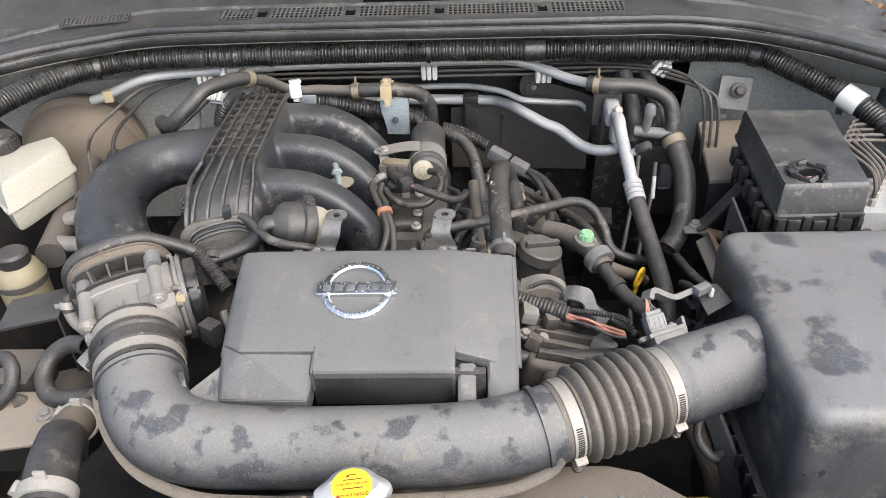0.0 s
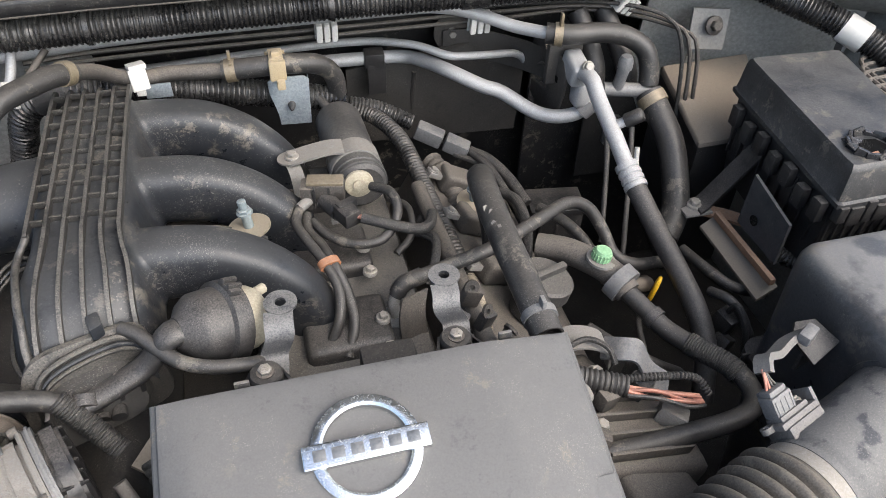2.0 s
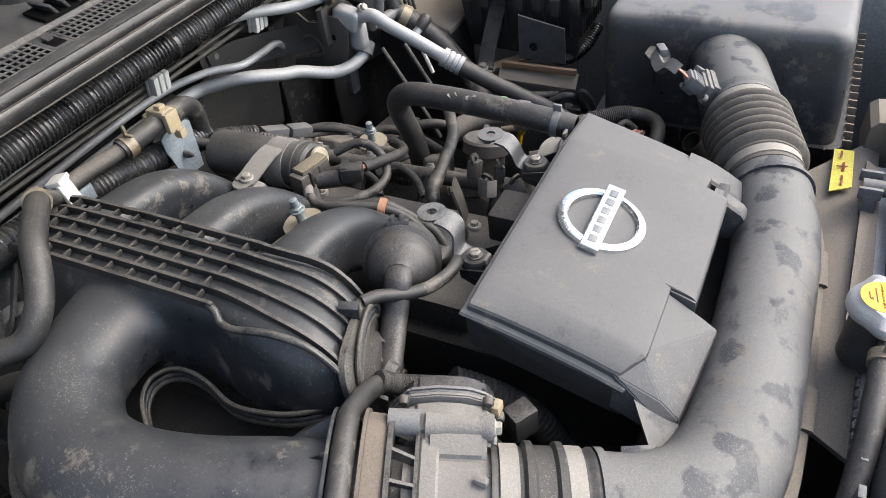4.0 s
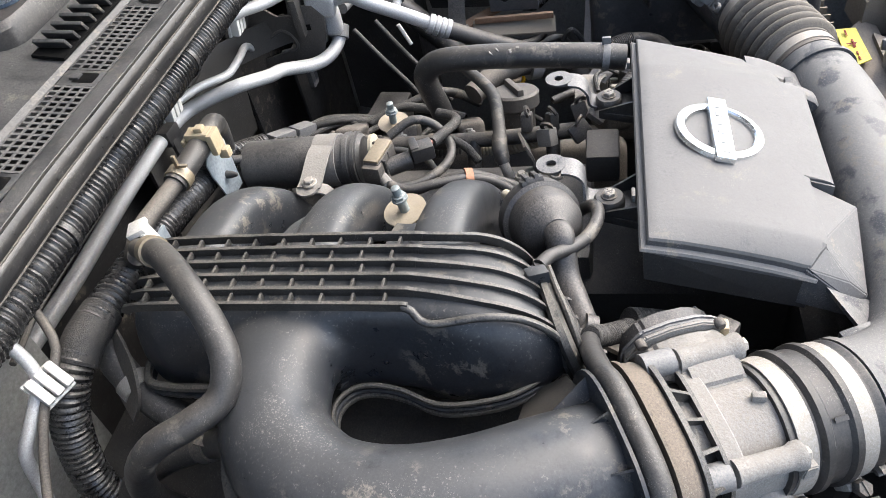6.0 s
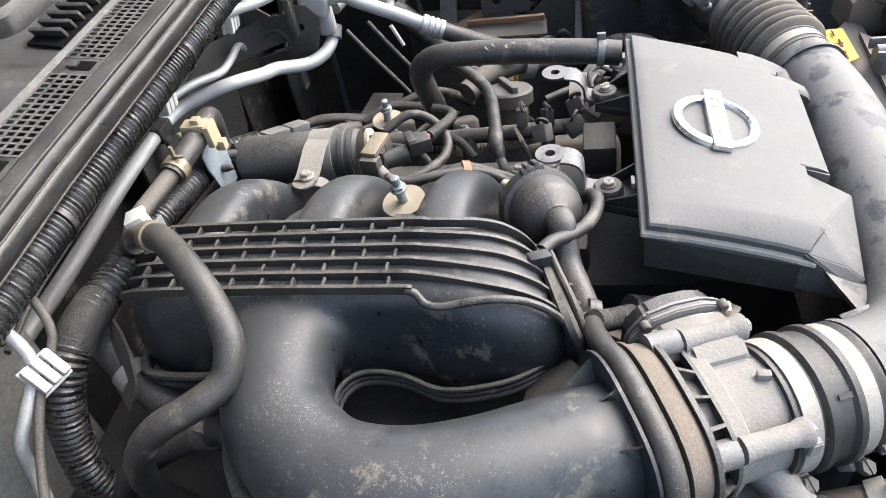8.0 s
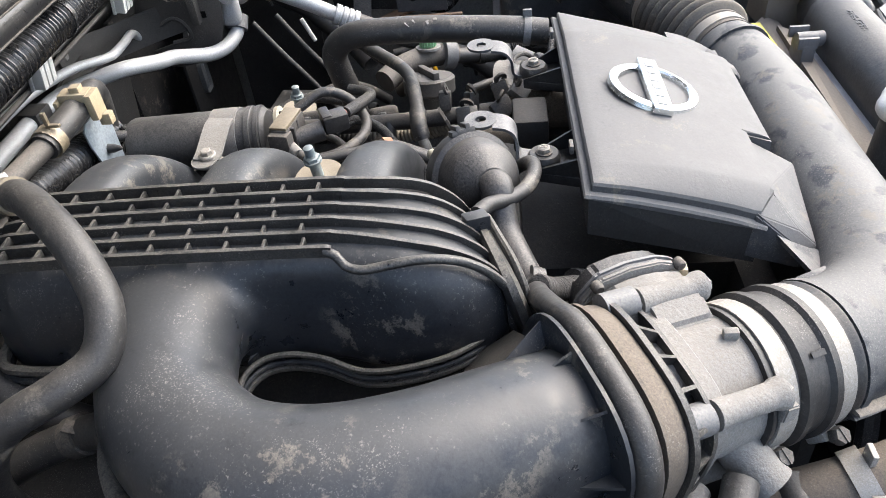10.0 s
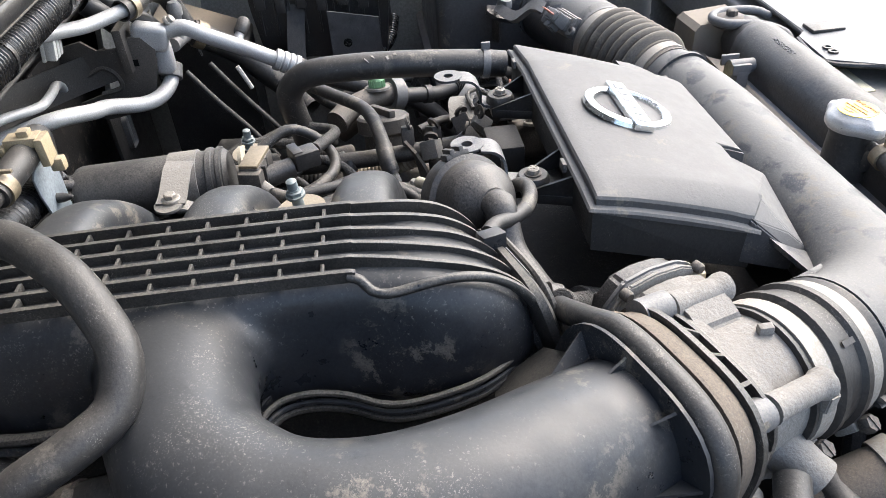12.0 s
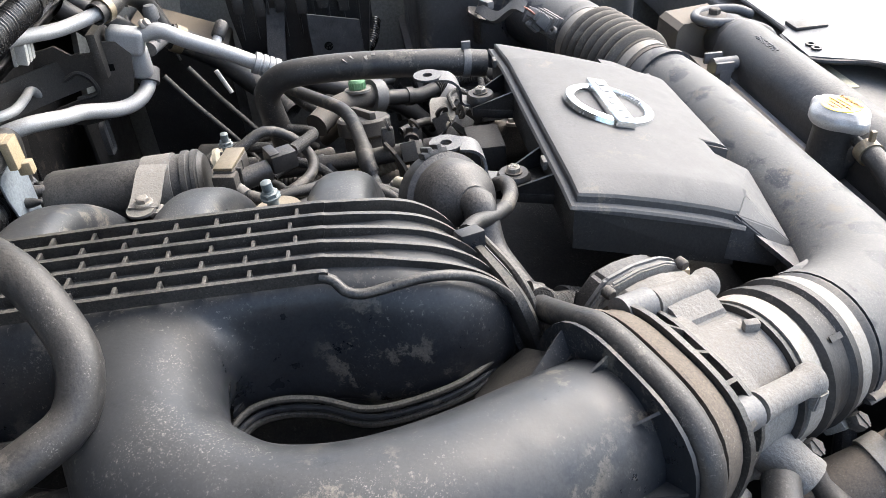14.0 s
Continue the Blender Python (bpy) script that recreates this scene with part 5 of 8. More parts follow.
part("tape", tube([(-0.235, 0.546, 0.943), (-0.265, 0.548, 0.942), (-0.285, 0.552, 0.932)], 0.0185, 0.004, 16), BRAID, ll, "black cloth tape")
part("connector", join(box((0.034, 0.034, 0.03), pose(-0.341, 0.556, 0.785, 20, 10, 0), 0.003), box((0.02, 0.03, 0.02), pose(-0.362, 0.565, 0.765, 20, 10, 0), 0.003)), BLACK, ll)

# ---- hoses left of the manifold ----
sh = hose("breather_hose", [(-0.221, 0.474, 1.006), (-0.240, 0.447, 1.017), (-0.279, 0.405, 1.0185), (-0.301, 0.384, 1.002), (-0.320, 0.373, 0.987), (-0.339, 0.377, 0.970), (-0.357, 0.396, 0.964), (-0.371, 0.425, 0.953), (-0.376, 0.450, 0.922), (-0.370, 0.468, 0.870), (-0.352, 0.47, 0.80)], 0.0114, RUBBER, "smooth black rubber breather hose in an S bend", segs=20)
part("end_ring", band((-0.224, 0.470, 1.0085), (-0.230, 0.461, 1.0125), 0.0120), TAN_METAL, sh)
part("white_tag", join(box((0.020, 0.018, 0.006), pose(-0.166, 0.526, 0.979, -12, 0, 20), 0.0015), box((0.020, 0.005, 0.026), pose(-0.165, 0.518, 0.966, -12, 0, 20), 0.0015), box((0.010, 0.006, 0.010), pose(-0.166, 0.519, 0.950), 0.001)), WHITE, sh)
part("blue_tab", box((0.030, 0.003, 0.018), pose(-0.148, 0.527, 0.944), 0.0008), BRACKET, sh, "small blue-grey steel tab")
part("stub_pipe", tube([(-0.150, 0.540, 0.955), (-0.180, 0.522, 0.968), (-0.205, 0.498, 0.992), (-0.226, 0.467, 1.010)], 0.0088, 0.005, 16), DUSTY, sh)
nh = hose("nipple_hose", [(-0.345, 0.375, 0.900), (-0.336, 0.40, 0.898), (-0.331, 0.428, 0.886), (-0.336, 0.47, 0.868), (-0.345, 0.505, 0.845), (-0.345, 0.53, 0.81)], 0.0125, RUBBER, "short dusty rubber hose on the manifold nipple")
part("clip", join(band((-0.3315, 0.420, 0.8895), (-0.331, 0.432, 0.884), 0.0132), box((0.010, 0.012, 0.002), pose(-0.335, 0.424, 0.9005, 25), 0.0008)), DUSTY, nh)
part("nipple", tube([(-0.352, 0.345, 0.905), (-0.345, 0.378, 0.901)], lambda s, u: 0.0085 + (0.004 if 0.35 < u < 0.6 else 0), 0.003, 14), BLACK, nh)
gh = hose("coolant_hose", [(-0.245, 0.56, 0.905), (-0.262, 0.54, 0.888), (-0.285, 0.50, 0.868), (-0.29, 0.46, 0.845), (-0.28, 0.43, 0.82)], 0.0145, RUBBER, "dusty rubber coolant hose with a wire clip")
part("wire_clip", band((-0.268, 0.531, 0.884), (-0.275, 0.520, 0.878), 0.0152), STEEL, gh)
hose("steel_line", [(-0.30, 0.585, 1.0), (-0.312, 0.562, 0.955), (-0.345, 0.562, 0.930), (-0.362, 0.568, 0.912), (-0.372, 0.57, 0.875), (-0.395, 0.555, 0.845), (-0.44, 0.54, 0.80)], 0.0055, ALU, "pale steel line with a kink", "steel line")
hose("steel_line", [(-0.265, 0.575, 0.985), (-0.285, 0.553, 0.968), (-0.300, 0.550, 0.955), (-0.335, 0.552, 0.935), (-0.38, 0.545, 0.90), (-0.44, 0.52, 0.86)], 0.004, DUSTY, "thin dark steel line through a white clip", "steel line")
lb = thing("side_bracket", (-0.25, 0.53, 0.86), "dusty folded steel bracket behind the plenum", "bracket")
part("plate", strap([(-0.235, 0.545, 0.925), (-0.255, 0.53, 0.915), (-0.275, 0.525, 0.895), (-0.285, 0.535, 0.875)], 0.05, 0.003, (0.6, 0.6, 0.2)), DUSTY, lb)
gt = thing("green_connector", (-0.36, 0.33, 0.80), "dusty green plug with a paper tag", "connector")
part("plug", lathe([(0.010, 0), (0.012, 0.004), (0.012, 0.02), (0.008, 0.024)], axis((-0.43, 0.315, 0.800), (-0.455, 0.29, 0.805)), 16), GREEN_DARK, gt)
part("tag", box((0.028, 0.012, 0.002), pose(-0.455, 0.295, 0.806, 0, 30, 45), 0.0005), TAN, gt)

# ---- vacuum actuator on the plenum ----
rod_end, act = Vector((-0.213, 0.119, 0.896)), Vector((-0.100, 0.163, 0.918))
ad = (act - rod_end).normalized()
actuator = thing("vacuum_actuator", act - Vector((0, 0, 0.035)), "black vacuum actuator with a cream rear shell", "actuator")
back = Vector((0.80, 0.40, -0.36)).normalized()
M = axis(act - back * 0.038, act) @ Matrix.Scale(1.10, 4)
part("front_shell", lathe([(0.012, -0.004), (0.0155, 0.000), (0.0235, 0.005), (0.0265, 0.009), (0.0285, 0.012), (0.0305, 0.029), (0.0345, 0.031), (0.0350, 0.036), (0.0345, 0.045), (0.031, 0.047)], M, 44), BLACK, actuator)
part("rear_shell", lathe([(0.0275, 0.045), (0.0265, 0.060), (0.0235, 0.066), (0.016, 0.068), (0, 0.0685)], M, 40), CREAM, actuator, "cream plastic rear shell")
part("crown", join(*[box((0.004, 0.016, 0.012), M @ pose(-0.004 + 0.008 * k, 0.033, 0.037, 0, 0, 0), 0.001) for k in (0, 1)], box((0.020, 0.006, 0.010), M @ pose(0.0, 0.035, 0.036), 0.002)), BLACK, actuator)
part("rear_nipple", tube([M @ Vector((0.010, 0.012, 0.062)), M @ Vector((0.014, 0.016, 0.080))], 0.005, 0.004, 12), CREAM, actuator)
part("arm", tube([M @ Vector((0, 0, 0.004)), M @ Vector((0, 0, -0.008)), act - ad * 0.068 + Vector((0, 0, 0.004)), act - ad * 0.095, rod_end - ad * 0.002], lambda s, u: 0.0138 - 0.003 * u, 0.005, 20, squash=0.78), BLACK, actuator)
part("arm_eye", drilled_disc(None, 0.011, 0.004, 0.010, axis(rod_end + Vector((0, -0.006, 0.002)), rod_end + Vector((0, 0.5, 0.2)))), BLACK, actuator)
part("signal_hose", tube([(-0.178, 0.158, 0.938), (-0.165, 0.150, 0.936), (-0.148, 0.134, 0.928), (-0.130, 0.120, 0.924), (-0.108, 0.112, 0.922), (-0.086, 0.112, 0.918), (-0.072, 0.120, 0.908), (-0.068, 0.136, 0.893)], 0.0062, 0.005, 12), RUBBER, actuator)
part("post", tube([(-0.220, 0.140, 0.895), (-0.216, 0.116, 0.893)], 0.009, 0.006, 14), BLACKGREY, actuator)
part("post", tube([(-0.238, 0.132, 0.893), (-0.214, 0.114, 0.902)], 0.0085, 0.006, 14), RIBS, actuator)

# ---- studs with washers ----


def stud(at, foot, r, label):
    ob = thing("manifold_stud", foot, label, "stud", group="manifold studs")
    a, f = Vector(at), Vector(foot)
    d = (a - f).normalized()
    part("washer", drilled_disc(None, r, 0.003, 0.0022, axis(f, a)), WASHER, ob, "plated round washer plate")
    part("shank", tube([f - d * 0.03, a - d * 0.008], lambda s, u: 0.0052, 0.004, 14), STEEL_BLUE, ob)
    part("nut", join(lathe([(0.0075, 0), (0.0075, 0.004), (0.0062, 0.005)], axis(a - d * 0.014, a), 6), lathe([(0.0085, 0), (0.0085, 0.002), (0.006, 0.0025)], axis(a - d * 0.0155, a), 18), lathe([(0.0046, 0), (0.0046, 0.008), (0.003, 0.009)], axis(a - d * 0.008, a), 12)), STEEL_BLUE, ob)


stud((-0.0695, 0.307, 0.936), (-0.066, 0.304, 0.902), 0.0225, "blue-grey plated stud with a tan washer between the runners")
stud((0.205, 0.389, 0.852), (0.208, 0.391, 0.818), 0.0215, "blue-grey plated stud with a tan washer on the valve cover")

# ---- purge canister, its bracket and valve ----
can = thing("purge_canister", (0.055, 0.46, 0.855), "black cylindrical purge canister held by a steel strap", "canister")
C0, C1 = Vector((0.061, 0.537, 0.868)), Vector((0.066, 0.385, 0.870))
part("drum", lathe([(0.022, 0), (0.0285, 0.003), (0.0305, 0.008), (0.0305, 0.100), (0.0300, 0.106), (0.0300, 0.148), (0.026, 0.152), (0, 0.152)], axis(C0, C1), 40), TANKGREY, can)
part("lip", lathe([(0.0300, 0), (0.0325, 0.001), (0.0325, 0.006), (0.0310, 0.007), (0.0310, 0.010), (0.0325, 0.011), (0.0325, 0.015), (0.0300, 0.016)], axis(C0.lerp(C1, 0.86), C1), 40), TANKGREY, can)
part("strap_band", lathe([(0.0307, 0), (0.0322, 0), (0.0322, 0.028), (0.0307, 0.028)], axis(C0.lerp(C1, 0.62), C1), 40), CAST, can, "dusty steel strap")
part("strap_ear", strap([(0.052, 0.428, 0.9005), (0.036, 0.428, 0.9015), (0.014, 0.427, 0.899), (-0.004, 0.427, 0.895), (-0.014, 0.428, 0.893)], 0.026, 0.0025, (0.0, 1, 0.1)), CAST, can)
part("ear_end", drilled_disc(None, 0.013, 0.002, 0.0025, axis((-0.013, 0.430, 0.8905), (-0.02, 0.43, 1.0))), CAST, can)
part("bolt", hex_bolt((-0.008, 0.428, 0.8955), (-0.012, 0.428, 1.0), 0.0058, 0.006, 1.5), STEEL, can)
part("ear_foot", strap([(-0.010, 0.425, 0.890), (-0.006, 0.410, 0.880), (-0.004, 0.408, 0.85)], 0.016, 0.0025, (1, 0, 0)), CAST, can)
part("end_cap", lathe([(0.0135, 0), (0.0135, 0.003), (0.0128, 0.0035), (0.006, 0.0036), (0.0058, 0.006), (0, 0.0062)], axis((0.060, 0.371, 0.888), (0.06, 0.30, 0.895)) @ Matrix.Scale(1.25, 4), 24), CREAM, can, "cream round end cap")
part("rear_nipple", tube([(0.050, 0.53, 0.888), (0.042, 0.548, 0.893), (0.03, 0.556, 0.897)], 0.006, 0.004, 12), BLACK, can)
valve = thing("solenoid_valve", (0.020, 0.345, 0.875), "dusty solenoid valve with black plugs", "solenoid valve")
part("body", join(box((0.042, 0.020, 0.022), pose(0.020, 0.350, 0.902, 0, 0, -12), 0.003), box((0.014, 0.022, 0.030), pose(0.000, 0.353, 0.896, 0, 0, -12), 0.003)), DUSTY, valve)
part("top_plate", box((0.040, 0.018, 0.003), pose(0.020, 0.350, 0.9145, 0, 0, -12), 0.001), TAN_METAL, valve, "tan plated top")
for dx in (-0.012, 0.004, 0.018):
    part("rib", box((0.003, 0.023, 0.020), pose(0.020 + dx, 0.350, 0.902, 0, 0, -12), 0.0008), BLACK, valve)
part("coil", tube([(0.018, 0.343, 0.892), (0.030, 0.318, 0.893)], 0.0105, 0.004, 16), BLACK, valve)
part("plug", join(box((0.020, 0.026, 0.018), pose(0.036, 0.305, 0.900, 0, 0, 25), 0.003), box((0.023, 0.010, 0.021), pose(0.037, 0.314, 0.900, 0, 0, 25), 0.002)), BLACK, valve)
part("nozzle", tube([(0.0, 0.345, 0.894), (-0.012, 0.335, 0.892)], 0.006, 0.003, 12), CAST, valve)
part("foot", strap([(0.03, 0.36, 0.892), (0.03, 0.362, 0.87), (0.03, 0.362, 0.84)], 0.012, 0.003, (1, 0, 0)), CAST, valve)
vh = thing("vacuum_hose", (0.006, 0.25, 0.87), "pair of dusty vacuum hoses bound with orange tape", "hose")
part("hose", tube([(-0.012, 0.334, 0.892), (-0.018, 0.315, 0.889), (-0.010, 0.285, 0.889), (0.003, 0.252, 0.885), (0.012, 0.225, 0.872), (0.008, 0.20, 0.855), (-0.005, 0.185, 0.835)], 0.0055, 0.005, 12), RUBBER, vh)
part("hose", tube([(-0.004, 0.338, 0.880), (-0.006, 0.315, 0.876), (0.004, 0.285, 0.880), (0.011, 0.252, 0.884), (0.020, 0.225, 0.868), (0.022, 0.195, 0.85), (0.010, 0.17, 0.83)], 0.0055, 0.005, 12), RUBBER, vh)
part("tape", tube([(0.006, 0.2545, 0.8855), (0.0085, 0.2465, 0.8835)], 0.0118, 0.003, 16, squash=0.62), ORANGE, vh, "orange tape")
hose("loop_hose", [(0.072, 0.352, 0.895), (0.088, 0.325, 0.905), (0.090, 0.300, 0.895), (0.070, 0.280, 0.880), (0.040, 0.282, 0.876), (0.014, 0.305, 0.874), (0.002, 0.330, 0.876)], 0.0055, RUBBER, "thin black hose in a loop beside the valve")
w = thing("wire_pair", (0.07, 0.29, 0.88), "taped wires with bare red ends", "wires")
part("sleeve", tube([(0.050, 0.296, 0.900), (0.075, 0.286, 0.895), (0.105, 0.278, 0.888), (0.122, 0.286, 0.884), (0.130, 0.305, 0.884)], 0.0062, 0.005, 12), BRAID, w)
part("wire", tube([(0.038, 0.300, 0.901), (0.052, 0.2955, 0.901)], 0.0028, 0.004, 8), COPPER, w)
part("wire", tube([(0.038, 0.303, 0.897), (0.052, 0.2985, 0.898)], 0.0022, 0.004, 8), BLACK, w)
coil = thing("ignition_coil", (0.068, 0.222, 0.80), "dusty grey coil with a bent metal pipe", "ignition coil")
part("body", lathe([(0.018, 0), (0.020, 0.004), (0.020, 0.020), (0.016, 0.026), (0.009, 0.027), (0, 0.027)], pose(0.068, 0.216, 0.800), 24), BLACKGREY, coil)
part("pipe", tube([(0.068, 0.216, 0.822), (0.067, 0.219, 0.842), (0.072, 0.224, 0.853)], 0.006, 0.004, 12), STEEL, coil)

# ---- pipes over the far bank ----
ph = hose("pcv_hose", [(0.070, 0.222, 0.850), (0.080, 0.226, 0.862), (0.110, 0.229, 0.869), (0.179, 0.244, 0.874), (0.250, 0.285, 0.866), (0.300, 0.315, 0.858), (0.330, 0.318, 0.842), (0.348, 0.303, 0.815), (0.358, 0.280, 0.792), (0.385, 0.272, 0.778), (0.43, 0.28, 0.765)], 0.0078, RUBBER, "thin black rubber hose arched over the far bank")
part("sleeve", tube([(0.072, 0.223, 0.853), (0.080, 0.226, 0.862), (0.100, 0.228, 0.868)], 0.0092, 0.004, 14), RUBBER, ph)
bb = hose("breather_hose", [(0.178, 0.082, 0.914), (0.177, 0.12, 0.920), (0.176, 0.20, 0.927), (0.178, 0.26, 0.928), (0.184, 0.305, 0.922), (0.193, 0.328, 0.900), (0.202, 0.328, 0.870), (0.210, 0.322, 0.835), (0.215, 0.318, 0.79)], 0.0150, RUBBER, "grey-worn black breather hose from the cover to the far bank", segs=20)
part("spring_clip", join(band((0.1775, 0.100, 0.917), (0.1775, 0.108, 0.918), 0.0155), box((0.004, 0.010, 0.012), pose(0.178, 0.103, 0.936), 0.001)), BLACKGREY, bb)
for k, (yy, a) in enumerate(((0.205, 20), (0.213, 35), (0.228, 25), (0.236, 40))):
    part("scuff", box((0.0035 + 0.001 * k, 0.004, 0.0006), pose(0.176 - 0.0150 * math.sin(radians(a)), yy, 0.9275 + 0.0149 * math.cos(radians(a)), 0, -a, 30 * k), 0.0002), CAST, bb, "pale scuff")
cap2 = thing("oil_filler_cap", (0.236, 0.225, 0.80), "dusty black round oil filler cap with a grip bar", "oil cap")
OM = pose(0.236, 0.226, 0.812, 0, 14, 0)
part("neck", lathe([(0.026, -0.03), (0.026, 0.006), (0, 0.006)], OM, 28), DARK, cap2)
part("disc", lathe([(0.031, 0.004), (0.033, 0.006), (0.033, 0.022), (0.030, 0.025), (0, 0.026)], OM, 40), CAP, cap2)
part("grip", box((0.058, 0.009, 0.012), OM @ pose(0, 0, 0.028, 0, 0, 25), 0.003), CAP, cap2)
gp = thing("service_port", (0.307, 0.229, 0.82), "rail service port with a ribbed green cap", "service port")
part("rail", tube([(0.255, 0.285, 0.825), (0.285, 0.262, 0.830), (0.318, 0.222, 0.828), (0.330, 0.195, 0.818)], 0.0155, 0.006, 18), DUSTY, gp)
part("collar", tube([(0.322, 0.214, 0.826), (0.329, 0.200, 0.822)], 0.022, 0.003, 24), BLACKGREY, gp)
part("plate", drilled_disc(None, 0.017, 0.003, 0.003, pose(0.307, 0.229, 0.842, 0, 10, 0)), CAST, gp)
part("green_cap", join(lathe([(0.0105, 0), (0.0105, 0.009), (0.0085, 0.012), (0, 0.012)], pose(0.307, 0.229, 0.846, 0, 8, 0), 20), *[box((0.0012, 0.0012, 0.009), pose(0.307, 0.229, 0.8505, 0, 8, 0) @ pose(0.0107 * math.cos(a), 0.0107 * math.sin(a), 0)) for a in (2 * math.pi * i / 18 for i in range(18))]), GREEN, gp, "ribbed green plastic cap")
fh = hose("fuel_hose", [(0.330, 0.196, 0.818), (0.345, 0.165, 0.810), (0.355, 0.145, 0.805), (0.372, 0.115, 0.806), (0.392, 0.085, 0.808), (0.402, 0.060, 0.806), (0.395, 0.035, 0.804), (0.365, 0.022, 0.805), (0.30, 0.018, 0.806), (0.235, 0.016, 0.808), (0.19, 0.014, 0.81)], 0.0105, RUBBER, "black rubber hose that doubles back beside the cover", segs=16)
part("braid", tube([(0.368, 0.122, 0.806), (0.380, 0.103, 0.807), (0.392, 0.085, 0.808), (0.399, 0.070, 0.807)], ribbed(0.0125, 0.0028, 0.001), 0.0009, 16), BRAID, fh, "braided sleeve")
part("clip", band((0.345, 0.166, 0.810), (0.349, 0.157, 0.808), 0.0115), BLACK, fh)
dip = thing("dipstick", (0.395, 0.24, 0.74), "yellow plastic dipstick handle", "dipstick")
DM = pose(0.398, 0.238, 0.764, 98, 0, 48.6)
rings = [[((0.010 + 0.0035 * math.cos(b)) * math.cos(a), (0.018 + 0.0035 * math.cos(b)) * math.sin(a), 0.0028 * math.sin(b)) for b in (2 * math.pi * j / 8 for j in range(8))] for a in (2 * math.pi * i / 24 for i in range(25))]
ringbm = loft(rings, caps=False)
bmesh.ops.remove_doubles(ringbm, verts=ringbm.verts[:], dist=1e-6)
ringbm.transform(DM)
part("handle", ringbm, YELLOW, dip)
part("stem", box((0.008, 0.022, 0.005), DM @ pose(0, -0.028, 0), 0.0012), YELLOW, dip)
part("tube", tube([DM @ Vector((0, -0.036, 0)), DM @ Vector((0, -0.06, 0)), (0.39, 0.21, 0.68)], 0.004, 0.006, 10), DUSTY, dip)

# wires, connectors and small metal on the far bank
eh = thing("engine_harness", (0.13, 0.40, 0.83), "dusty corrugated engine harness with grey connectors", "wiring harness")
part("conduit", tube([(0.085, 0.585, 0.850), (0.118, 0.564, 0.845), (0.140, 0.515, 0.840), (0.150, 0.459, 0.827), (0.155, 0.404, 0.817), (0.163, 0.338, 0.805), (0.171, 0.283, 0.790)], ribbed(0.0115, 0.0052, 0.0018), 0.0013, 14), RUBBER, eh)
part("conduit", tube([(0.085, 0.59, 0.855), (0.125, 0.585, 0.845), (0.170, 0.570, 0.825)], ribbed(0.0120, 0.0052, 0.002), 0.0013, 14), LOOM, eh)
part("connector", join(box((0.040, 0.022, 0.022), pose(0.192, 0.555, 0.812, 0, 20, -25), 0.003), box((0.036, 0.024, 0.020), pose(0.228, 0.538, 0.798, 0, 20, -25), 0.003)), BLACKGREY, eh)
part("wire", join(tube([(0.245, 0.53, 0.792), (0.270, 0.512, 0.785), (0.292, 0.48, 0.77), (0.305, 0.44, 0.755)], 0.008, 0.006, 10), tube([(0.245, 0.525, 0.795), (0.262, 0.49, 0.79), (0.275, 0.45, 0.775), (0.29, 0.41, 0.755)], 0.006, 0.006, 10)), BRAID, eh)
part("branch", tube([(0.171, 0.283, 0.790), (0.165, 0.24, 0.80), (0.158, 0.20, 0.815), (0.150, 0.17, 0.830)], ribbed(0.0115, 0.005, 0.0015), 0.0013, 14), TAN_RUBBER, eh, "sandy corrugated sleeve")
cw = thing("cut_wires", (0.26, 0.06, 0.82), "corrugated sleeve with bare copper wires spilling out", "wires")
part("sleeve", tube([(0.195, 0.095, 0.842), (0.225, 0.080, 0.842), (0.262, 0.064, 0.838)], ribbed(0.0115, 0.005, 0.0016), 0.0013, 14), RUBBER, cw)
for k in range(5):
    part("wire", tube([(0.258, 0.066 - 0.003 * k, 0.838 + 0.003 * (k % 2)), (0.285, 0.056 - 0.003 * k, 0.834 + 0.004 * (k % 3)), (0.315, 0.050 - 0.004 * k, 0.828 + 0.003 * (k % 2)), (0.335, 0.047 - 0.003 * k, 0.822)], 0.0020, 0.006, 8), COPPER if k < 4 else BLACK, cw)
part("twist", tube([(0.255, 0.072, 0.840), (0.295, 0.068, 0.838), (0.335, 0.062, 0.832), (0.350, 0.050, 0.815)], ribbed(0.0045, 0.004, 0.0015), 0.001, 10), BRAID, cw)
hw = thing("head_hardware", (0.25, 0.05, 0.79), "dusty cast head end with bolts and clips", "engine part")
part("head_end", join(box((0.13, 0.11, 0.05), pose(0.262, 0.045, 0.780, 0, 18, 0), 0.012, 3), box((0.06, 0.045, 0.04), pose(0.225, 0.10, 0.805, 0, 15, 20), 0.01, 3)), DUSTY, hw)
for x, y, z in ((0.205, 0.045, 0.822), (0.228, 0.04, 0.818), (0.245, 0.095, 0.825), (0.30, 0.095, 0.80)):
    part("bolt", hex_bolt((x, y, z), (x + 0.03, y - 0.01, z + 0.1), 0.0065, 0.007, 1.4), STEEL, hw)
part("clip", strap([(0.262, 0.118, 0.832), (0.275, 0.105, 0.842), (0.292, 0.10, 0.838), (0.300, 0.085, 0.822), (0.315, 0.07, 0.815)], 0.026, 0.003, (0.5, 0.8, 0.2)), BLACKGREY, hw)
part("wire_loop", tube([(0.215, 0.115, 0.845), (0.24, 0.118, 0.852), (0.258, 0.105, 0.850), (0.262, 0.09, 0.840)], 0.003, 0.004, 8), BRAID, hw)
part("front_casting", box((0.085, 0.055, 0.05), pose(0.262, -0.022, 0.775, 0, 20, 10), 0.016, 4), DUSTY, hw)
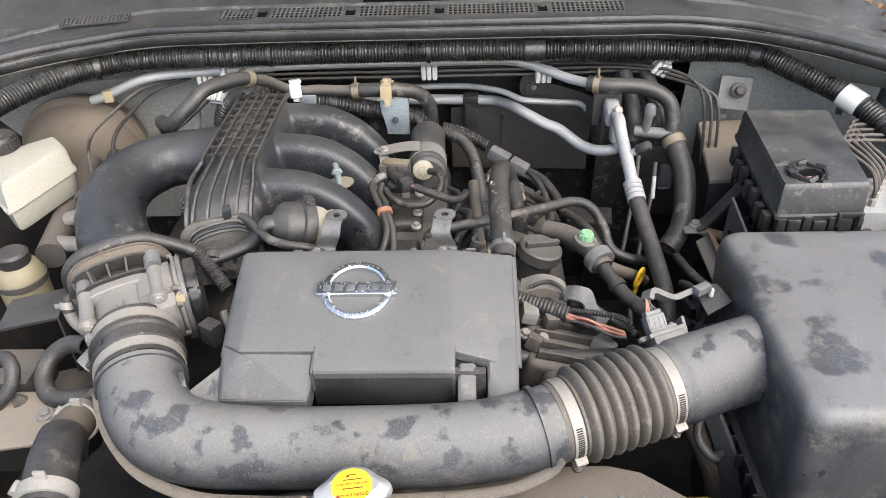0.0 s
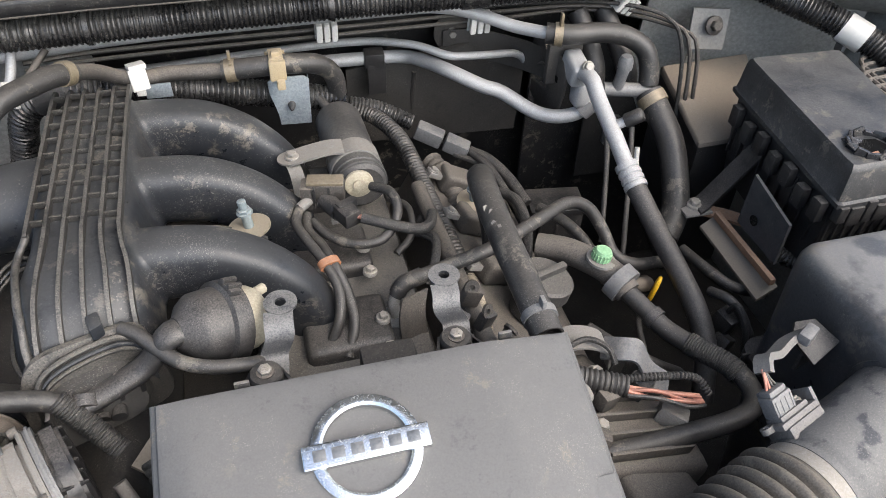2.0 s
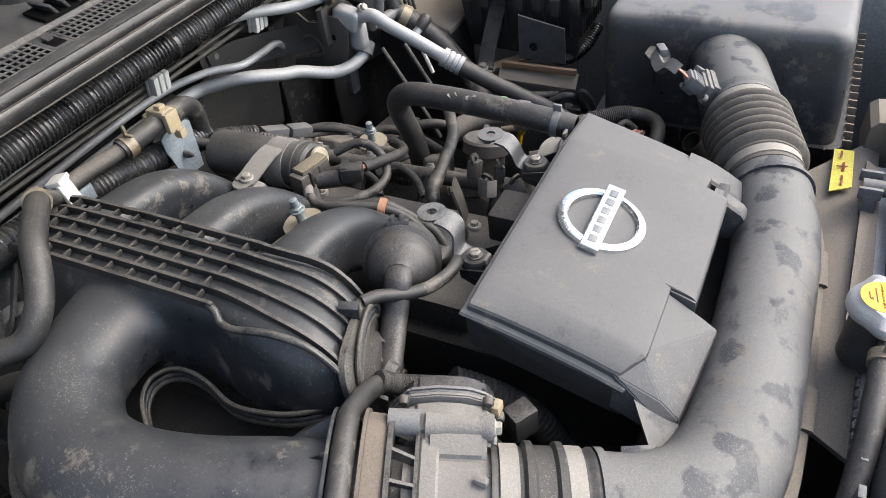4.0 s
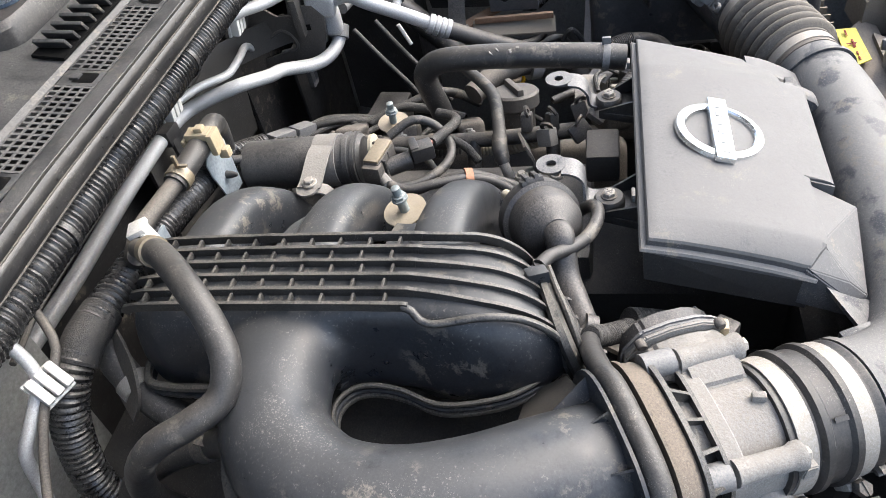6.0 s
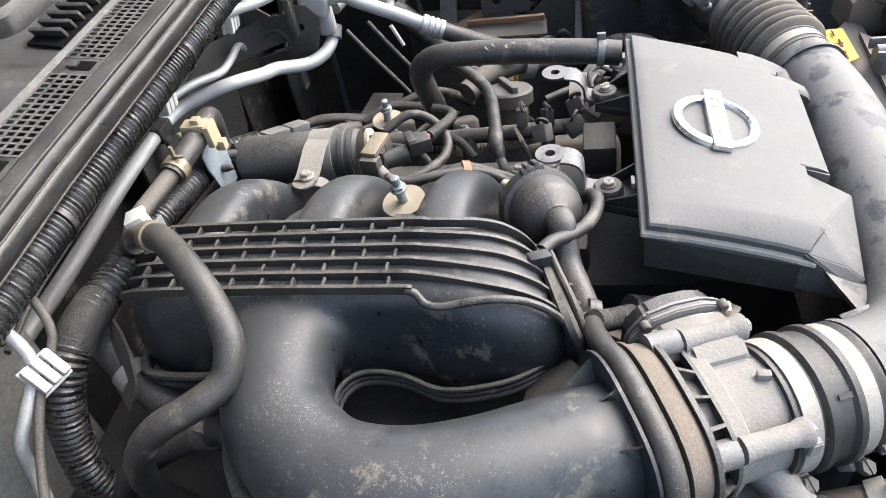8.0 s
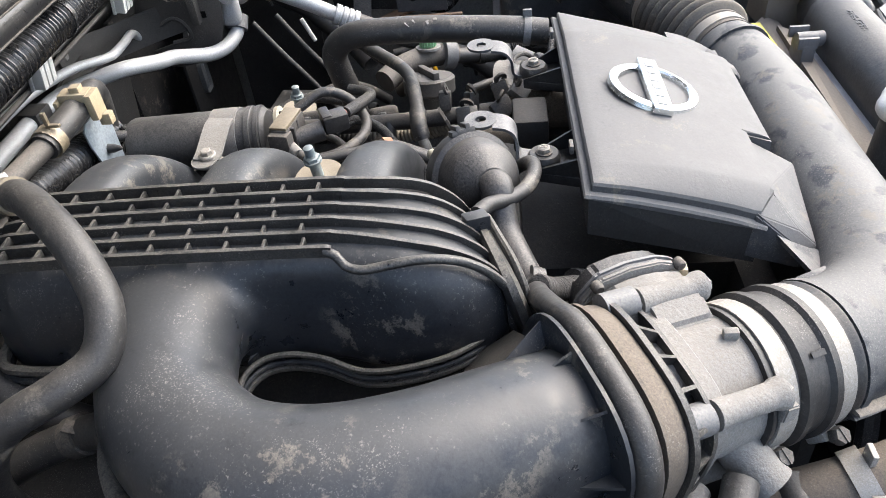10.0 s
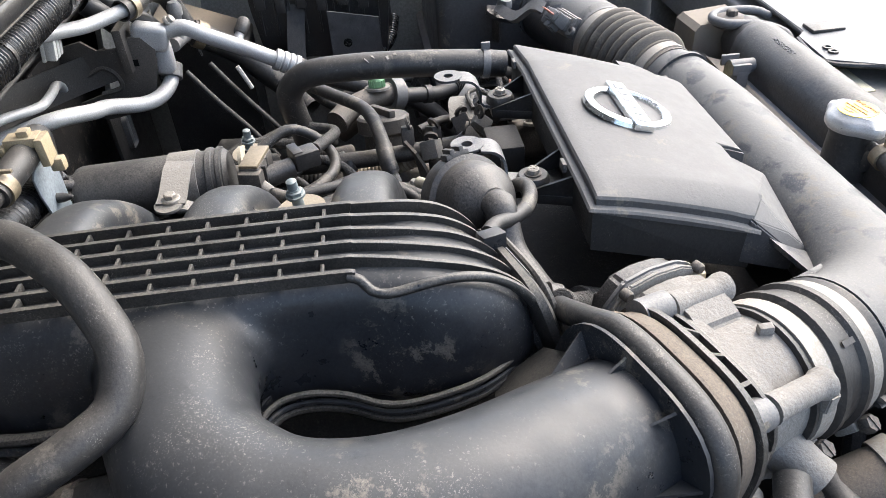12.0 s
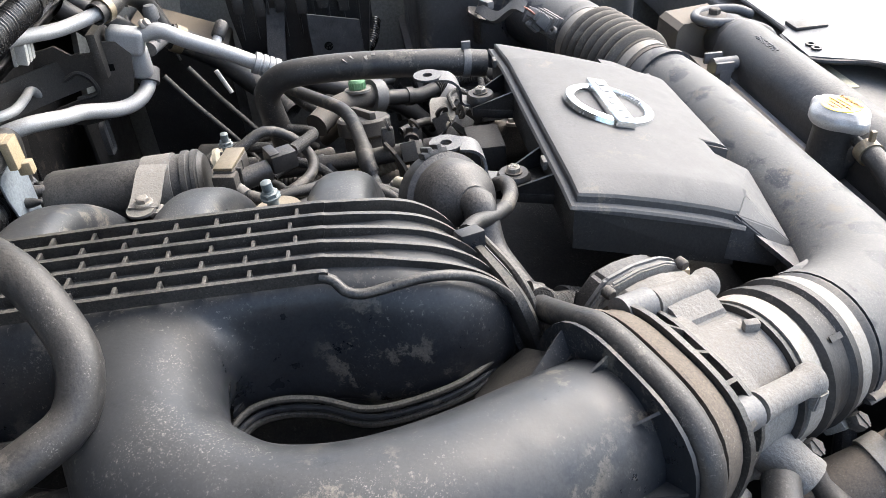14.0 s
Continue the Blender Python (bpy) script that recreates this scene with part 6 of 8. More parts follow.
for k in range(5):
    part("rib", box((0.10, 0.004, 0.012), pose(0.265, 0.005 + 0.022 * k, 0.812 - 0.001 * k, 0, 18, 4), 0.001), DUSTY, hw)
for k, (x, y, z, a, b) in enumerate(((0.212, 0.07, 0.838, 0.022, 0.030), (0.240, 0.060, 0.83, 0.020, 0.016), (0.285, 0.075, 0.818, 0.026, 0.022), (0.31, 0.045, 0.80, 0.022, 0.03), (0.215, 0.02, 0.83, 0.018, 0.02), (0.275, 0.115, 0.815, 0.030, 0.014))):
    part("boss", box((a, b, 0.020), pose(x, y, z, 4 * k, 14, 17 * k), 0.004, 2), (CAST, DUSTY, BLACK)[k % 3], hw)
part("bracket_plate", strap([(0.205, 0.13, 0.835), (0.235, 0.128, 0.845), (0.262, 0.12, 0.838), (0.268, 0.118, 0.812)], 0.030, 0.003, (0.1, 1, 0)), CAST, hw)
for k, (x, y, z, s) in enumerate(((0.145, 0.20, 0.862, 0.02), (0.152, 0.17, 0.855, 0.018), (0.125, 0.175, 0.852, 0.022), (0.165, 0.135, 0.86, 0.02), (0.12, 0.135, 0.862, 0.024), (0.145, 0.115, 0.868, 0.018))):
    jk = thing("harness_clip", (x, y, z - 0.02), "dusty metal and plastic clip on the rail", "clip", group="rail clips")
    part("body", box((s, s * 0.7, 0.022), pose(x, y, z - 0.008, 10 * k, 20, 30 * k), 0.003), (DUSTY, BLACK, CAST)[k % 3], jk)
    part("eye", drilled_disc(None, 0.008, 0.003, 0.003, pose(x, y, z + 0.006, 70, 0, 40 * k)), DUSTY, jk)
rl = thing("fuel_rail", (0.16, 0.25, 0.80), "dusty metal fuel rail along the far bank", "fuel rail")
part("tube", tube([(0.150, 0.13, 0.835), (0.148, 0.25, 0.828), (0.142, 0.42, 0.83)], 0.010, 0.02, 14), DUSTY, rl)
for y in (0.17, 0.27, 0.37):
    part("injector", tube([(0.146, y, 0.828), (0.125, y, 0.80)], 0.009, 0.006, 14), BLACK, rl)
part("black_block", box((0.05, 0.035, 0.035), pose(0.040, 0.108, 0.880), 0.004), DARK, rl)
part("bracket", strap([(0.085, 0.20, 0.872), (0.080, 0.19, 0.852), (0.082, 0.185, 0.82)], 0.03, 0.003, (0.9, 0.3, 0)), DUSTY, rl)

# ---- air conditioning lines ----
acp = thing("ac_pipe", (0.30, 0.60, 0.84), "bare aluminium air conditioning pipe with a black holder", "pipe")
part("pipe", tube([(-0.225, 0.675, 0.873), (-0.13, 0.675, 0.873), (0.0, 0.682, 0.873), (0.125, 0.690, 0.867), (0.185, 0.683, 0.867), (0.212, 0.652, 0.872), (0.236, 0.612, 0.876), (0.276, 0.583, 0.864), (0.302, 0.572, 0.857), (0.340, 0.540, 0.840), (0.368, 0.522, 0.838), (0.395, 0.513, 0.845), (0.412, 0.511, 0.858)], 0.0100, 0.006, 18), ALU, acp)
part("ring", tube([(0.400, 0.512, 0.848), (0.414, 0.511, 0.862)], 0.0145, 0.003, 20), BLACKGREY, acp)
part("holder", join(box((0.030, 0.026, 0.024), pose(0.140, 0.688, 0.867, 0, 0, -4), 0.003), box((0.028, 0.006, 0.05), pose(0.142, 0.678, 0.838), 0.002)), BLACK, acp)
sp = thing("ac_pipe", (0.30, 0.66, 0.85), "thin bare aluminium air conditioning pipe", "pipe")
part("pipe", tube([(-0.22, 0.68, 0.890), (0.08, 0.69, 0.896), (0.183, 0.66, 0.900), (0.235, 0.628, 0.893), (0.258, 0.624, 0.891), (0.30, 0.632, 0.884), (0.349, 0.643, 0.874), (0.372, 0.64, 0.85)], 0.0058, 0.006, 12), ALU, sp)
blk = thing("ac_block", (0.388, 0.520, 0.89), "cast aluminium air conditioning joint block with a bolt", "joint block")
part("block", join(box((0.026, 0.046, 0.034), pose(0.386, 0.520, 0.914, 12, 0, 0), 0.008, 3), box((0.026, 0.028, 0.045), pose(0.398, 0.515, 0.880), 0.010, 3)), ALU, blk)
part("bolt", hex_bolt((0.390, 0.492, 0.930), (0.390, 0.42, 0.98), 0.0065, 0.007, 1.3), STEEL, blk)
part("back_plate", box((0.05, 0.012, 0.06), pose(0.382, 0.553, 0.905), 0.003), DUSTY, blk)
ach = thing("ac_hose", (0.41, 0.3, 0.70), "aluminium tube crimped to a printed black hose", "hose")
part("tube", tube([(0.388, 0.500, 0.918), (0.390, 0.475, 0.920), (0.391, 0.450, 0.906), (0.396, 0.40, 0.880), (0.400, 0.362, 0.858)], 0.0105, 0.006, 18), ALU, ach)
part("crimp", tube([(0.399, 0.366, 0.861), (0.403, 0.336, 0.845)], lambda s, u: 0.0150 - (0.0018 if 0.22 < u < 0.30 or 0.48 < u < 0.56 or 0.74 < u < 0.82 else 0), 0.0012, 24), ALU, ach)
part("hose", tube([(0.402, 0.340, 0.847), (0.412, 0.29, 0.819), (0.420, 0.245, 0.797), (0.426, 0.19, 0.772), (0.424, 0.15, 0.745), (0.41, 0.11, 0.70)], 0.0130, 0.006, 18), HOSE_PRINT, ach)
part("switch_stub", tube([(0.396, 0.415, 0.885), (0.412, 0.408, 0.897)], 0.0065, 0.004, 14), ALU, ach)
part("switch_cap", lathe([(0.0085, 0), (0.0095, 0.002), (0.0095, 0.020), (0.007, 0.024), (0, 0.024)], axis((0.411, 0.4085, 0.8965), (0.44, 0.395, 0.919)), 14), BLACK, ach, "black ribbed port cap")
for k in range(9):
    part("print", box((0.0030, 0.0035, 0.0005), pose(0.4145 + 0.0006 * k, 0.275 - 0.006 * k, 0.825 - 0.0029 * k, 26)), CAST, ach)
exb = thing("expansion_bracket", (0.32, 0.62, 0.84), "dusty folded steel bracket on the firewall", "bracket")
part("plate", strap([(0.25, 0.70, 0.87), (0.30, 0.69, 0.872), (0.345, 0.665, 0.868), (0.37, 0.62, 0.875), (0.378, 0.575, 0.885)], 0.045, 0.004, (0, 0.2, 1)), SHIELD, exb)
EXO = [(0.515, 0.900), (0.530, 0.918), (0.552, 0.920), (0.566, 0.905), (0.590, 0.905), (0.606, 0.920), (0.632, 0.915), (0.645, 0.885), (0.632, 0.862), (0.612, 0.872), (0.590, 0.882), (0.575, 0.872), (0.572, 0.852), (0.600, 0.845), (0.632, 0.836), (0.636, 0.815), (0.600, 0.808), (0.555, 0.815), (0.530, 0.840), (0.520, 0.870)]
part("arched_plate", prism(EXO, 0.0, 0.004, Matrix(((0, 0, 1, 0.372), (1, 0, 0, 0), (0, 1, 0, 0), (0, 0, 0, 1))), 0.001), DUSTY, exb, "arched dusty steel plate")
# Not cut through: a black square paints the hole's shade.
part("square_hole", box((0.001, 0.009, 0.009), pose(0.3715, 0.545, 0.885)), HOLE, exb)
part("arched_lip", tube([(0.374, y, z) for y, z in EXO[9:14]], 0.004, 0.006, 8), DUSTY, exb)
part("round_plate", lathe([(0.028, 0), (0.028, 0.004), (0, 0.004)], axis((0.265, 0.71, 0.885), (0.26, 0.6, 0.90)), 28), DUSTY, exb)
part("bolt", hex_bolt((0.265, 0.704, 0.885), (0.26, 0.6, 0.90), 0.006, 0.007, 1.5), STEEL, exb)

# heater hoses behind
h1 = hose("heater_hose", [(0.342, 0.533, 0.963), (0.372, 0.522, 0.963), (0.42, 0.524, 0.960), (0.455, 0.522, 0.952), (0.480, 0.512, 0.936), (0.488, 0.503, 0.912), (0.488, 0.495, 0.89)], 0.0135, RUBBER, "brown-dusted heater hose with a spring clip")
part("spring_clip", join(band((0.352, 0.528, 0.963), (0.362, 0.524, 0.963), 0.0142), box((0.004, 0.006, 0.018), pose(0.357, 0.522, 0.985), 0.001)), TAN_METAL, h1)
h2 = hose("heater_hose", [(0.488, 0.490, 0.880), (0.495, 0.465, 0.862), (0.502, 0.430, 0.835), (0.500, 0.395, 0.80), (0.488, 0.36, 0.77), (0.465, 0.335, 0.75)], 0.0185, RUBBER, "thick brown-dusted heater hose going down")
part("spring_clip", band((0.489, 0.486, 0.877), (0.493, 0.474, 0.869), 0.0192), TAN_METAL, h2)
hose("heater_hose", [(0.415, 0.60, 0.955), (0.425, 0.575, 0.925), (0.432, 0.55, 0.89), (0.43, 0.54, 0.85)], 0.0145, RUBBER, "short brown-dusted heater hose behind the joint block")
hose("heater_hose", [(0.455, 0.60, 0.955), (0.465, 0.57, 0.925), (0.474, 0.54, 0.895), (0.478, 0.53, 0.86)], 0.0145, RUBBER, "short brown-dusted heater hose behind the joint block")
tv = thing("heater_tap", (0.455, 0.50, 0.87), "dusty plastic heater tap with a nipple", "heater tap")
part("body", join(tube([(0.425, 0.505, 0.885), (0.49, 0.492, 0.882)], 0.010, 0.006, 14), tube([(0.443, 0.50, 0.885), (0.446, 0.495, 0.925)], 0.008, 0.006, 14), lathe([(0.010, 0), (0.010, 0.012), (0.007, 0.018), (0, 0.019)], pose(0.446, 0.495, 0.92), 14)), BLACKGREY, tv)

# ---- loose bits deep by the firewall ----
wt = thing("white_cable_tail", (0.44, 0.40, 0.80), "white plastic cable tail hanging down", "cable tie")
part("tail", tube([(0.452, 0.43, 0.835), (0.450, 0.415, 0.800)], 0.0035, 0.006, 8), WHITE, wt)
db = thing("void_plate", (0.53, 0.64, 0.62), "dark plate standing in for a black void, with a pale window", "plate")
# Dark plate stands in for the shaded void round the pale window.
part("body", box((0.10, 0.006, 0.16), pose(0.53, 0.647, 0.70), 0.002), DARK, db)
# Dark filler, added to close a gap onto the bright ground.
part("gap_filler", box((0.46, 0.008, 0.62), pose(0.63, 0.705, 0.56), 0.002), FIREWALL, db)
part("pale_window", box((0.028, 0.004, 0.055), pose(0.533, 0.642, 0.713, 0, 0, 0), 0.008, 3), BLACKGREY, db)

# ---- coils, wires and sleeves over the far bank ----
for k, y in enumerate((0.455, 0.375, 0.285)):
    ic = thing("coil_pack", (0.205, y, 0.775), "dust-brown ignition coil with a black plug on the valve cover", "ignition coil", group="coil packs")
    cm = pose(0.205, y, 0.800, 0, 28, 8 * k)
    part("body", box((0.052, 0.036, 0.030), cm, 0.007, 3), DUSTY, ic)
    part("ear", join(box((0.030, 0.016, 0.008), cm @ pose(-0.030, 0.004, 0.0), 0.002), hex_bolt(cm @ Vector((-0.038, 0.004, 0.004)), cm @ Vector((-0.038, 0.004, 0.1)), 0.005, 0.005, 1.4)), CAST, ic)
    part("plug", box((0.024, 0.022, 0.020), cm @ pose(0.034, 0, 0.004), 0.003), BLACK, ic)
    part("wire", tube([cm @ Vector((0.045, 0, 0.004)), cm @ Vector((0.060, 0.02, 0.012)), cm @ Vector((0.050, 0.05, 0.010)), cm @ Vector((0.02, 0.075, 0.0))], 0.0042, 0.005, 8), BRAID, ic)
for k, pts in enumerate(([(0.120, 0.33, 0.835), (0.135, 0.31, 0.842), (0.128, 0.28, 0.835), (0.112, 0.26, 0.82)], [(0.10, 0.40, 0.835), (0.118, 0.37, 0.84), (0.112, 0.33, 0.832), (0.09, 0.31, 0.825)], [(0.25, 0.44, 0.79), (0.27, 0.40, 0.80), (0.268, 0.35, 0.795), (0.25, 0.30, 0.79)], [(0.305, 0.40, 0.78), (0.325, 0.36, 0.785), (0.345, 0.33, 0.77), (0.36, 0.30, 0.74)], [(0.28, 0.18, 0.79), (0.30, 0.15, 0.79), (0.34, 0.13, 0.77), (0.38, 0.13, 0.74)], [(0.33, 0.25, 0.79), (0.36, 0.24, 0.78), (0.40, 0.26, 0.75), (0.42, 0.29, 0.72)])):
    hose("loose_wire", pts, (0.0055, 0.0045, 0.007, 0.0075, 0.006, 0.0095)[k], (BRAID, RUBBER, BRAID, RUBBER, RUBBER, TAN_RUBBER_DARK)[k], "dark taped wire among the far bank clutter", "wire", group="loose wires")
fs = thing("foil_sleeve", (0.17, 0.46, 0.80), "wrinkled tan cloth sleeve beside the harness", "sleeve")
part("sleeve", tube([(0.180, 0.50, 0.805), (0.190, 0.47, 0.805), (0.196, 0.44, 0.795), (0.200, 0.41, 0.785)], lambda s, u: 0.014 + 0.0025 * math.sin(s * 420) * math.sin(s * 173 + 1), 0.003, 12), DUSTY, fs)
ex = thing("heat_shield", (0.27, 0.70, 0.70), "dusty pressed steel heat shield on the firewall", "heat shield")
part("sheet", loft([[(0.10, 0.718, 0.70), (0.38, 0.70, 0.70), (0.38, 0.68, 0.855), (0.31, 0.69, 0.88), (0.10, 0.708, 0.84)], [(0.10, 0.723, 0.70), (0.38, 0.705, 0.70), (0.38, 0.685, 0.855), (0.31, 0.695, 0.88), (0.10, 0.713, 0.84)]]), SHIELD, ex)
for x in (0.20, 0.25, 0.30):
    part("bead", tube([(x, 0.712, 0.72), (x + 0.005, 0.70, 0.83)], 0.004, 0.02, 8), DUSTY, ex)
for k, (a, b) in enumerate((((0.438, 0.50, 0.84), (0.415, 0.42, 0.745)), ((0.462, 0.47, 0.84), (0.435, 0.39, 0.745)))):
    hose("steel_line", [a, tuple((Vector(a) + Vector(b)) / 2 + Vector((0.004, 0.004, 0))), b, (b[0] - 0.01, b[1] - 0.03, b[2] - 0.04)], 0.0038, CAP, "thin dark steel line behind the engine", "steel line")
db2 = thing("junction_box", (0.345, 0.44, 0.70), "dusty black junction box behind the far bank", "box")
part("body", box((0.075, 0.05, 0.06), pose(0.350, 0.445, 0.712, 0, 0, -8), 0.006), BLACK, db2)
part("lid", box((0.080, 0.054, 0.010), pose(0.350, 0.445, 0.746, 0, 0, -8), 0.003), BLACK, db2)
for k in range(3):
    part("rib", box((0.004, 0.056, 0.05), pose(0.325 + 0.025 * k, 0.445, 0.712, 0, 0, -8), 0.001), BLACK, db2)

# ---- east side: fuse box, computer box, brake block ----
fbox = thing("fuse_box", (0.63, 0.30, 0.78), "black plastic fuse box with a torn corner", "fuse box")


def quad_ring(c, z_drop, grow):
    cx, cy = sum(p[0] for p in c) / 4, sum(p[1] for p in c) / 4
    return [(cx + (p[0] - cx) * grow, cy + (p[1] - cy) * grow, p[2] - z_drop) for p in c]


def soft_quad(c, z_drop, grow, cut=0.06):
    q = [Vector(p) for p in quad_ring(c, z_drop, grow)]
    out = []
    for i in range(4):
        a, p, b = q[i - 1], q[i], q[(i + 1) % 4]
        out += [p.lerp(a, cut), p.lerp(a, cut * 0.3) * 0.5 + p.lerp(b, cut * 0.3) * 0.5, p.lerp(b, cut)]
    return out


LID = [(0.574, 0.422, 0.962), (0.706, 0.416, 0.962), (0.676, 0.190, 0.958), (0.560, 0.190, 0.956)]
part("lid", loft([soft_quad(LID, 0.052, 1.06), soft_quad(LID, 0.046, 1.06), soft_quad(LID, 0.044, 1.03), soft_quad(LID, 0.008, 1.0), soft_quad(LID, 0.003, 0.985), soft_quad(LID, 0.0, 0.96)]), COWL, fbox)
part("body", loft([soft_quad(LID, 0.17, 0.86), soft_quad(LID, 0.09, 0.95), soft_quad(LID, 0.052, 0.97)]), BLACK, fbox)
for k in range(7):
    part("latch", box((0.012 + 0.006 * (k % 2), 0.012, 0.022 + 0.004 * (k % 3)), pose(0.566 + k * 0.0175, 0.186, 0.896 - 0.004 * (k % 2)), 0.002), BLACK, fbox)
    part("latch", box((0.012, 0.016, 0.028), pose(0.553 + 0.0025 * k, 0.205 + k * 0.032, 0.890 - 0.006 * (k % 2)), 0.002), BLACK, fbox)
for k in range(9):
    part("rib", box((0.003, 0.006, 0.06), pose(0.570 + k * 0.013, 0.198, 0.862), 0.0008), BLACK, fbox)
    part("rib", box((0.006, 0.003, 0.06), pose(0.565 + 0.001 * k, 0.215 + k * 0.023, 0.862), 0.0008), BLACK, fbox)
part("clip_frame", join(box((0.032, 0.005, 0.006), pose(0.655, 0.180, 0.915), 0.001), box((0.004, 0.006, 0.022), pose(0.641, 0.180, 0.906), 0.001), box((0.004, 0.006, 0.022), pose(0.669, 0.180, 0.906), 0.001)), BLACK, fbox)
part("corner_boss", lathe([(0.023, -0.014), (0.023, 0.002), (0.019, 0.005), (0, 0.005)], axis((0.584, 0.222, 0.944), (0.566, 0.19, 0.99)), 24), GLASSY, fbox, "shiny torn corner plastic")
hole = part("tear", prism([(0.586, 0.212), (0.592, 0.226), (0.602, 0.232), (0.616, 0.230), (0.622, 0.216), (0.618, 0.203), (0.606, 0.196), (0.592, 0.200)], 0.945, 0.9585), HOLE, fbox)
part("fuse_stub", box((0.016, 0.006, 0.012), pose(0.594, 0.207, 0.954, 30, 0, 10), 0.001), ORANGE, hole, "orange part inside the tear")
rng = random.Random(4)
for k in range(12):
    a = 2 * math.pi * k / 12
    c = Vector((0.602 + 0.024 * math.cos(a), 0.220 + 0.022 * math.sin(a), 0.9565 + 0.003 * rng.random()))
    part("torn_edge", box((0.014, 0.004, 0.007 + 0.008 * rng.random()), Matrix.Translation(c) @ pose(0, 0, 0, 40 * rng.random() - 20, 40 * rng.random() - 20, math.degrees(a) + 90 + 30 * rng.random()), 0.0008), GLASSY, hole)
fa = thing("fuse_box_stay", (0.51, 0.352, 0.77), "black steel stay bolted below the fuse box", "stay")
part("arm", strap([(0.508, 0.345, 0.787), (0.522, 0.350, 0.790), (0.540, 0.350, 0.815), (0.565, 0.345, 0.86), (0.58, 0.34, 0.89)], 0.028, 0.004, (0, 1, 0)), BLACK, fa)
part("foot", box((0.04, 0.035, 0.005), pose(0.508, 0.350, 0.783), 0.002), CAST, fa)
part("bolt", hex_bolt((0.508, 0.350, 0.788), (0.505, 0.35, 0.95), 0.007, 0.008, 1.4), STEEL, fa)
rs = thing("rusty_stay", (0.56, 0.30, 0.76), "rusty flat steel stay below the fuse box", "stay")
part("strap", strap([(0.520, 0.348, 0.778), (0.55, 0.32, 0.782), (0.585, 0.27, 0.785), (0.60, 0.23, 0.775)], 0.022, 0.004, (0.7, 0.7, 0)), RUST, rs)
cb = thing("control_unit_box", (0.56, 0.42, 0.62), "black box with a flat top brown with dust", "control box")
TOP = [(0.545, 0.425, 0.832), (0.64, 0.425, 0.835), (0.70, 0.575, 0.872), (0.556, 0.578, 0.866)]
part("body", loft([quad_ring(TOP, 0.25, 0.97), quad_ring(TOP, 0.008, 0.97)]), BLACK, cb)
part("lid", loft([soft_quad(TOP, 0.010, 1.0, 0.04), soft_quad(TOP, 0.003, 1.0, 0.04), soft_quad(TOP, 0.0, 0.96, 0.04)]), BOXTOP, cb, "dust-brown flat lid")
part("tab", box((0.014, 0.003, 0.010), pose(0.60, 0.575, 0.876), 0.001), CAST, cb)
wr = thing("wiring_loom", (0.585, 0.22, 0.70), "dusty wires and loom below the fuse box", "wiring loom")
part("conduit", tube([(0.55, 0.24, 0.80), (0.57, 0.22, 0.79), (0.60, 0.20, 0.80), (0.64, 0.19, 0.82)], ribbed(0.010, 0.005, 0.0016), 0.0013, 12), LOOM, wr)
part("conduit", tube([(0.47, 0.30, 0.76), (0.48, 0.25, 0.765), (0.50, 0.22, 0.76), (0.54, 0.21, 0.75)], 0.007, 0.006, 10), RUBBER, wr)
part("conduit", tube([(0.455, 0.21, 0.775), (0.462, 0.185, 0.785), (0.475, 0.17, 0.77), (0.49, 0.16, 0.74)], 0.006, 0.006, 10), RUBBER, wr)
abs_ = thing("brake_unit", (0.73, 0.29, 0.80), "bare aluminium brake control block with steel lines", "brake unit")
part("block", span_box((0.700, 0.230, 0.80), (0.78, 0.33, 0.885), 0.003), ALU, abs_)
part("bolt", hex_bolt((0.715, 0.229, 0.85), (0.715, 0.1, 0.85), 0.007, 0.004, 1.3), DUSTY, abs_)
for k in range(5):
    y = 0.25 + 0.018 * k
    part("line", tube([(0.722 + 0.012 * k, y, 0.885), (0.722 + 0.012 * k, y + 0.004, 0.915), (0.720 + 0.008 * k, y + 0.03, 0.930), (0.70 + 0.012 * k, y + 0.09, 0.938), (0.745 + 0.012 * k, y + 0.11, 0.934), (0.83, y + 0.12, 0.925)], 0.0032, 0.006, 8), DUSTY, abs_)
    part("nut", lathe([(0.006, 0), (0.006, 0.012), (0.004, 0.014)], pose(0.722 + 0.012 * k, y, 0.884), 6), STEEL, abs_)
sm = thing("strut_bracket", (0.61, 0.51, 0.93), "grey steel bracket with a bolt on the inner panel", "bracket")
part("plate", loft([[(0.580, 0.560, 0.90), (0.630, 0.546, 0.90), (0.635, 0.560, 0.955), (0.585, 0.575, 0.955)], [(0.580, 0.565, 0.90), (0.630, 0.551, 0.90), (0.635, 0.565, 0.955), (0.585, 0.58, 0.955)]]), PAINT_DARK, sm)
part("bolt", hex_bolt((0.612, 0.555, 0.935), (0.61, 0.4, 0.99), 0.008, 0.010, 1.7), DUSTY, sm)
bm = bmesh.new()
for k in range(46):
    c = Vector((rng.uniform(0.80, 0.95), rng.uniform(0.49, 0.62), 1.052 + 0.03 * rng.random()))
    m = Matrix.Translation(c) @ pose(0, 0, 0, rng.uniform(-50, 50), rng.uniform(-50, 50), rng.uniform(0, 360))
    s = rng.uniform(0.008, 0.018)
    vs = [bm.verts.new(m @ Vector(p)) for p in ((-s, 0, 0), (-s * 0.3, s * 0.5, 0.002), (s * 0.5, s * 0.4, 0.001), (s, 0, -0.002), (s * 0.4, -s * 0.4, 0.001), (-s * 0.4, -s * 0.45, 0.003))]
    bm.faces.new(vs)
bmesh.ops.solidify(bm, geom=bm.faces[:], thickness=0.0006)
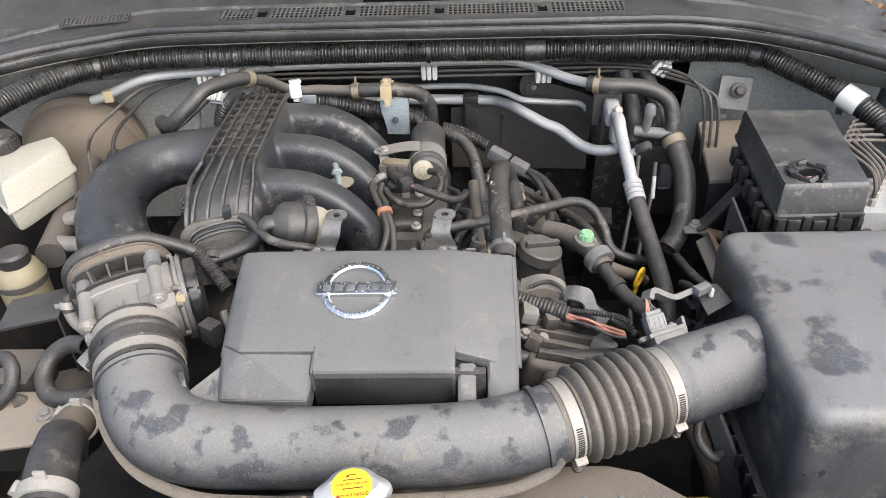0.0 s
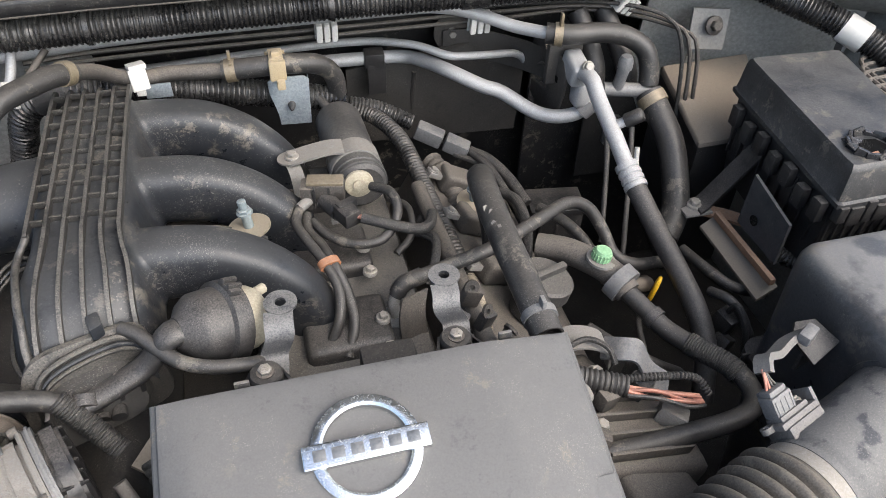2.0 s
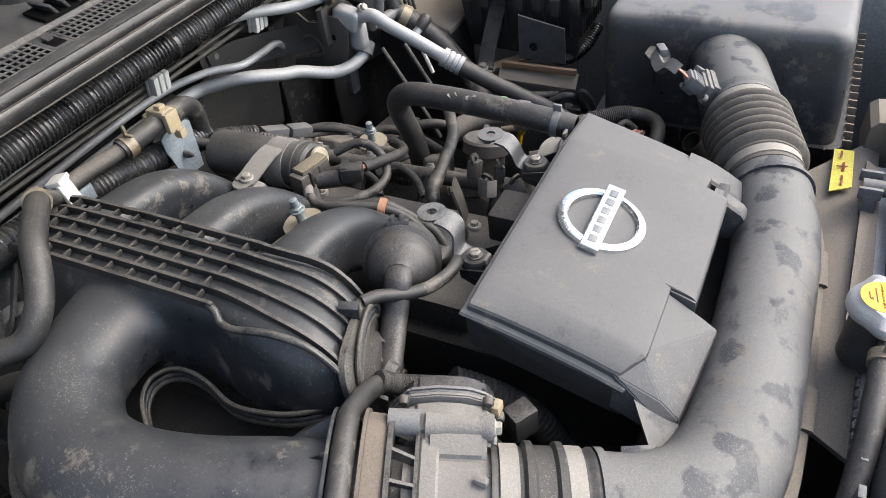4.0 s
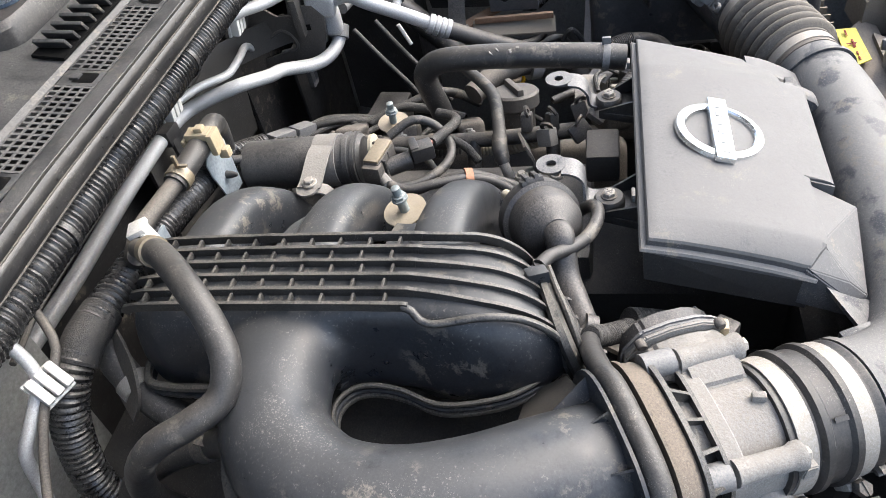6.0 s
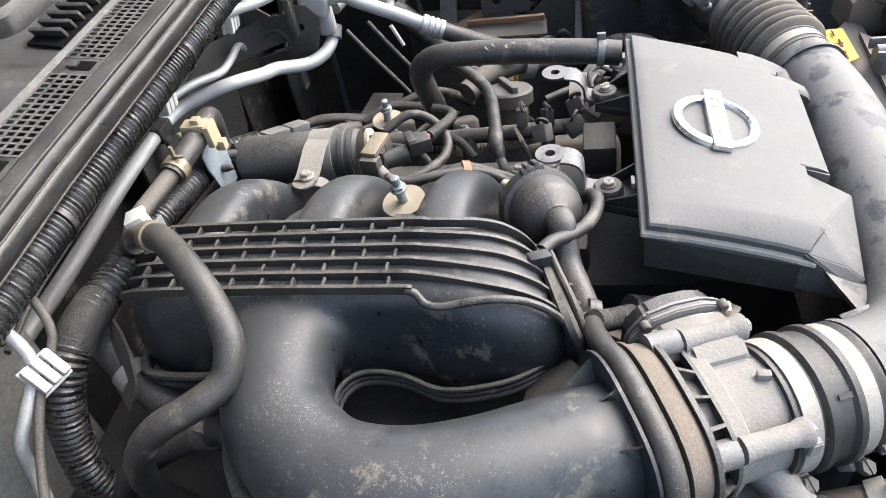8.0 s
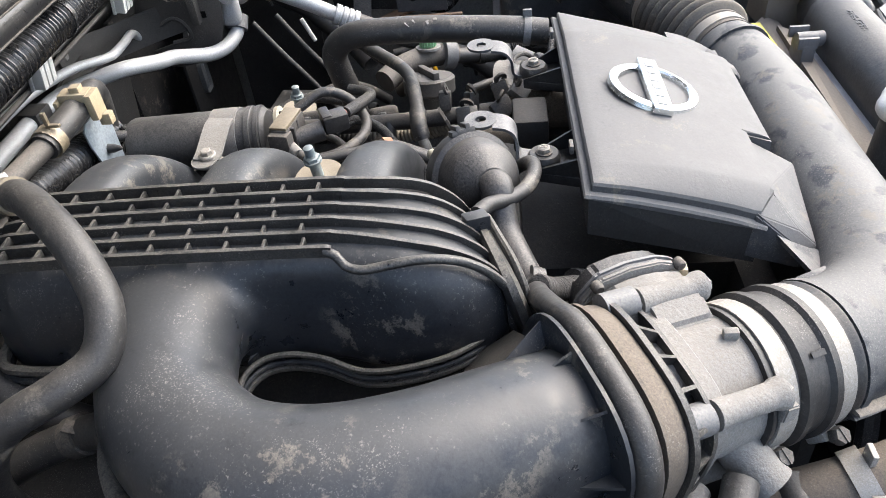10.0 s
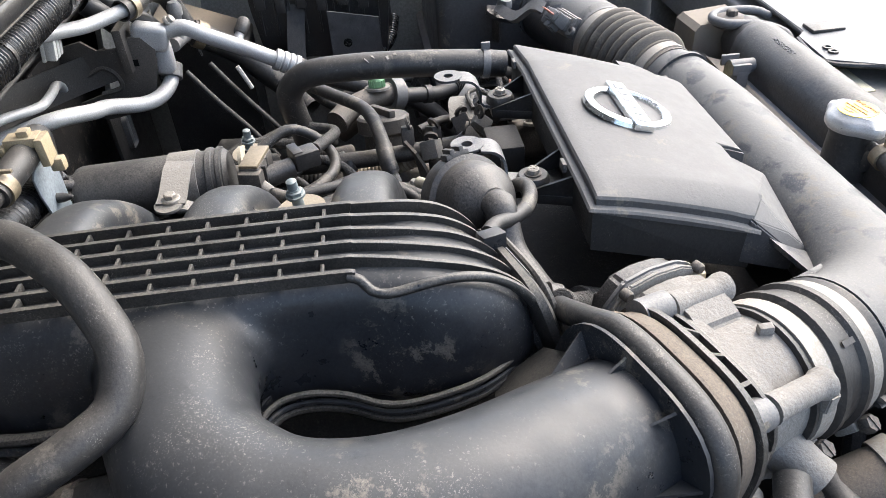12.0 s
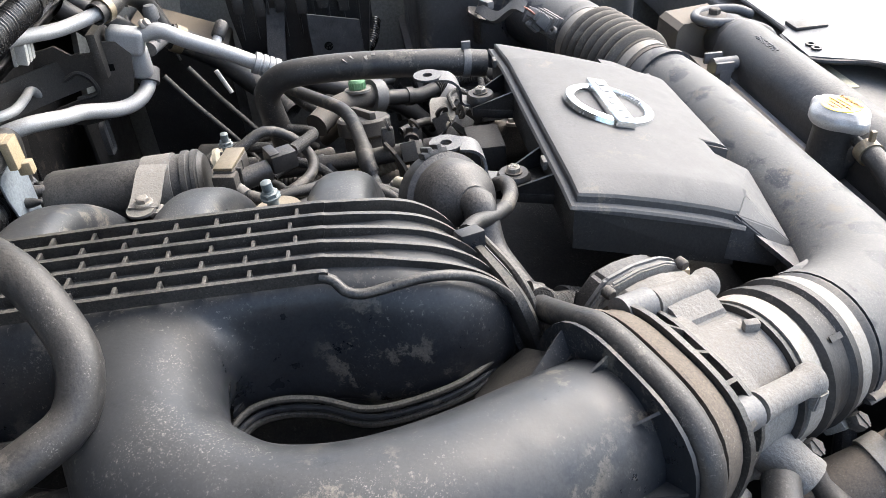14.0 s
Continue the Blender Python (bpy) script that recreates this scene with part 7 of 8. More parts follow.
solid("leaf_litter", bm, LEAF, "dry brown leaves caught beside the cowl", "leaves", "stuff")

# ---- west side: brake booster, fluid reservoir, small reservoir, brackets ----
booster = thing("brake_booster", (-0.605, 0.57, 0.70), "round brake booster, thick with brown dust", "brake booster")
BM = axis((-0.605, 0.60, 0.815), (-0.585, 0.30, 0.795)) @ Matrix.Scale(0.88, 4)
part("rear_shell", lathe([(0.08, -0.06), (0.115, -0.045), (0.128, -0.01), (0.132, 0.0), (0.132, 0.012)], BM, 48), BOOSTER, booster)
part("front_shell", lathe([(0.134, 0.012), (0.134, 0.022), (0.126, 0.026), (0.120, 0.050), (0.10, 0.075), (0.07, 0.09), (0.045, 0.094), (0, 0.095)], BM, 48), BOOSTER, booster)
part("crimp_ring", lathe([(0.134, 0.006), (0.137, 0.008), (0.137, 0.018), (0.134, 0.020)], BM, 48), BOOSTER, booster)
for k in range(14):
    a = 2 * math.pi * k / 14
    part("lance", box((0.018, 0.004, 0.010), BM @ pose(0.136 * math.cos(a), 0.136 * math.sin(a), 0.013, 0, 0, math.degrees(a) + 90), 0.001), BOOSTER, booster)
part("check_valve", tube([(-0.53, 0.54, 0.835), (-0.515, 0.515, 0.840), (-0.505, 0.50, 0.845)], ribbed(0.014, 0.006, 0.002), 0.0015, 18), RUBBER, booster)
res = thing("brake_fluid_reservoir", (-0.535, 0.27, 0.87), "yellowed white brake fluid reservoir with a ribbed black cap", "fluid reservoir")
RC = [(-0.635, 0.318), (-0.540, 0.404), (-0.503, 0.362), (-0.548, 0.222)]


def rc_ring(z, g):
    cx, cy = sum(p[0] for p in RC) / 4, sum(p[1] for p in RC) / 4
    return soft_quad([(cx + (x - cx) * g, cy + (y - cy) * g, z) for x, y in RC], 0, 1, 0.12)


part("tank", loft([rc_ring(0.862, 0.80), rc_ring(0.868, 0.88), rc_ring(0.898, 0.92), rc_ring(0.901, 1.0), rc_ring(0.905, 1.0), rc_ring(0.908, 0.95), rc_ring(0.940, 0.92), rc_ring(0.948, 0.84), rc_ring(0.950, 0.6)]), TANK, res)
RK = pose(-0.603, 0.345, 0.956)
part("cap", join(lathe([(0.026, -0.014), (0.027, 0.0), (0.027, 0.014), (0.024, 0.018), (0, 0.018)], RK, 36), *[box((0.003, 0.003, 0.016), RK @ pose(0.0272 * math.cos(a), 0.0272 * math.sin(a), 0.004, 0, 0, math.degrees(a))) for a in (2 * math.pi * i / 24 for i in range(24))]), BLACK, res, "ribbed black screw cap")
part("cap_mark", box((0.012, 0.004, 0.0006), RK @ pose(0.004, -0.006, 0.0183, 0, 0, 30)), YELLOW, res)
mc = thing("master_cylinder", (-0.505, 0.27, 0.82), "dusty cast brake master cylinder with steel lines", "master cylinder")
part("barrel", tube([(-0.57, 0.53, 0.825), (-0.53, 0.35, 0.835), (-0.50, 0.21, 0.838)], 0.022, 0.01, 24), DUSTY, mc)
part("port", tube([(-0.50, 0.235, 0.845), (-0.455, 0.225, 0.848)], 0.012, 0.006, 16), CAST, mc)
part("port", tube([(-0.50, 0.285, 0.855), (-0.45, 0.280, 0.872)], 0.012, 0.006, 16), CAST, mc)
part("nut", lathe([(0.007, 0), (0.007, 0.014), (0.004, 0.016)], axis((-0.455, 0.225, 0.848), (-0.40, 0.22, 0.85)), 6), STEEL, mc)
part("plug", box((0.030, 0.022, 0.022), pose(-0.468, 0.300, 0.885, 0, 0, 20), 0.003), BLACK, mc)
part("line", tube([(-0.442, 0.224, 0.849), (-0.425, 0.226, 0.852), (-0.430, 0.26, 0.865), (-0.470, 0.34, 0.89), (-0.505, 0.41, 0.90), (-0.494, 0.42, 0.935), (-0.480, 0.485, 0.945), (-0.455, 0.56, 0.955), (-0.40, 0.60, 0.96)], 0.0030, 0.006, 8), DUSTY, mc)
part("line", tube([(-0.44, 0.278, 0.875), (-0.41, 0.29, 0.88), (-0.43, 0.33, 0.885), (-0.462, 0.41, 0.90), (-0.462, 0.43, 0.925), (-0.458, 0.48, 0.935), (-0.435, 0.56, 0.95), (-0.38, 0.61, 0.955)], 0.0034, 0.006, 8), BRAID, mc)
ps = thing("steering_fluid_reservoir", (-0.53, 0.17, 0.77), "yellowed plastic steering fluid reservoir, dusty", "fluid reservoir")
part("tank", lathe([(0.032, 0), (0.034, 0.004), (0.034, 0.06), (0.028, 0.075), (0.02, 0.08)], pose(-0.525, 0.165, 0.780), 28), OLDTANK, ps)
part("cap", lathe([(0.022, 0), (0.023, 0.002), (0.023, 0.016), (0.019, 0.020), (0, 0.020)], pose(-0.525, 0.165, 0.859), 24), BLACK, ps)
part("dusty_collar", lathe([(0.036, 0), (0.036, 0.010), (0.030, 0.012)], pose(-0.525, 0.165, 0.826), 28), DUSTY, ps)
sb = thing("side_bracket", (-0.45, 0.08, 0.72), "folded dark steel bracket with a round hole", "bracket")
part("plate", drilled_disc(None, 0.006, 0.004, 0.002, pose(-0.452, 0.072, 0.8365, 0, -15)), CAST, sb)
part("top", loft([[(-0.51, 0.11, 0.835), (-0.43, 0.12, 0.848), (-0.415, 0.055, 0.848), (-0.50, 0.045, 0.835)], [(-0.51, 0.11, 0.831), (-0.43, 0.12, 0.844), (-0.415, 0.055, 0.844), (-0.50, 0.045, 0.831)]]), BLACK, sb)
part("side", loft([[(-0.415, 0.055, 0.846), (-0.43, 0.12, 0.846), (-0.43, 0.12, 0.74), (-0.415, 0.055, 0.74)], [(-0.418, 0.055, 0.846), (-0.433, 0.12, 0.846), (-0.433, 0.12, 0.74), (-0.418, 0.055, 0.74)]]), DUSTY, sb)
part("skirt", span_box((-0.55, -0.02, 0.62), (-0.44, 0.05, 0.80), 0.01), DUSTY, sb)
tp = thing("engine_stay", (-0.41, -0.09, 0.79), "tan-dusted flat steel stay with a flanged bolt", "bracket")
part("plate", prism([(-0.52, -0.06), (-0.445, -0.030), (-0.400, -0.030), (-0.372, -0.055), (-0.350, -0.098), (-0.362, -0.112), (-0.44, -0.125), (-0.52, -0.150)], 0.792, 0.797, Matrix(), 0.0015), DUSTPLATE, tp)
part("bolt", hex_bolt((-0.392, -0.070, 0.799), (-0.392, -0.075, 0.95), 0.0065, 0.007, 1.7), CAST, tp)
part("hole", lathe([(0.006, 0), (0.006, 0.0008), (0, 0.0008)], pose(-0.372, -0.094, 0.7972), 16), DARK, tp)
hose("bypass_hose", [(-0.352, -0.003, 0.850), (-0.378, 0.006, 0.845), (-0.402, 0.0, 0.832), (-0.410, -0.022, 0.816), (-0.395, -0.045, 0.805), (-0.365, -0.052, 0.806), (-0.325, -0.048, 0.808)], 0.0115, RUBBER, "black rubber hose looped below the throttle body")
hose("bypass_hose", [(-0.47, -0.01, 0.83), (-0.452, -0.018, 0.845), (-0.438, -0.03, 0.84), (-0.44, -0.045, 0.82), (-0.46, -0.06, 0.80)], 0.009, RUBBER, "short black rubber hose bent over the stay")
pg = thing("steering_pump", (-0.46, 0.02, 0.60), "grey-dusted steel pump bracket low beside the engine", "pump")
part("body", join(lathe([(0.05, 0), (0.055, 0.01), (0.055, 0.07), (0.04, 0.09)], axis((-0.43, -0.02, 0.70), (-0.43, 0.2, 0.70)), 28), box((0.06, 0.04, 0.10), pose(-0.40, -0.03, 0.73, 0, 20, 10), 0.01)), DUSTY, pg)
part("stay", tube([(-0.44, -0.05, 0.80), (-0.415, -0.03, 0.76), (-0.40, -0.02, 0.70)], 0.010, 0.006, 12), DUSTY, pg)
for k, (a, b) in enumerate((((-0.47, -0.17, 0.76), (-0.40, -0.10, 0.66)), ((-0.45, -0.20, 0.76), (-0.41, -0.16, 0.66)))):
    hose("steel_line", [a, tuple((Vector(a) + Vector(b)) / 2 + Vector((0.01, 0, 0))), b], 0.007, DUSTY, "dusty steel line beside the radiator", "steel line")

# ---- front: radiator, hoses, shroud, support ----
rad = thing("radiator", (0.0, -0.29, 0.4), "grey plastic radiator top tank with a crimped rim", "radiator")


def tank_ring(x, g=1.0):
    prof = [(-0.264, 0.815), (-0.260, 0.836), (-0.266, 0.856), (-0.278, 0.869), (-0.296, 0.875), (-0.314, 0.871), (-0.329, 0.857), (-0.333, 0.835), (-0.333, 0.815)]
    return [(x, -0.292 + (y + 0.292) * g, 0.84 + (z - 0.84) * g) for y, z in prof]


part("top_tank", loft([tank_ring(-0.385, 0.7), tank_ring(-0.38, 0.9), tank_ring(-0.37), tank_ring(0.315), tank_ring(0.330, 0.95), tank_ring(0.338, 0.75)]), TANKGREY, rad)
part("crimp_rim", span_box((-0.385, -0.335, 0.805), (0.345, -0.248, 0.817), 0.002), ALU, rad, "folded aluminium rim")
for k in range(60):
    part("crimp_tooth", box((0.008, 0.004, 0.010), pose(-0.378 + k * 0.0121, -0.248, 0.814), 0.0008), BLACKGREY, rad)
part("core", span_box((-0.38, -0.325, 0.42), (0.34, -0.265, 0.806)), DARK, rad)
part("cap_neck", lathe([(0.0235, 0.822), (0.0225, 0.850), (0.0215, 0.870), (0.0235, 0.874), (0.0235, 0.880), (0, 0.880)], pose(0.0195, -0.249, 0), 28), TANKGREY, rad)
part("neck_fillet", box((0.050, 0.04, 0.028), pose(0.0195, -0.270, 0.846), 0.010, 3), TANKGREY, rad)
part("overflow_stub", tube([(-0.004, -0.257, 0.866), (-0.022, -0.257, 0.866)], 0.0055, 0.004, 12), TANKGREY, rad)
part("end_boss", loft([tank_ring(0.334, 0.86), tank_ring(0.372, 0.80), tank_ring(0.378, 0.68)]), TANKGREY, rad)
cap = thing("pressure_lid", (0.0195, -0.249, 0.880), "steel radiator cap with a yellow warning disc", "pressure lid")
KM = pose(0.0195, -0.249, 0.8845, 0, 0, 8)
outline = []
for i in range(48):
    a = 2 * math.pi * i / 48
    outline.append((0.0285 + 0.0095 * max(0, math.cos(2 * a)) ** 4, a))
part("shell", loft([[KM @ Vector((r * g * math.cos(a), r * g * math.sin(a), h)) for r, a in outline] for g, h in ((0.93, -0.006), (1.0, -0.003), (1.0, 0.002), (0.96, 0.0055), (0.82, 0.008), (0.72, 0.0105), (0.68, 0.0115))]), CAPSTEEL, cap)
part("disc", lathe([(0.0195, 0.0), (0.0195, 0.0005), (0, 0.0005)], KM @ pose(0, 0, 0.0116), 40), LABELC, cap, "yellow warning disc with dark marks")
for k, (w, y) in enumerate(((0.008, 0.012), (0.018, 0.0065), (0.020, -0.0035))):
    part("mark", box((w, 0.0010, 0.0003), KM @ pose(0.001, y, 0.0123)), INK, cap)


def writing(text, size, m, mat, parent, extrude=0.0002):
    cu = bpy.data.curves.new("writing", "FONT")
    cu.body, cu.size, cu.extrude, cu.align_x, cu.align_y = text, size, extrude, "CENTER", "CENTER"
    tmp = bpy.data.objects.new("writing", cu)
    scene.collection.objects.link(tmp)
    me = bpy.data.meshes.new_from_object(tmp.evaluated_get(bpy.context.evaluated_depsgraph_get()))
    bpy.data.objects.remove(tmp)
    root = parent
    while root.parent:
        root = root.parent
    me.transform(Matrix.Translation(-root.location) @ m)
    me.materials.append(mat)
    ob = new("writing", me)
    ob.parent = parent
    return ob


writing("NEVER OPEN WHEN HOT", 0.0027, KM @ pose(0.0005, 0.0015, 0.0123), INK, cap)
writing("WARNING", 0.0058, KM @ pose(0.002, -0.0112, 0.0123), INK, cap)
for s in (-1, 1):
    part("warning_mark", prism([(-0.002, 0), (0.002, 0), (0, 0.0035)], 0.0117, 0.0123, KM @ pose(-0.0035 - 0.0095 * (s < 0), 0.0095 if s > 0 else -0.0125, 0)), INK, cap)
writing(">PA66-GF30<", 0.0095, pose(0.243, -0.287, 0.8722, 18, 0, 180), BLACKGREY, rad, 0.0006)
oh = hose("overflow_hose", [(-0.018, -0.257, 0.866), (-0.045, -0.256, 0.864), (-0.08, -0.254, 0.855), (-0.11, -0.252, 0.842), (-0.15, -0.248, 0.82), (-0.18, -0.24, 0.79)], 0.0105, RUBBER, "grey rubber overflow hose from the filler neck")
part("spring_clip", join(band((-0.020, -0.257, 0.866), (-0.032, -0.2565, 0.865), 0.0112), box((0.005, 0.005, 0.014), pose(-0.026, -0.2565, 0.881), 0.001)), TAN_METAL, oh)
uh = thing("radiator_hose", (-0.31, -0.15, 0.78), "thick rubber radiator hose with pale spring clamps", "hose")
part("hose", tube([(-0.300, -0.238, 0.842), (-0.305, -0.212, 0.846), (-0.316, -0.175, 0.844), (-0.327, -0.140, 0.834)], lambda s, u: 0.0275 - 0.001 * u, 0.006, 28), RUBBER, uh)
part("hose", tube([(-0.322, -0.158, 0.840), (-0.330, -0.125, 0.828), (-0.334, -0.095, 0.815), (-0.335, -0.06, 0.798), (-0.332, -0.03, 0.78)], 0.0225, 0.006, 28), TAN_RUBBER_DARK, uh, "dust-brown inner hose")
part("inlet", tube([(-0.292, -0.285, 0.842), (-0.298, -0.250, 0.842), (-0.300, -0.232, 0.843)], 0.0245, 0.006, 28), TANKGREY, uh)
for a, b, r in (((-0.301, -0.233, 0.8435), (-0.304, -0.218, 0.8455), 0.0285), ((-0.333, -0.100, 0.817), (-0.3345, -0.088, 0.811), 0.0232)):
    part("clamp_band", band(a, b, r, 0.002), CLAMP, uh, "pale spring clamp")
    c = (Vector(a) + Vector(b)) / 2
    part("clamp_ear", box((0.010, 0.014, 0.010), Matrix.Translation(c + Vector((-r * 0.9, 0, r * 0.55))) @ pose(0, 0, 0, 0, -50, 0), 0.002), CLAMP, uh)
    part("clamp_ear", box((0.012, 0.004, 0.014), Matrix.Translation(c + Vector((0.004, 0.002, r + 0.004))), 0.001), CLAMP, uh)
shroud = thing("fan_shroud", (0.2, -0.2, 0.6), "brown-dusted plastic fan shroud behind the radiator", "fan shroud")
part("top", loft([[(-0.10, -0.250, 0.812), (0.405, -0.250, 0.812), (0.395, -0.235, 0.818), (0.322, -0.150, 0.788), (0.29, -0.128, 0.772), (0.02, -0.128, 0.765)], [(-0.10, -0.250, 0.806), (0.405, -0.250, 0.806), (0.395, -0.235, 0.812), (0.322, -0.150, 0.782), (0.29, -0.128, 0.766), (0.02, -0.128, 0.759)]]), SHROUD, shroud)
part("step", loft([[(0.02, -0.252, 0.822), (0.33, -0.252, 0.822), (0.345, -0.235, 0.824), (0.02, -0.232, 0.818)], [(0.02, -0.252, 0.80), (0.33, -0.252, 0.80), (0.345, -0.235, 0.80), (0.02, -0.232, 0.80)]]), SHROUD, shroud)
part("label", loft([[(0.291, -0.2230, 0.8182), (0.371, -0.2210, 0.8175), (0.383, -0.1990, 0.8098), (0.287, -0.2000, 0.8102)], [(0.291, -0.2230, 0.8168), (0.371, -0.2210, 0.8161), (0.383, -0.1990, 0.8084), (0.287, -0.2000, 0.8088)]]), LABELY, shroud, "yellow warning label")
for k in range(4):
    part("label_mark", box((0.008, 0.003, 0.0006), pose(0.336 + 0.006 * math.cos(1.57 * k), -0.2115 + 0.004 * math.sin(1.57 * k), 0.8152, 18, 0, 90 * k)), INK, shroud)
for x in (0.300, 0.312, 0.360, 0.366):
    part("label_mark", box((0.008, 0.0025, 0.0006), pose(x, -0.2115 + 0.004 * (x > 0.33), 0.8155, 18)), INK, shroud)
part("clip", join(box((0.040, 0.016, 0.028), pose(0.262, -0.240, 0.829), 0.002), box((0.005, 0.024, 0.014), pose(0.280, -0.238, 0.845), 0.001), box((0.005, 0.024, 0.014), pose(0.245, -0.238, 0.845), 0.001), tube([(0.262, -0.262, 0.842), (0.262, -0.230, 0.842)], 0.0095, 0.005, 16)), BLACKGREY, shroud)
for x in (-0.195, -0.245):
    part("bushing", join(lathe([(0.015, 0), (0.016, 0.004), (0.016, 0.014), (0.009, 0.018), (0, 0.018)], axis((x, -0.252, 0.838), (x, -0.22, 0.85)), 20), box((0.044, 0.02, 0.010), pose(x, -0.256, 0.846), 0.002)), BLACKGREY, shroud)
for x in (-0.15, -0.115, -0.17):
    part("tab", box((0.012, 0.006, 0.014), pose(x, -0.252, 0.842), 0.001), BLACKGREY, shroud)
part("ring", tube(arc((0.0, -0.19, 0.60), 0.20, 10, 170, 24, (1, 0, 0), (0, 0, 1)), 0.010, 0.02, 8), BLACK, shroud)
sup = thing("radiator_support", (0.0, -0.40, 0.74), "grey painted radiator support with a pale label", "radiator support", "structure")
part("beam", span_box((-0.80, -0.44, 0.745), (0.95, -0.338, 0.842), 0.008, 3), PAINT_DARK, sup)
part("label", box((0.083, 0.025, 0.0012), pose(0.195, -0.3515, 0.8430), 0.0003), LABELPALE, sup, "faded cream label")
part("loop", tube([(0.306, -0.332, 0.850), (0.316, -0.329, 0.858), (0.338, -0.312, 0.862), (0.348, -0.288, 0.863), (0.357, -0.264, 0.863), (0.378, -0.253, 0.863), (0.398, -0.264, 0.863), (0.405, -0.290, 0.863), (0.400, -0.322, 0.862), (0.392, -0.345, 0.854)], 0.0065, 0.005, 12), BLACKGREY, sup)
part("rust_pad", prism([(0.352, -0.280), (0.366, -0.258), (0.386, -0.256), (0.394, -0.285), (0.380, -0.318), (0.356, -0.305)], 0.855, 0.860, Matrix(), 0.001), DUSTPLATE, sup, "tan-dusted plate in the loop")
part("bracket", loft([[(0.386, -0.240, 0.853), (0.446, -0.236, 0.853), (0.446, -0.30, 0.858), (0.380, -0.30, 0.858)], [(0.384, -0.232, 0.845), (0.448, -0.228, 0.845), (0.448, -0.302, 0.848), (0.378, -0.302, 0.848)], [(0.384, -0.230, 0.80), (0.450, -0.226, 0.80), (0.450, -0.31, 0.80), (0.378, -0.31, 0.80)]]), DUSTPLATE, sup, "tan-dusted mounting bracket")
part("disc", lathe([(0.024, -0.006), (0.024, 0.004), (0.015, 0.008), (0, 0.008)], pose(0.375, -0.278, 0.860), 24), DUSTY, sup)
part("bolt", hex_bolt((0.375, -0.278, 0.866), (0.375, -0.278, 1.0), 0.008, 0.010, 1.4), DUSTY, sup)
latch = thing("grille_cover", (0.3, -0.44, 0.86), "black plastic cover plate over the grille", "cover plate")
plate_line = [(0.208, -0.326), (0.286, -0.331), (0.300, -0.345), (0.62, -0.350), (0.62, -0.46), (0.05, -0.47), (0.05, -0.445), (0.168, -0.387)]
part("plate", loft([[(x, y, z + 0.04 * (-0.33 - y)) for x, y in plate_line] for z in (0.858, 0.865)]), COVERPLATE, latch)
part("lip", tube([(x, y, 0.861 + 0.04 * (-0.33 - y)) for x, y in ((0.62, -0.350), (0.45, -0.348), (0.300, -0.345), (0.286, -0.331), (0.208, -0.326), (0.168, -0.387), (0.10, -0.42), (0.05, -0.445))], 0.0035, 0.01, 8), BLACK, latch)
for x in (0.224, 0.238):
    part("vent", drilled_disc(None, 0.0065, 0.0035, 0.002, pose(x, -0.344, 0.866)), BLACK, latch)
part("pad", box((0.03, 0.045, 0.006), pose(0.300, -0.372, 0.868), 0.002), BLACK, latch)
bump = thing("front_bumper", (0.0, -0.52, 0.6), "pale outer front edge of the car body", "bumper")
part("shell", loft([[(x, -0.465, 0.870), (x, -0.48, 0.872), (x, -0.50, 0.862), (x, -0.52, 0.80), (x, -0.54, 0.55), (x, -0.46, 0.55)] for x in np.linspace(-0.85, 0.9, 10)]), BODY, bump)

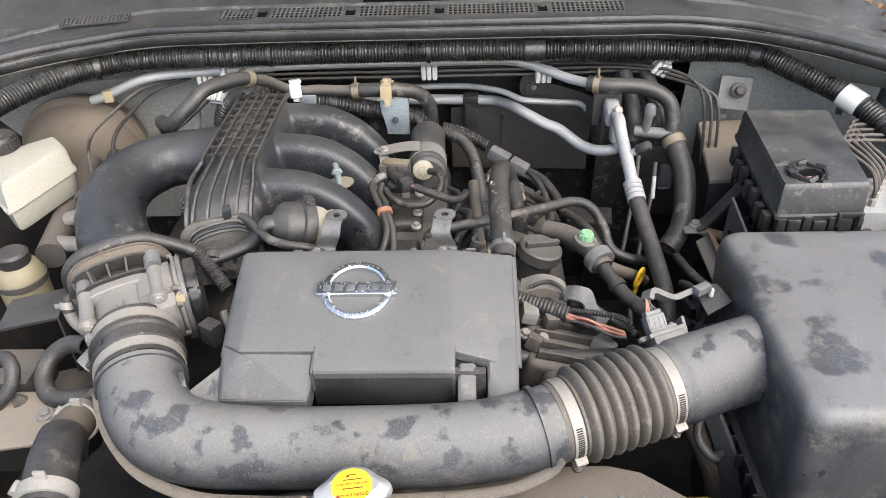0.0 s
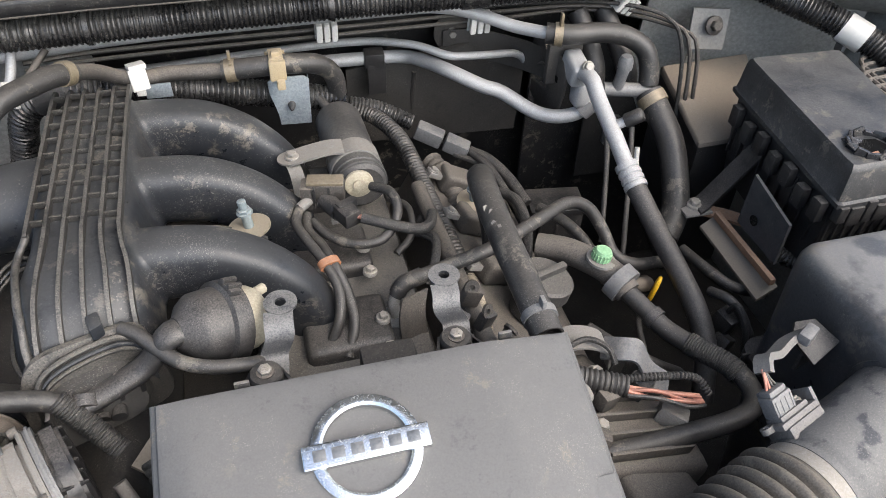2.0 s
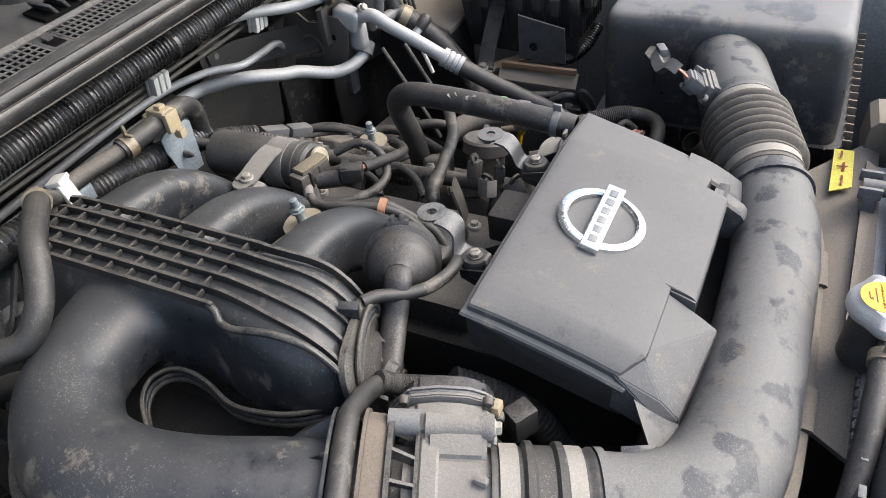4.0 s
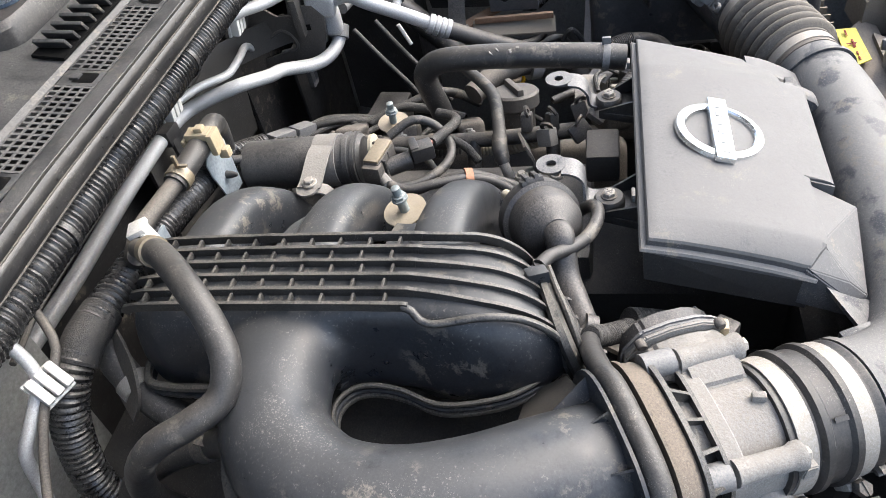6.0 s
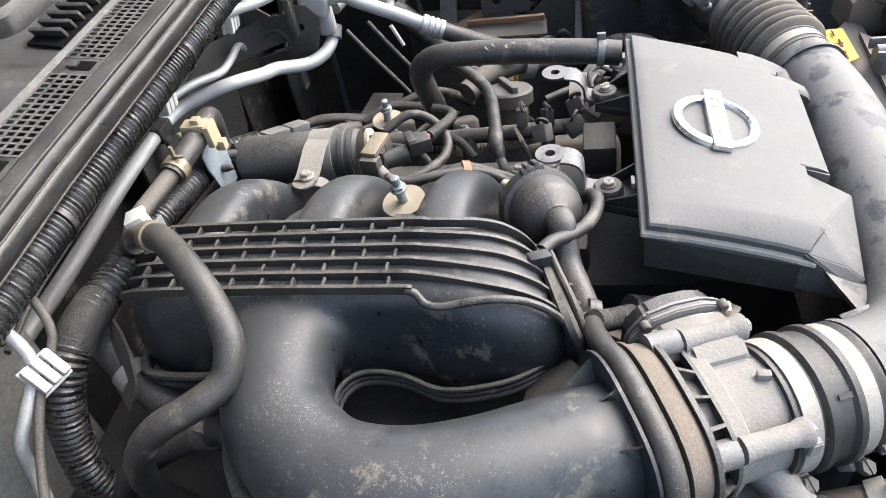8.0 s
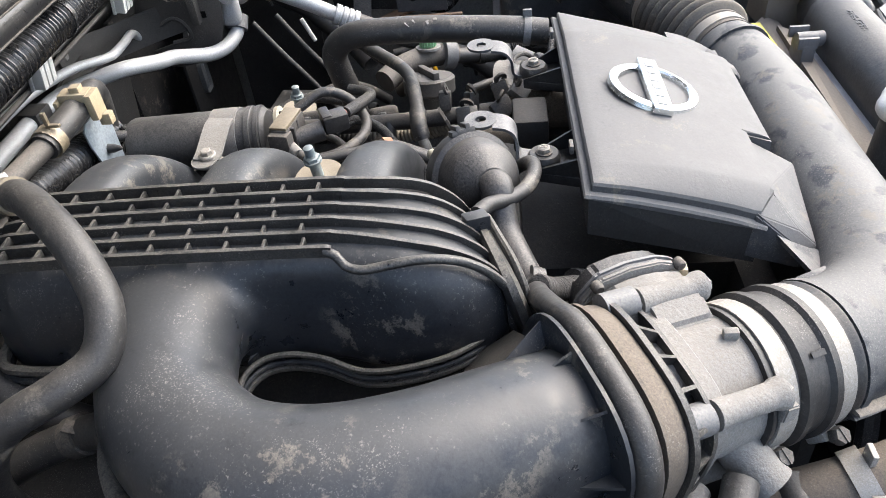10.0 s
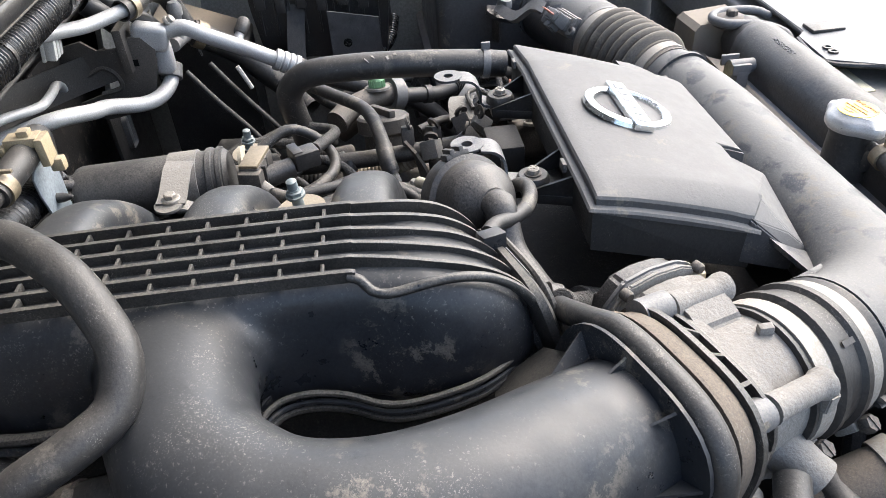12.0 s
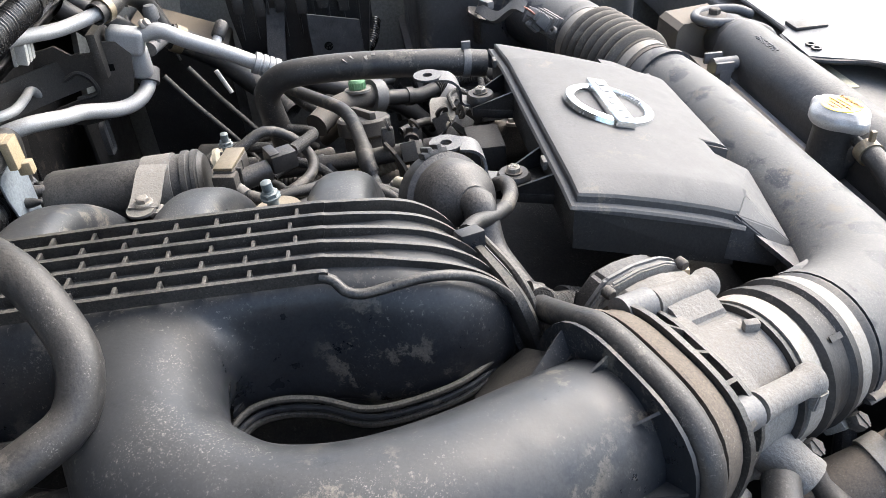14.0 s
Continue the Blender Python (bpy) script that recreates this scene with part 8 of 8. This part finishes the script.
# ---- deep clutter on the east side ----
hose("coolant_hose", [(0.395, -0.02, 0.78), (0.415, -0.045, 0.745), (0.438, -0.066, 0.70), (0.455, -0.075, 0.64), (0.47, -0.08, 0.56)], 0.0155, TAN_RUBBER_DARK, "brown-dusted rubber hose going down beside the filter box")
st = thing("filter_box_stay", (0.455, -0.09, 0.55), "dusty steel stay below the filter box", "stay")
part("channel", strap([(0.42, -0.06, 0.80), (0.445, -0.085, 0.74), (0.465, -0.10, 0.66), (0.475, -0.11, 0.56)], 0.030, 0.006, (0.6, -0.7, 0)), BLACKGREY, st)
part("loop", tube([(0.405, -0.075, 0.80), (0.40, -0.10, 0.785), (0.415, -0.115, 0.77), (0.43, -0.10, 0.76)], 0.006, 0.005, 10), BLACK, st)
rl = thing("relay_bracket", (0.47, 0.24, 0.70), "grey steel plate with a hole and plugs behind the engine", "bracket")
part("plate", loft([[(0.535, 0.294, 0.875), (0.537, 0.216, 0.858), (0.537, 0.214, 0.797), (0.535, 0.294, 0.800)], [(0.539, 0.294, 0.875), (0.541, 0.216, 0.858), (0.541, 0.214, 0.797), (0.539, 0.294, 0.800)]]), BRACKET_DARK, rl, "blue-grey steel plate with a round hole")
# Not drilled: a black disc paints the dark of the hole.
part("hole", lathe([(0.007, 0), (0.007, 0.001), (0, 0.001)], axis((0.535, 0.268, 0.823), (0.3, 0.268, 0.823)), 16), HOLE, rl)
part("tray", loft([[(0.530, 0.325, 0.789), (0.530, 0.188, 0.787), (0.505, 0.186, 0.772), (0.505, 0.322, 0.774)], [(0.530, 0.325, 0.785), (0.530, 0.188, 0.783), (0.505, 0.186, 0.768), (0.505, 0.322, 0.770)]]), DUSTPLATE, rl, "tan-dusted steel tray")
part("plug", join(box((0.02, 0.025, 0.03), pose(0.465, 0.18, 0.75, 10, 0, 20), 0.003), box((0.02, 0.02, 0.02), pose(0.46, 0.165, 0.73, 0, 30, 20), 0.003)), BLACK, rl)
part("wire", tube([(0.46, 0.175, 0.775), (0.455, 0.16, 0.80), (0.462, 0.145, 0.78), (0.47, 0.14, 0.74)], 0.004, 0.004, 8), BRAID, rl)
part("rust_strip", box((0.008, 0.13, 0.010), pose(0.522, 0.255, 0.793), 0.002), RUST, rl)
pv = thing("sensor_pigtail", (0.40, 0.02, 0.86), "grey plug with a flattened cable to the sensor", "cable")
plug_end = PM @ Vector((0.001, 0.002, 0.038))
part("cable", strap([plug_end, plug_end + Vector((0.006, 0.012, 0.003)), (0.380, 0.028, 0.894), (0.402, 0.040, 0.893), (0.418, 0.044, 0.894), (0.430, 0.047, 0.892)], 0.015, 0.007, (0.5, -0.5, 0.7)), SENSOR, pv)
part("clip", box((0.022, 0.012, 0.012), pose(0.420, 0.038, 0.900, 0, 0, 30), 0.003), BLACKGREY, pv)
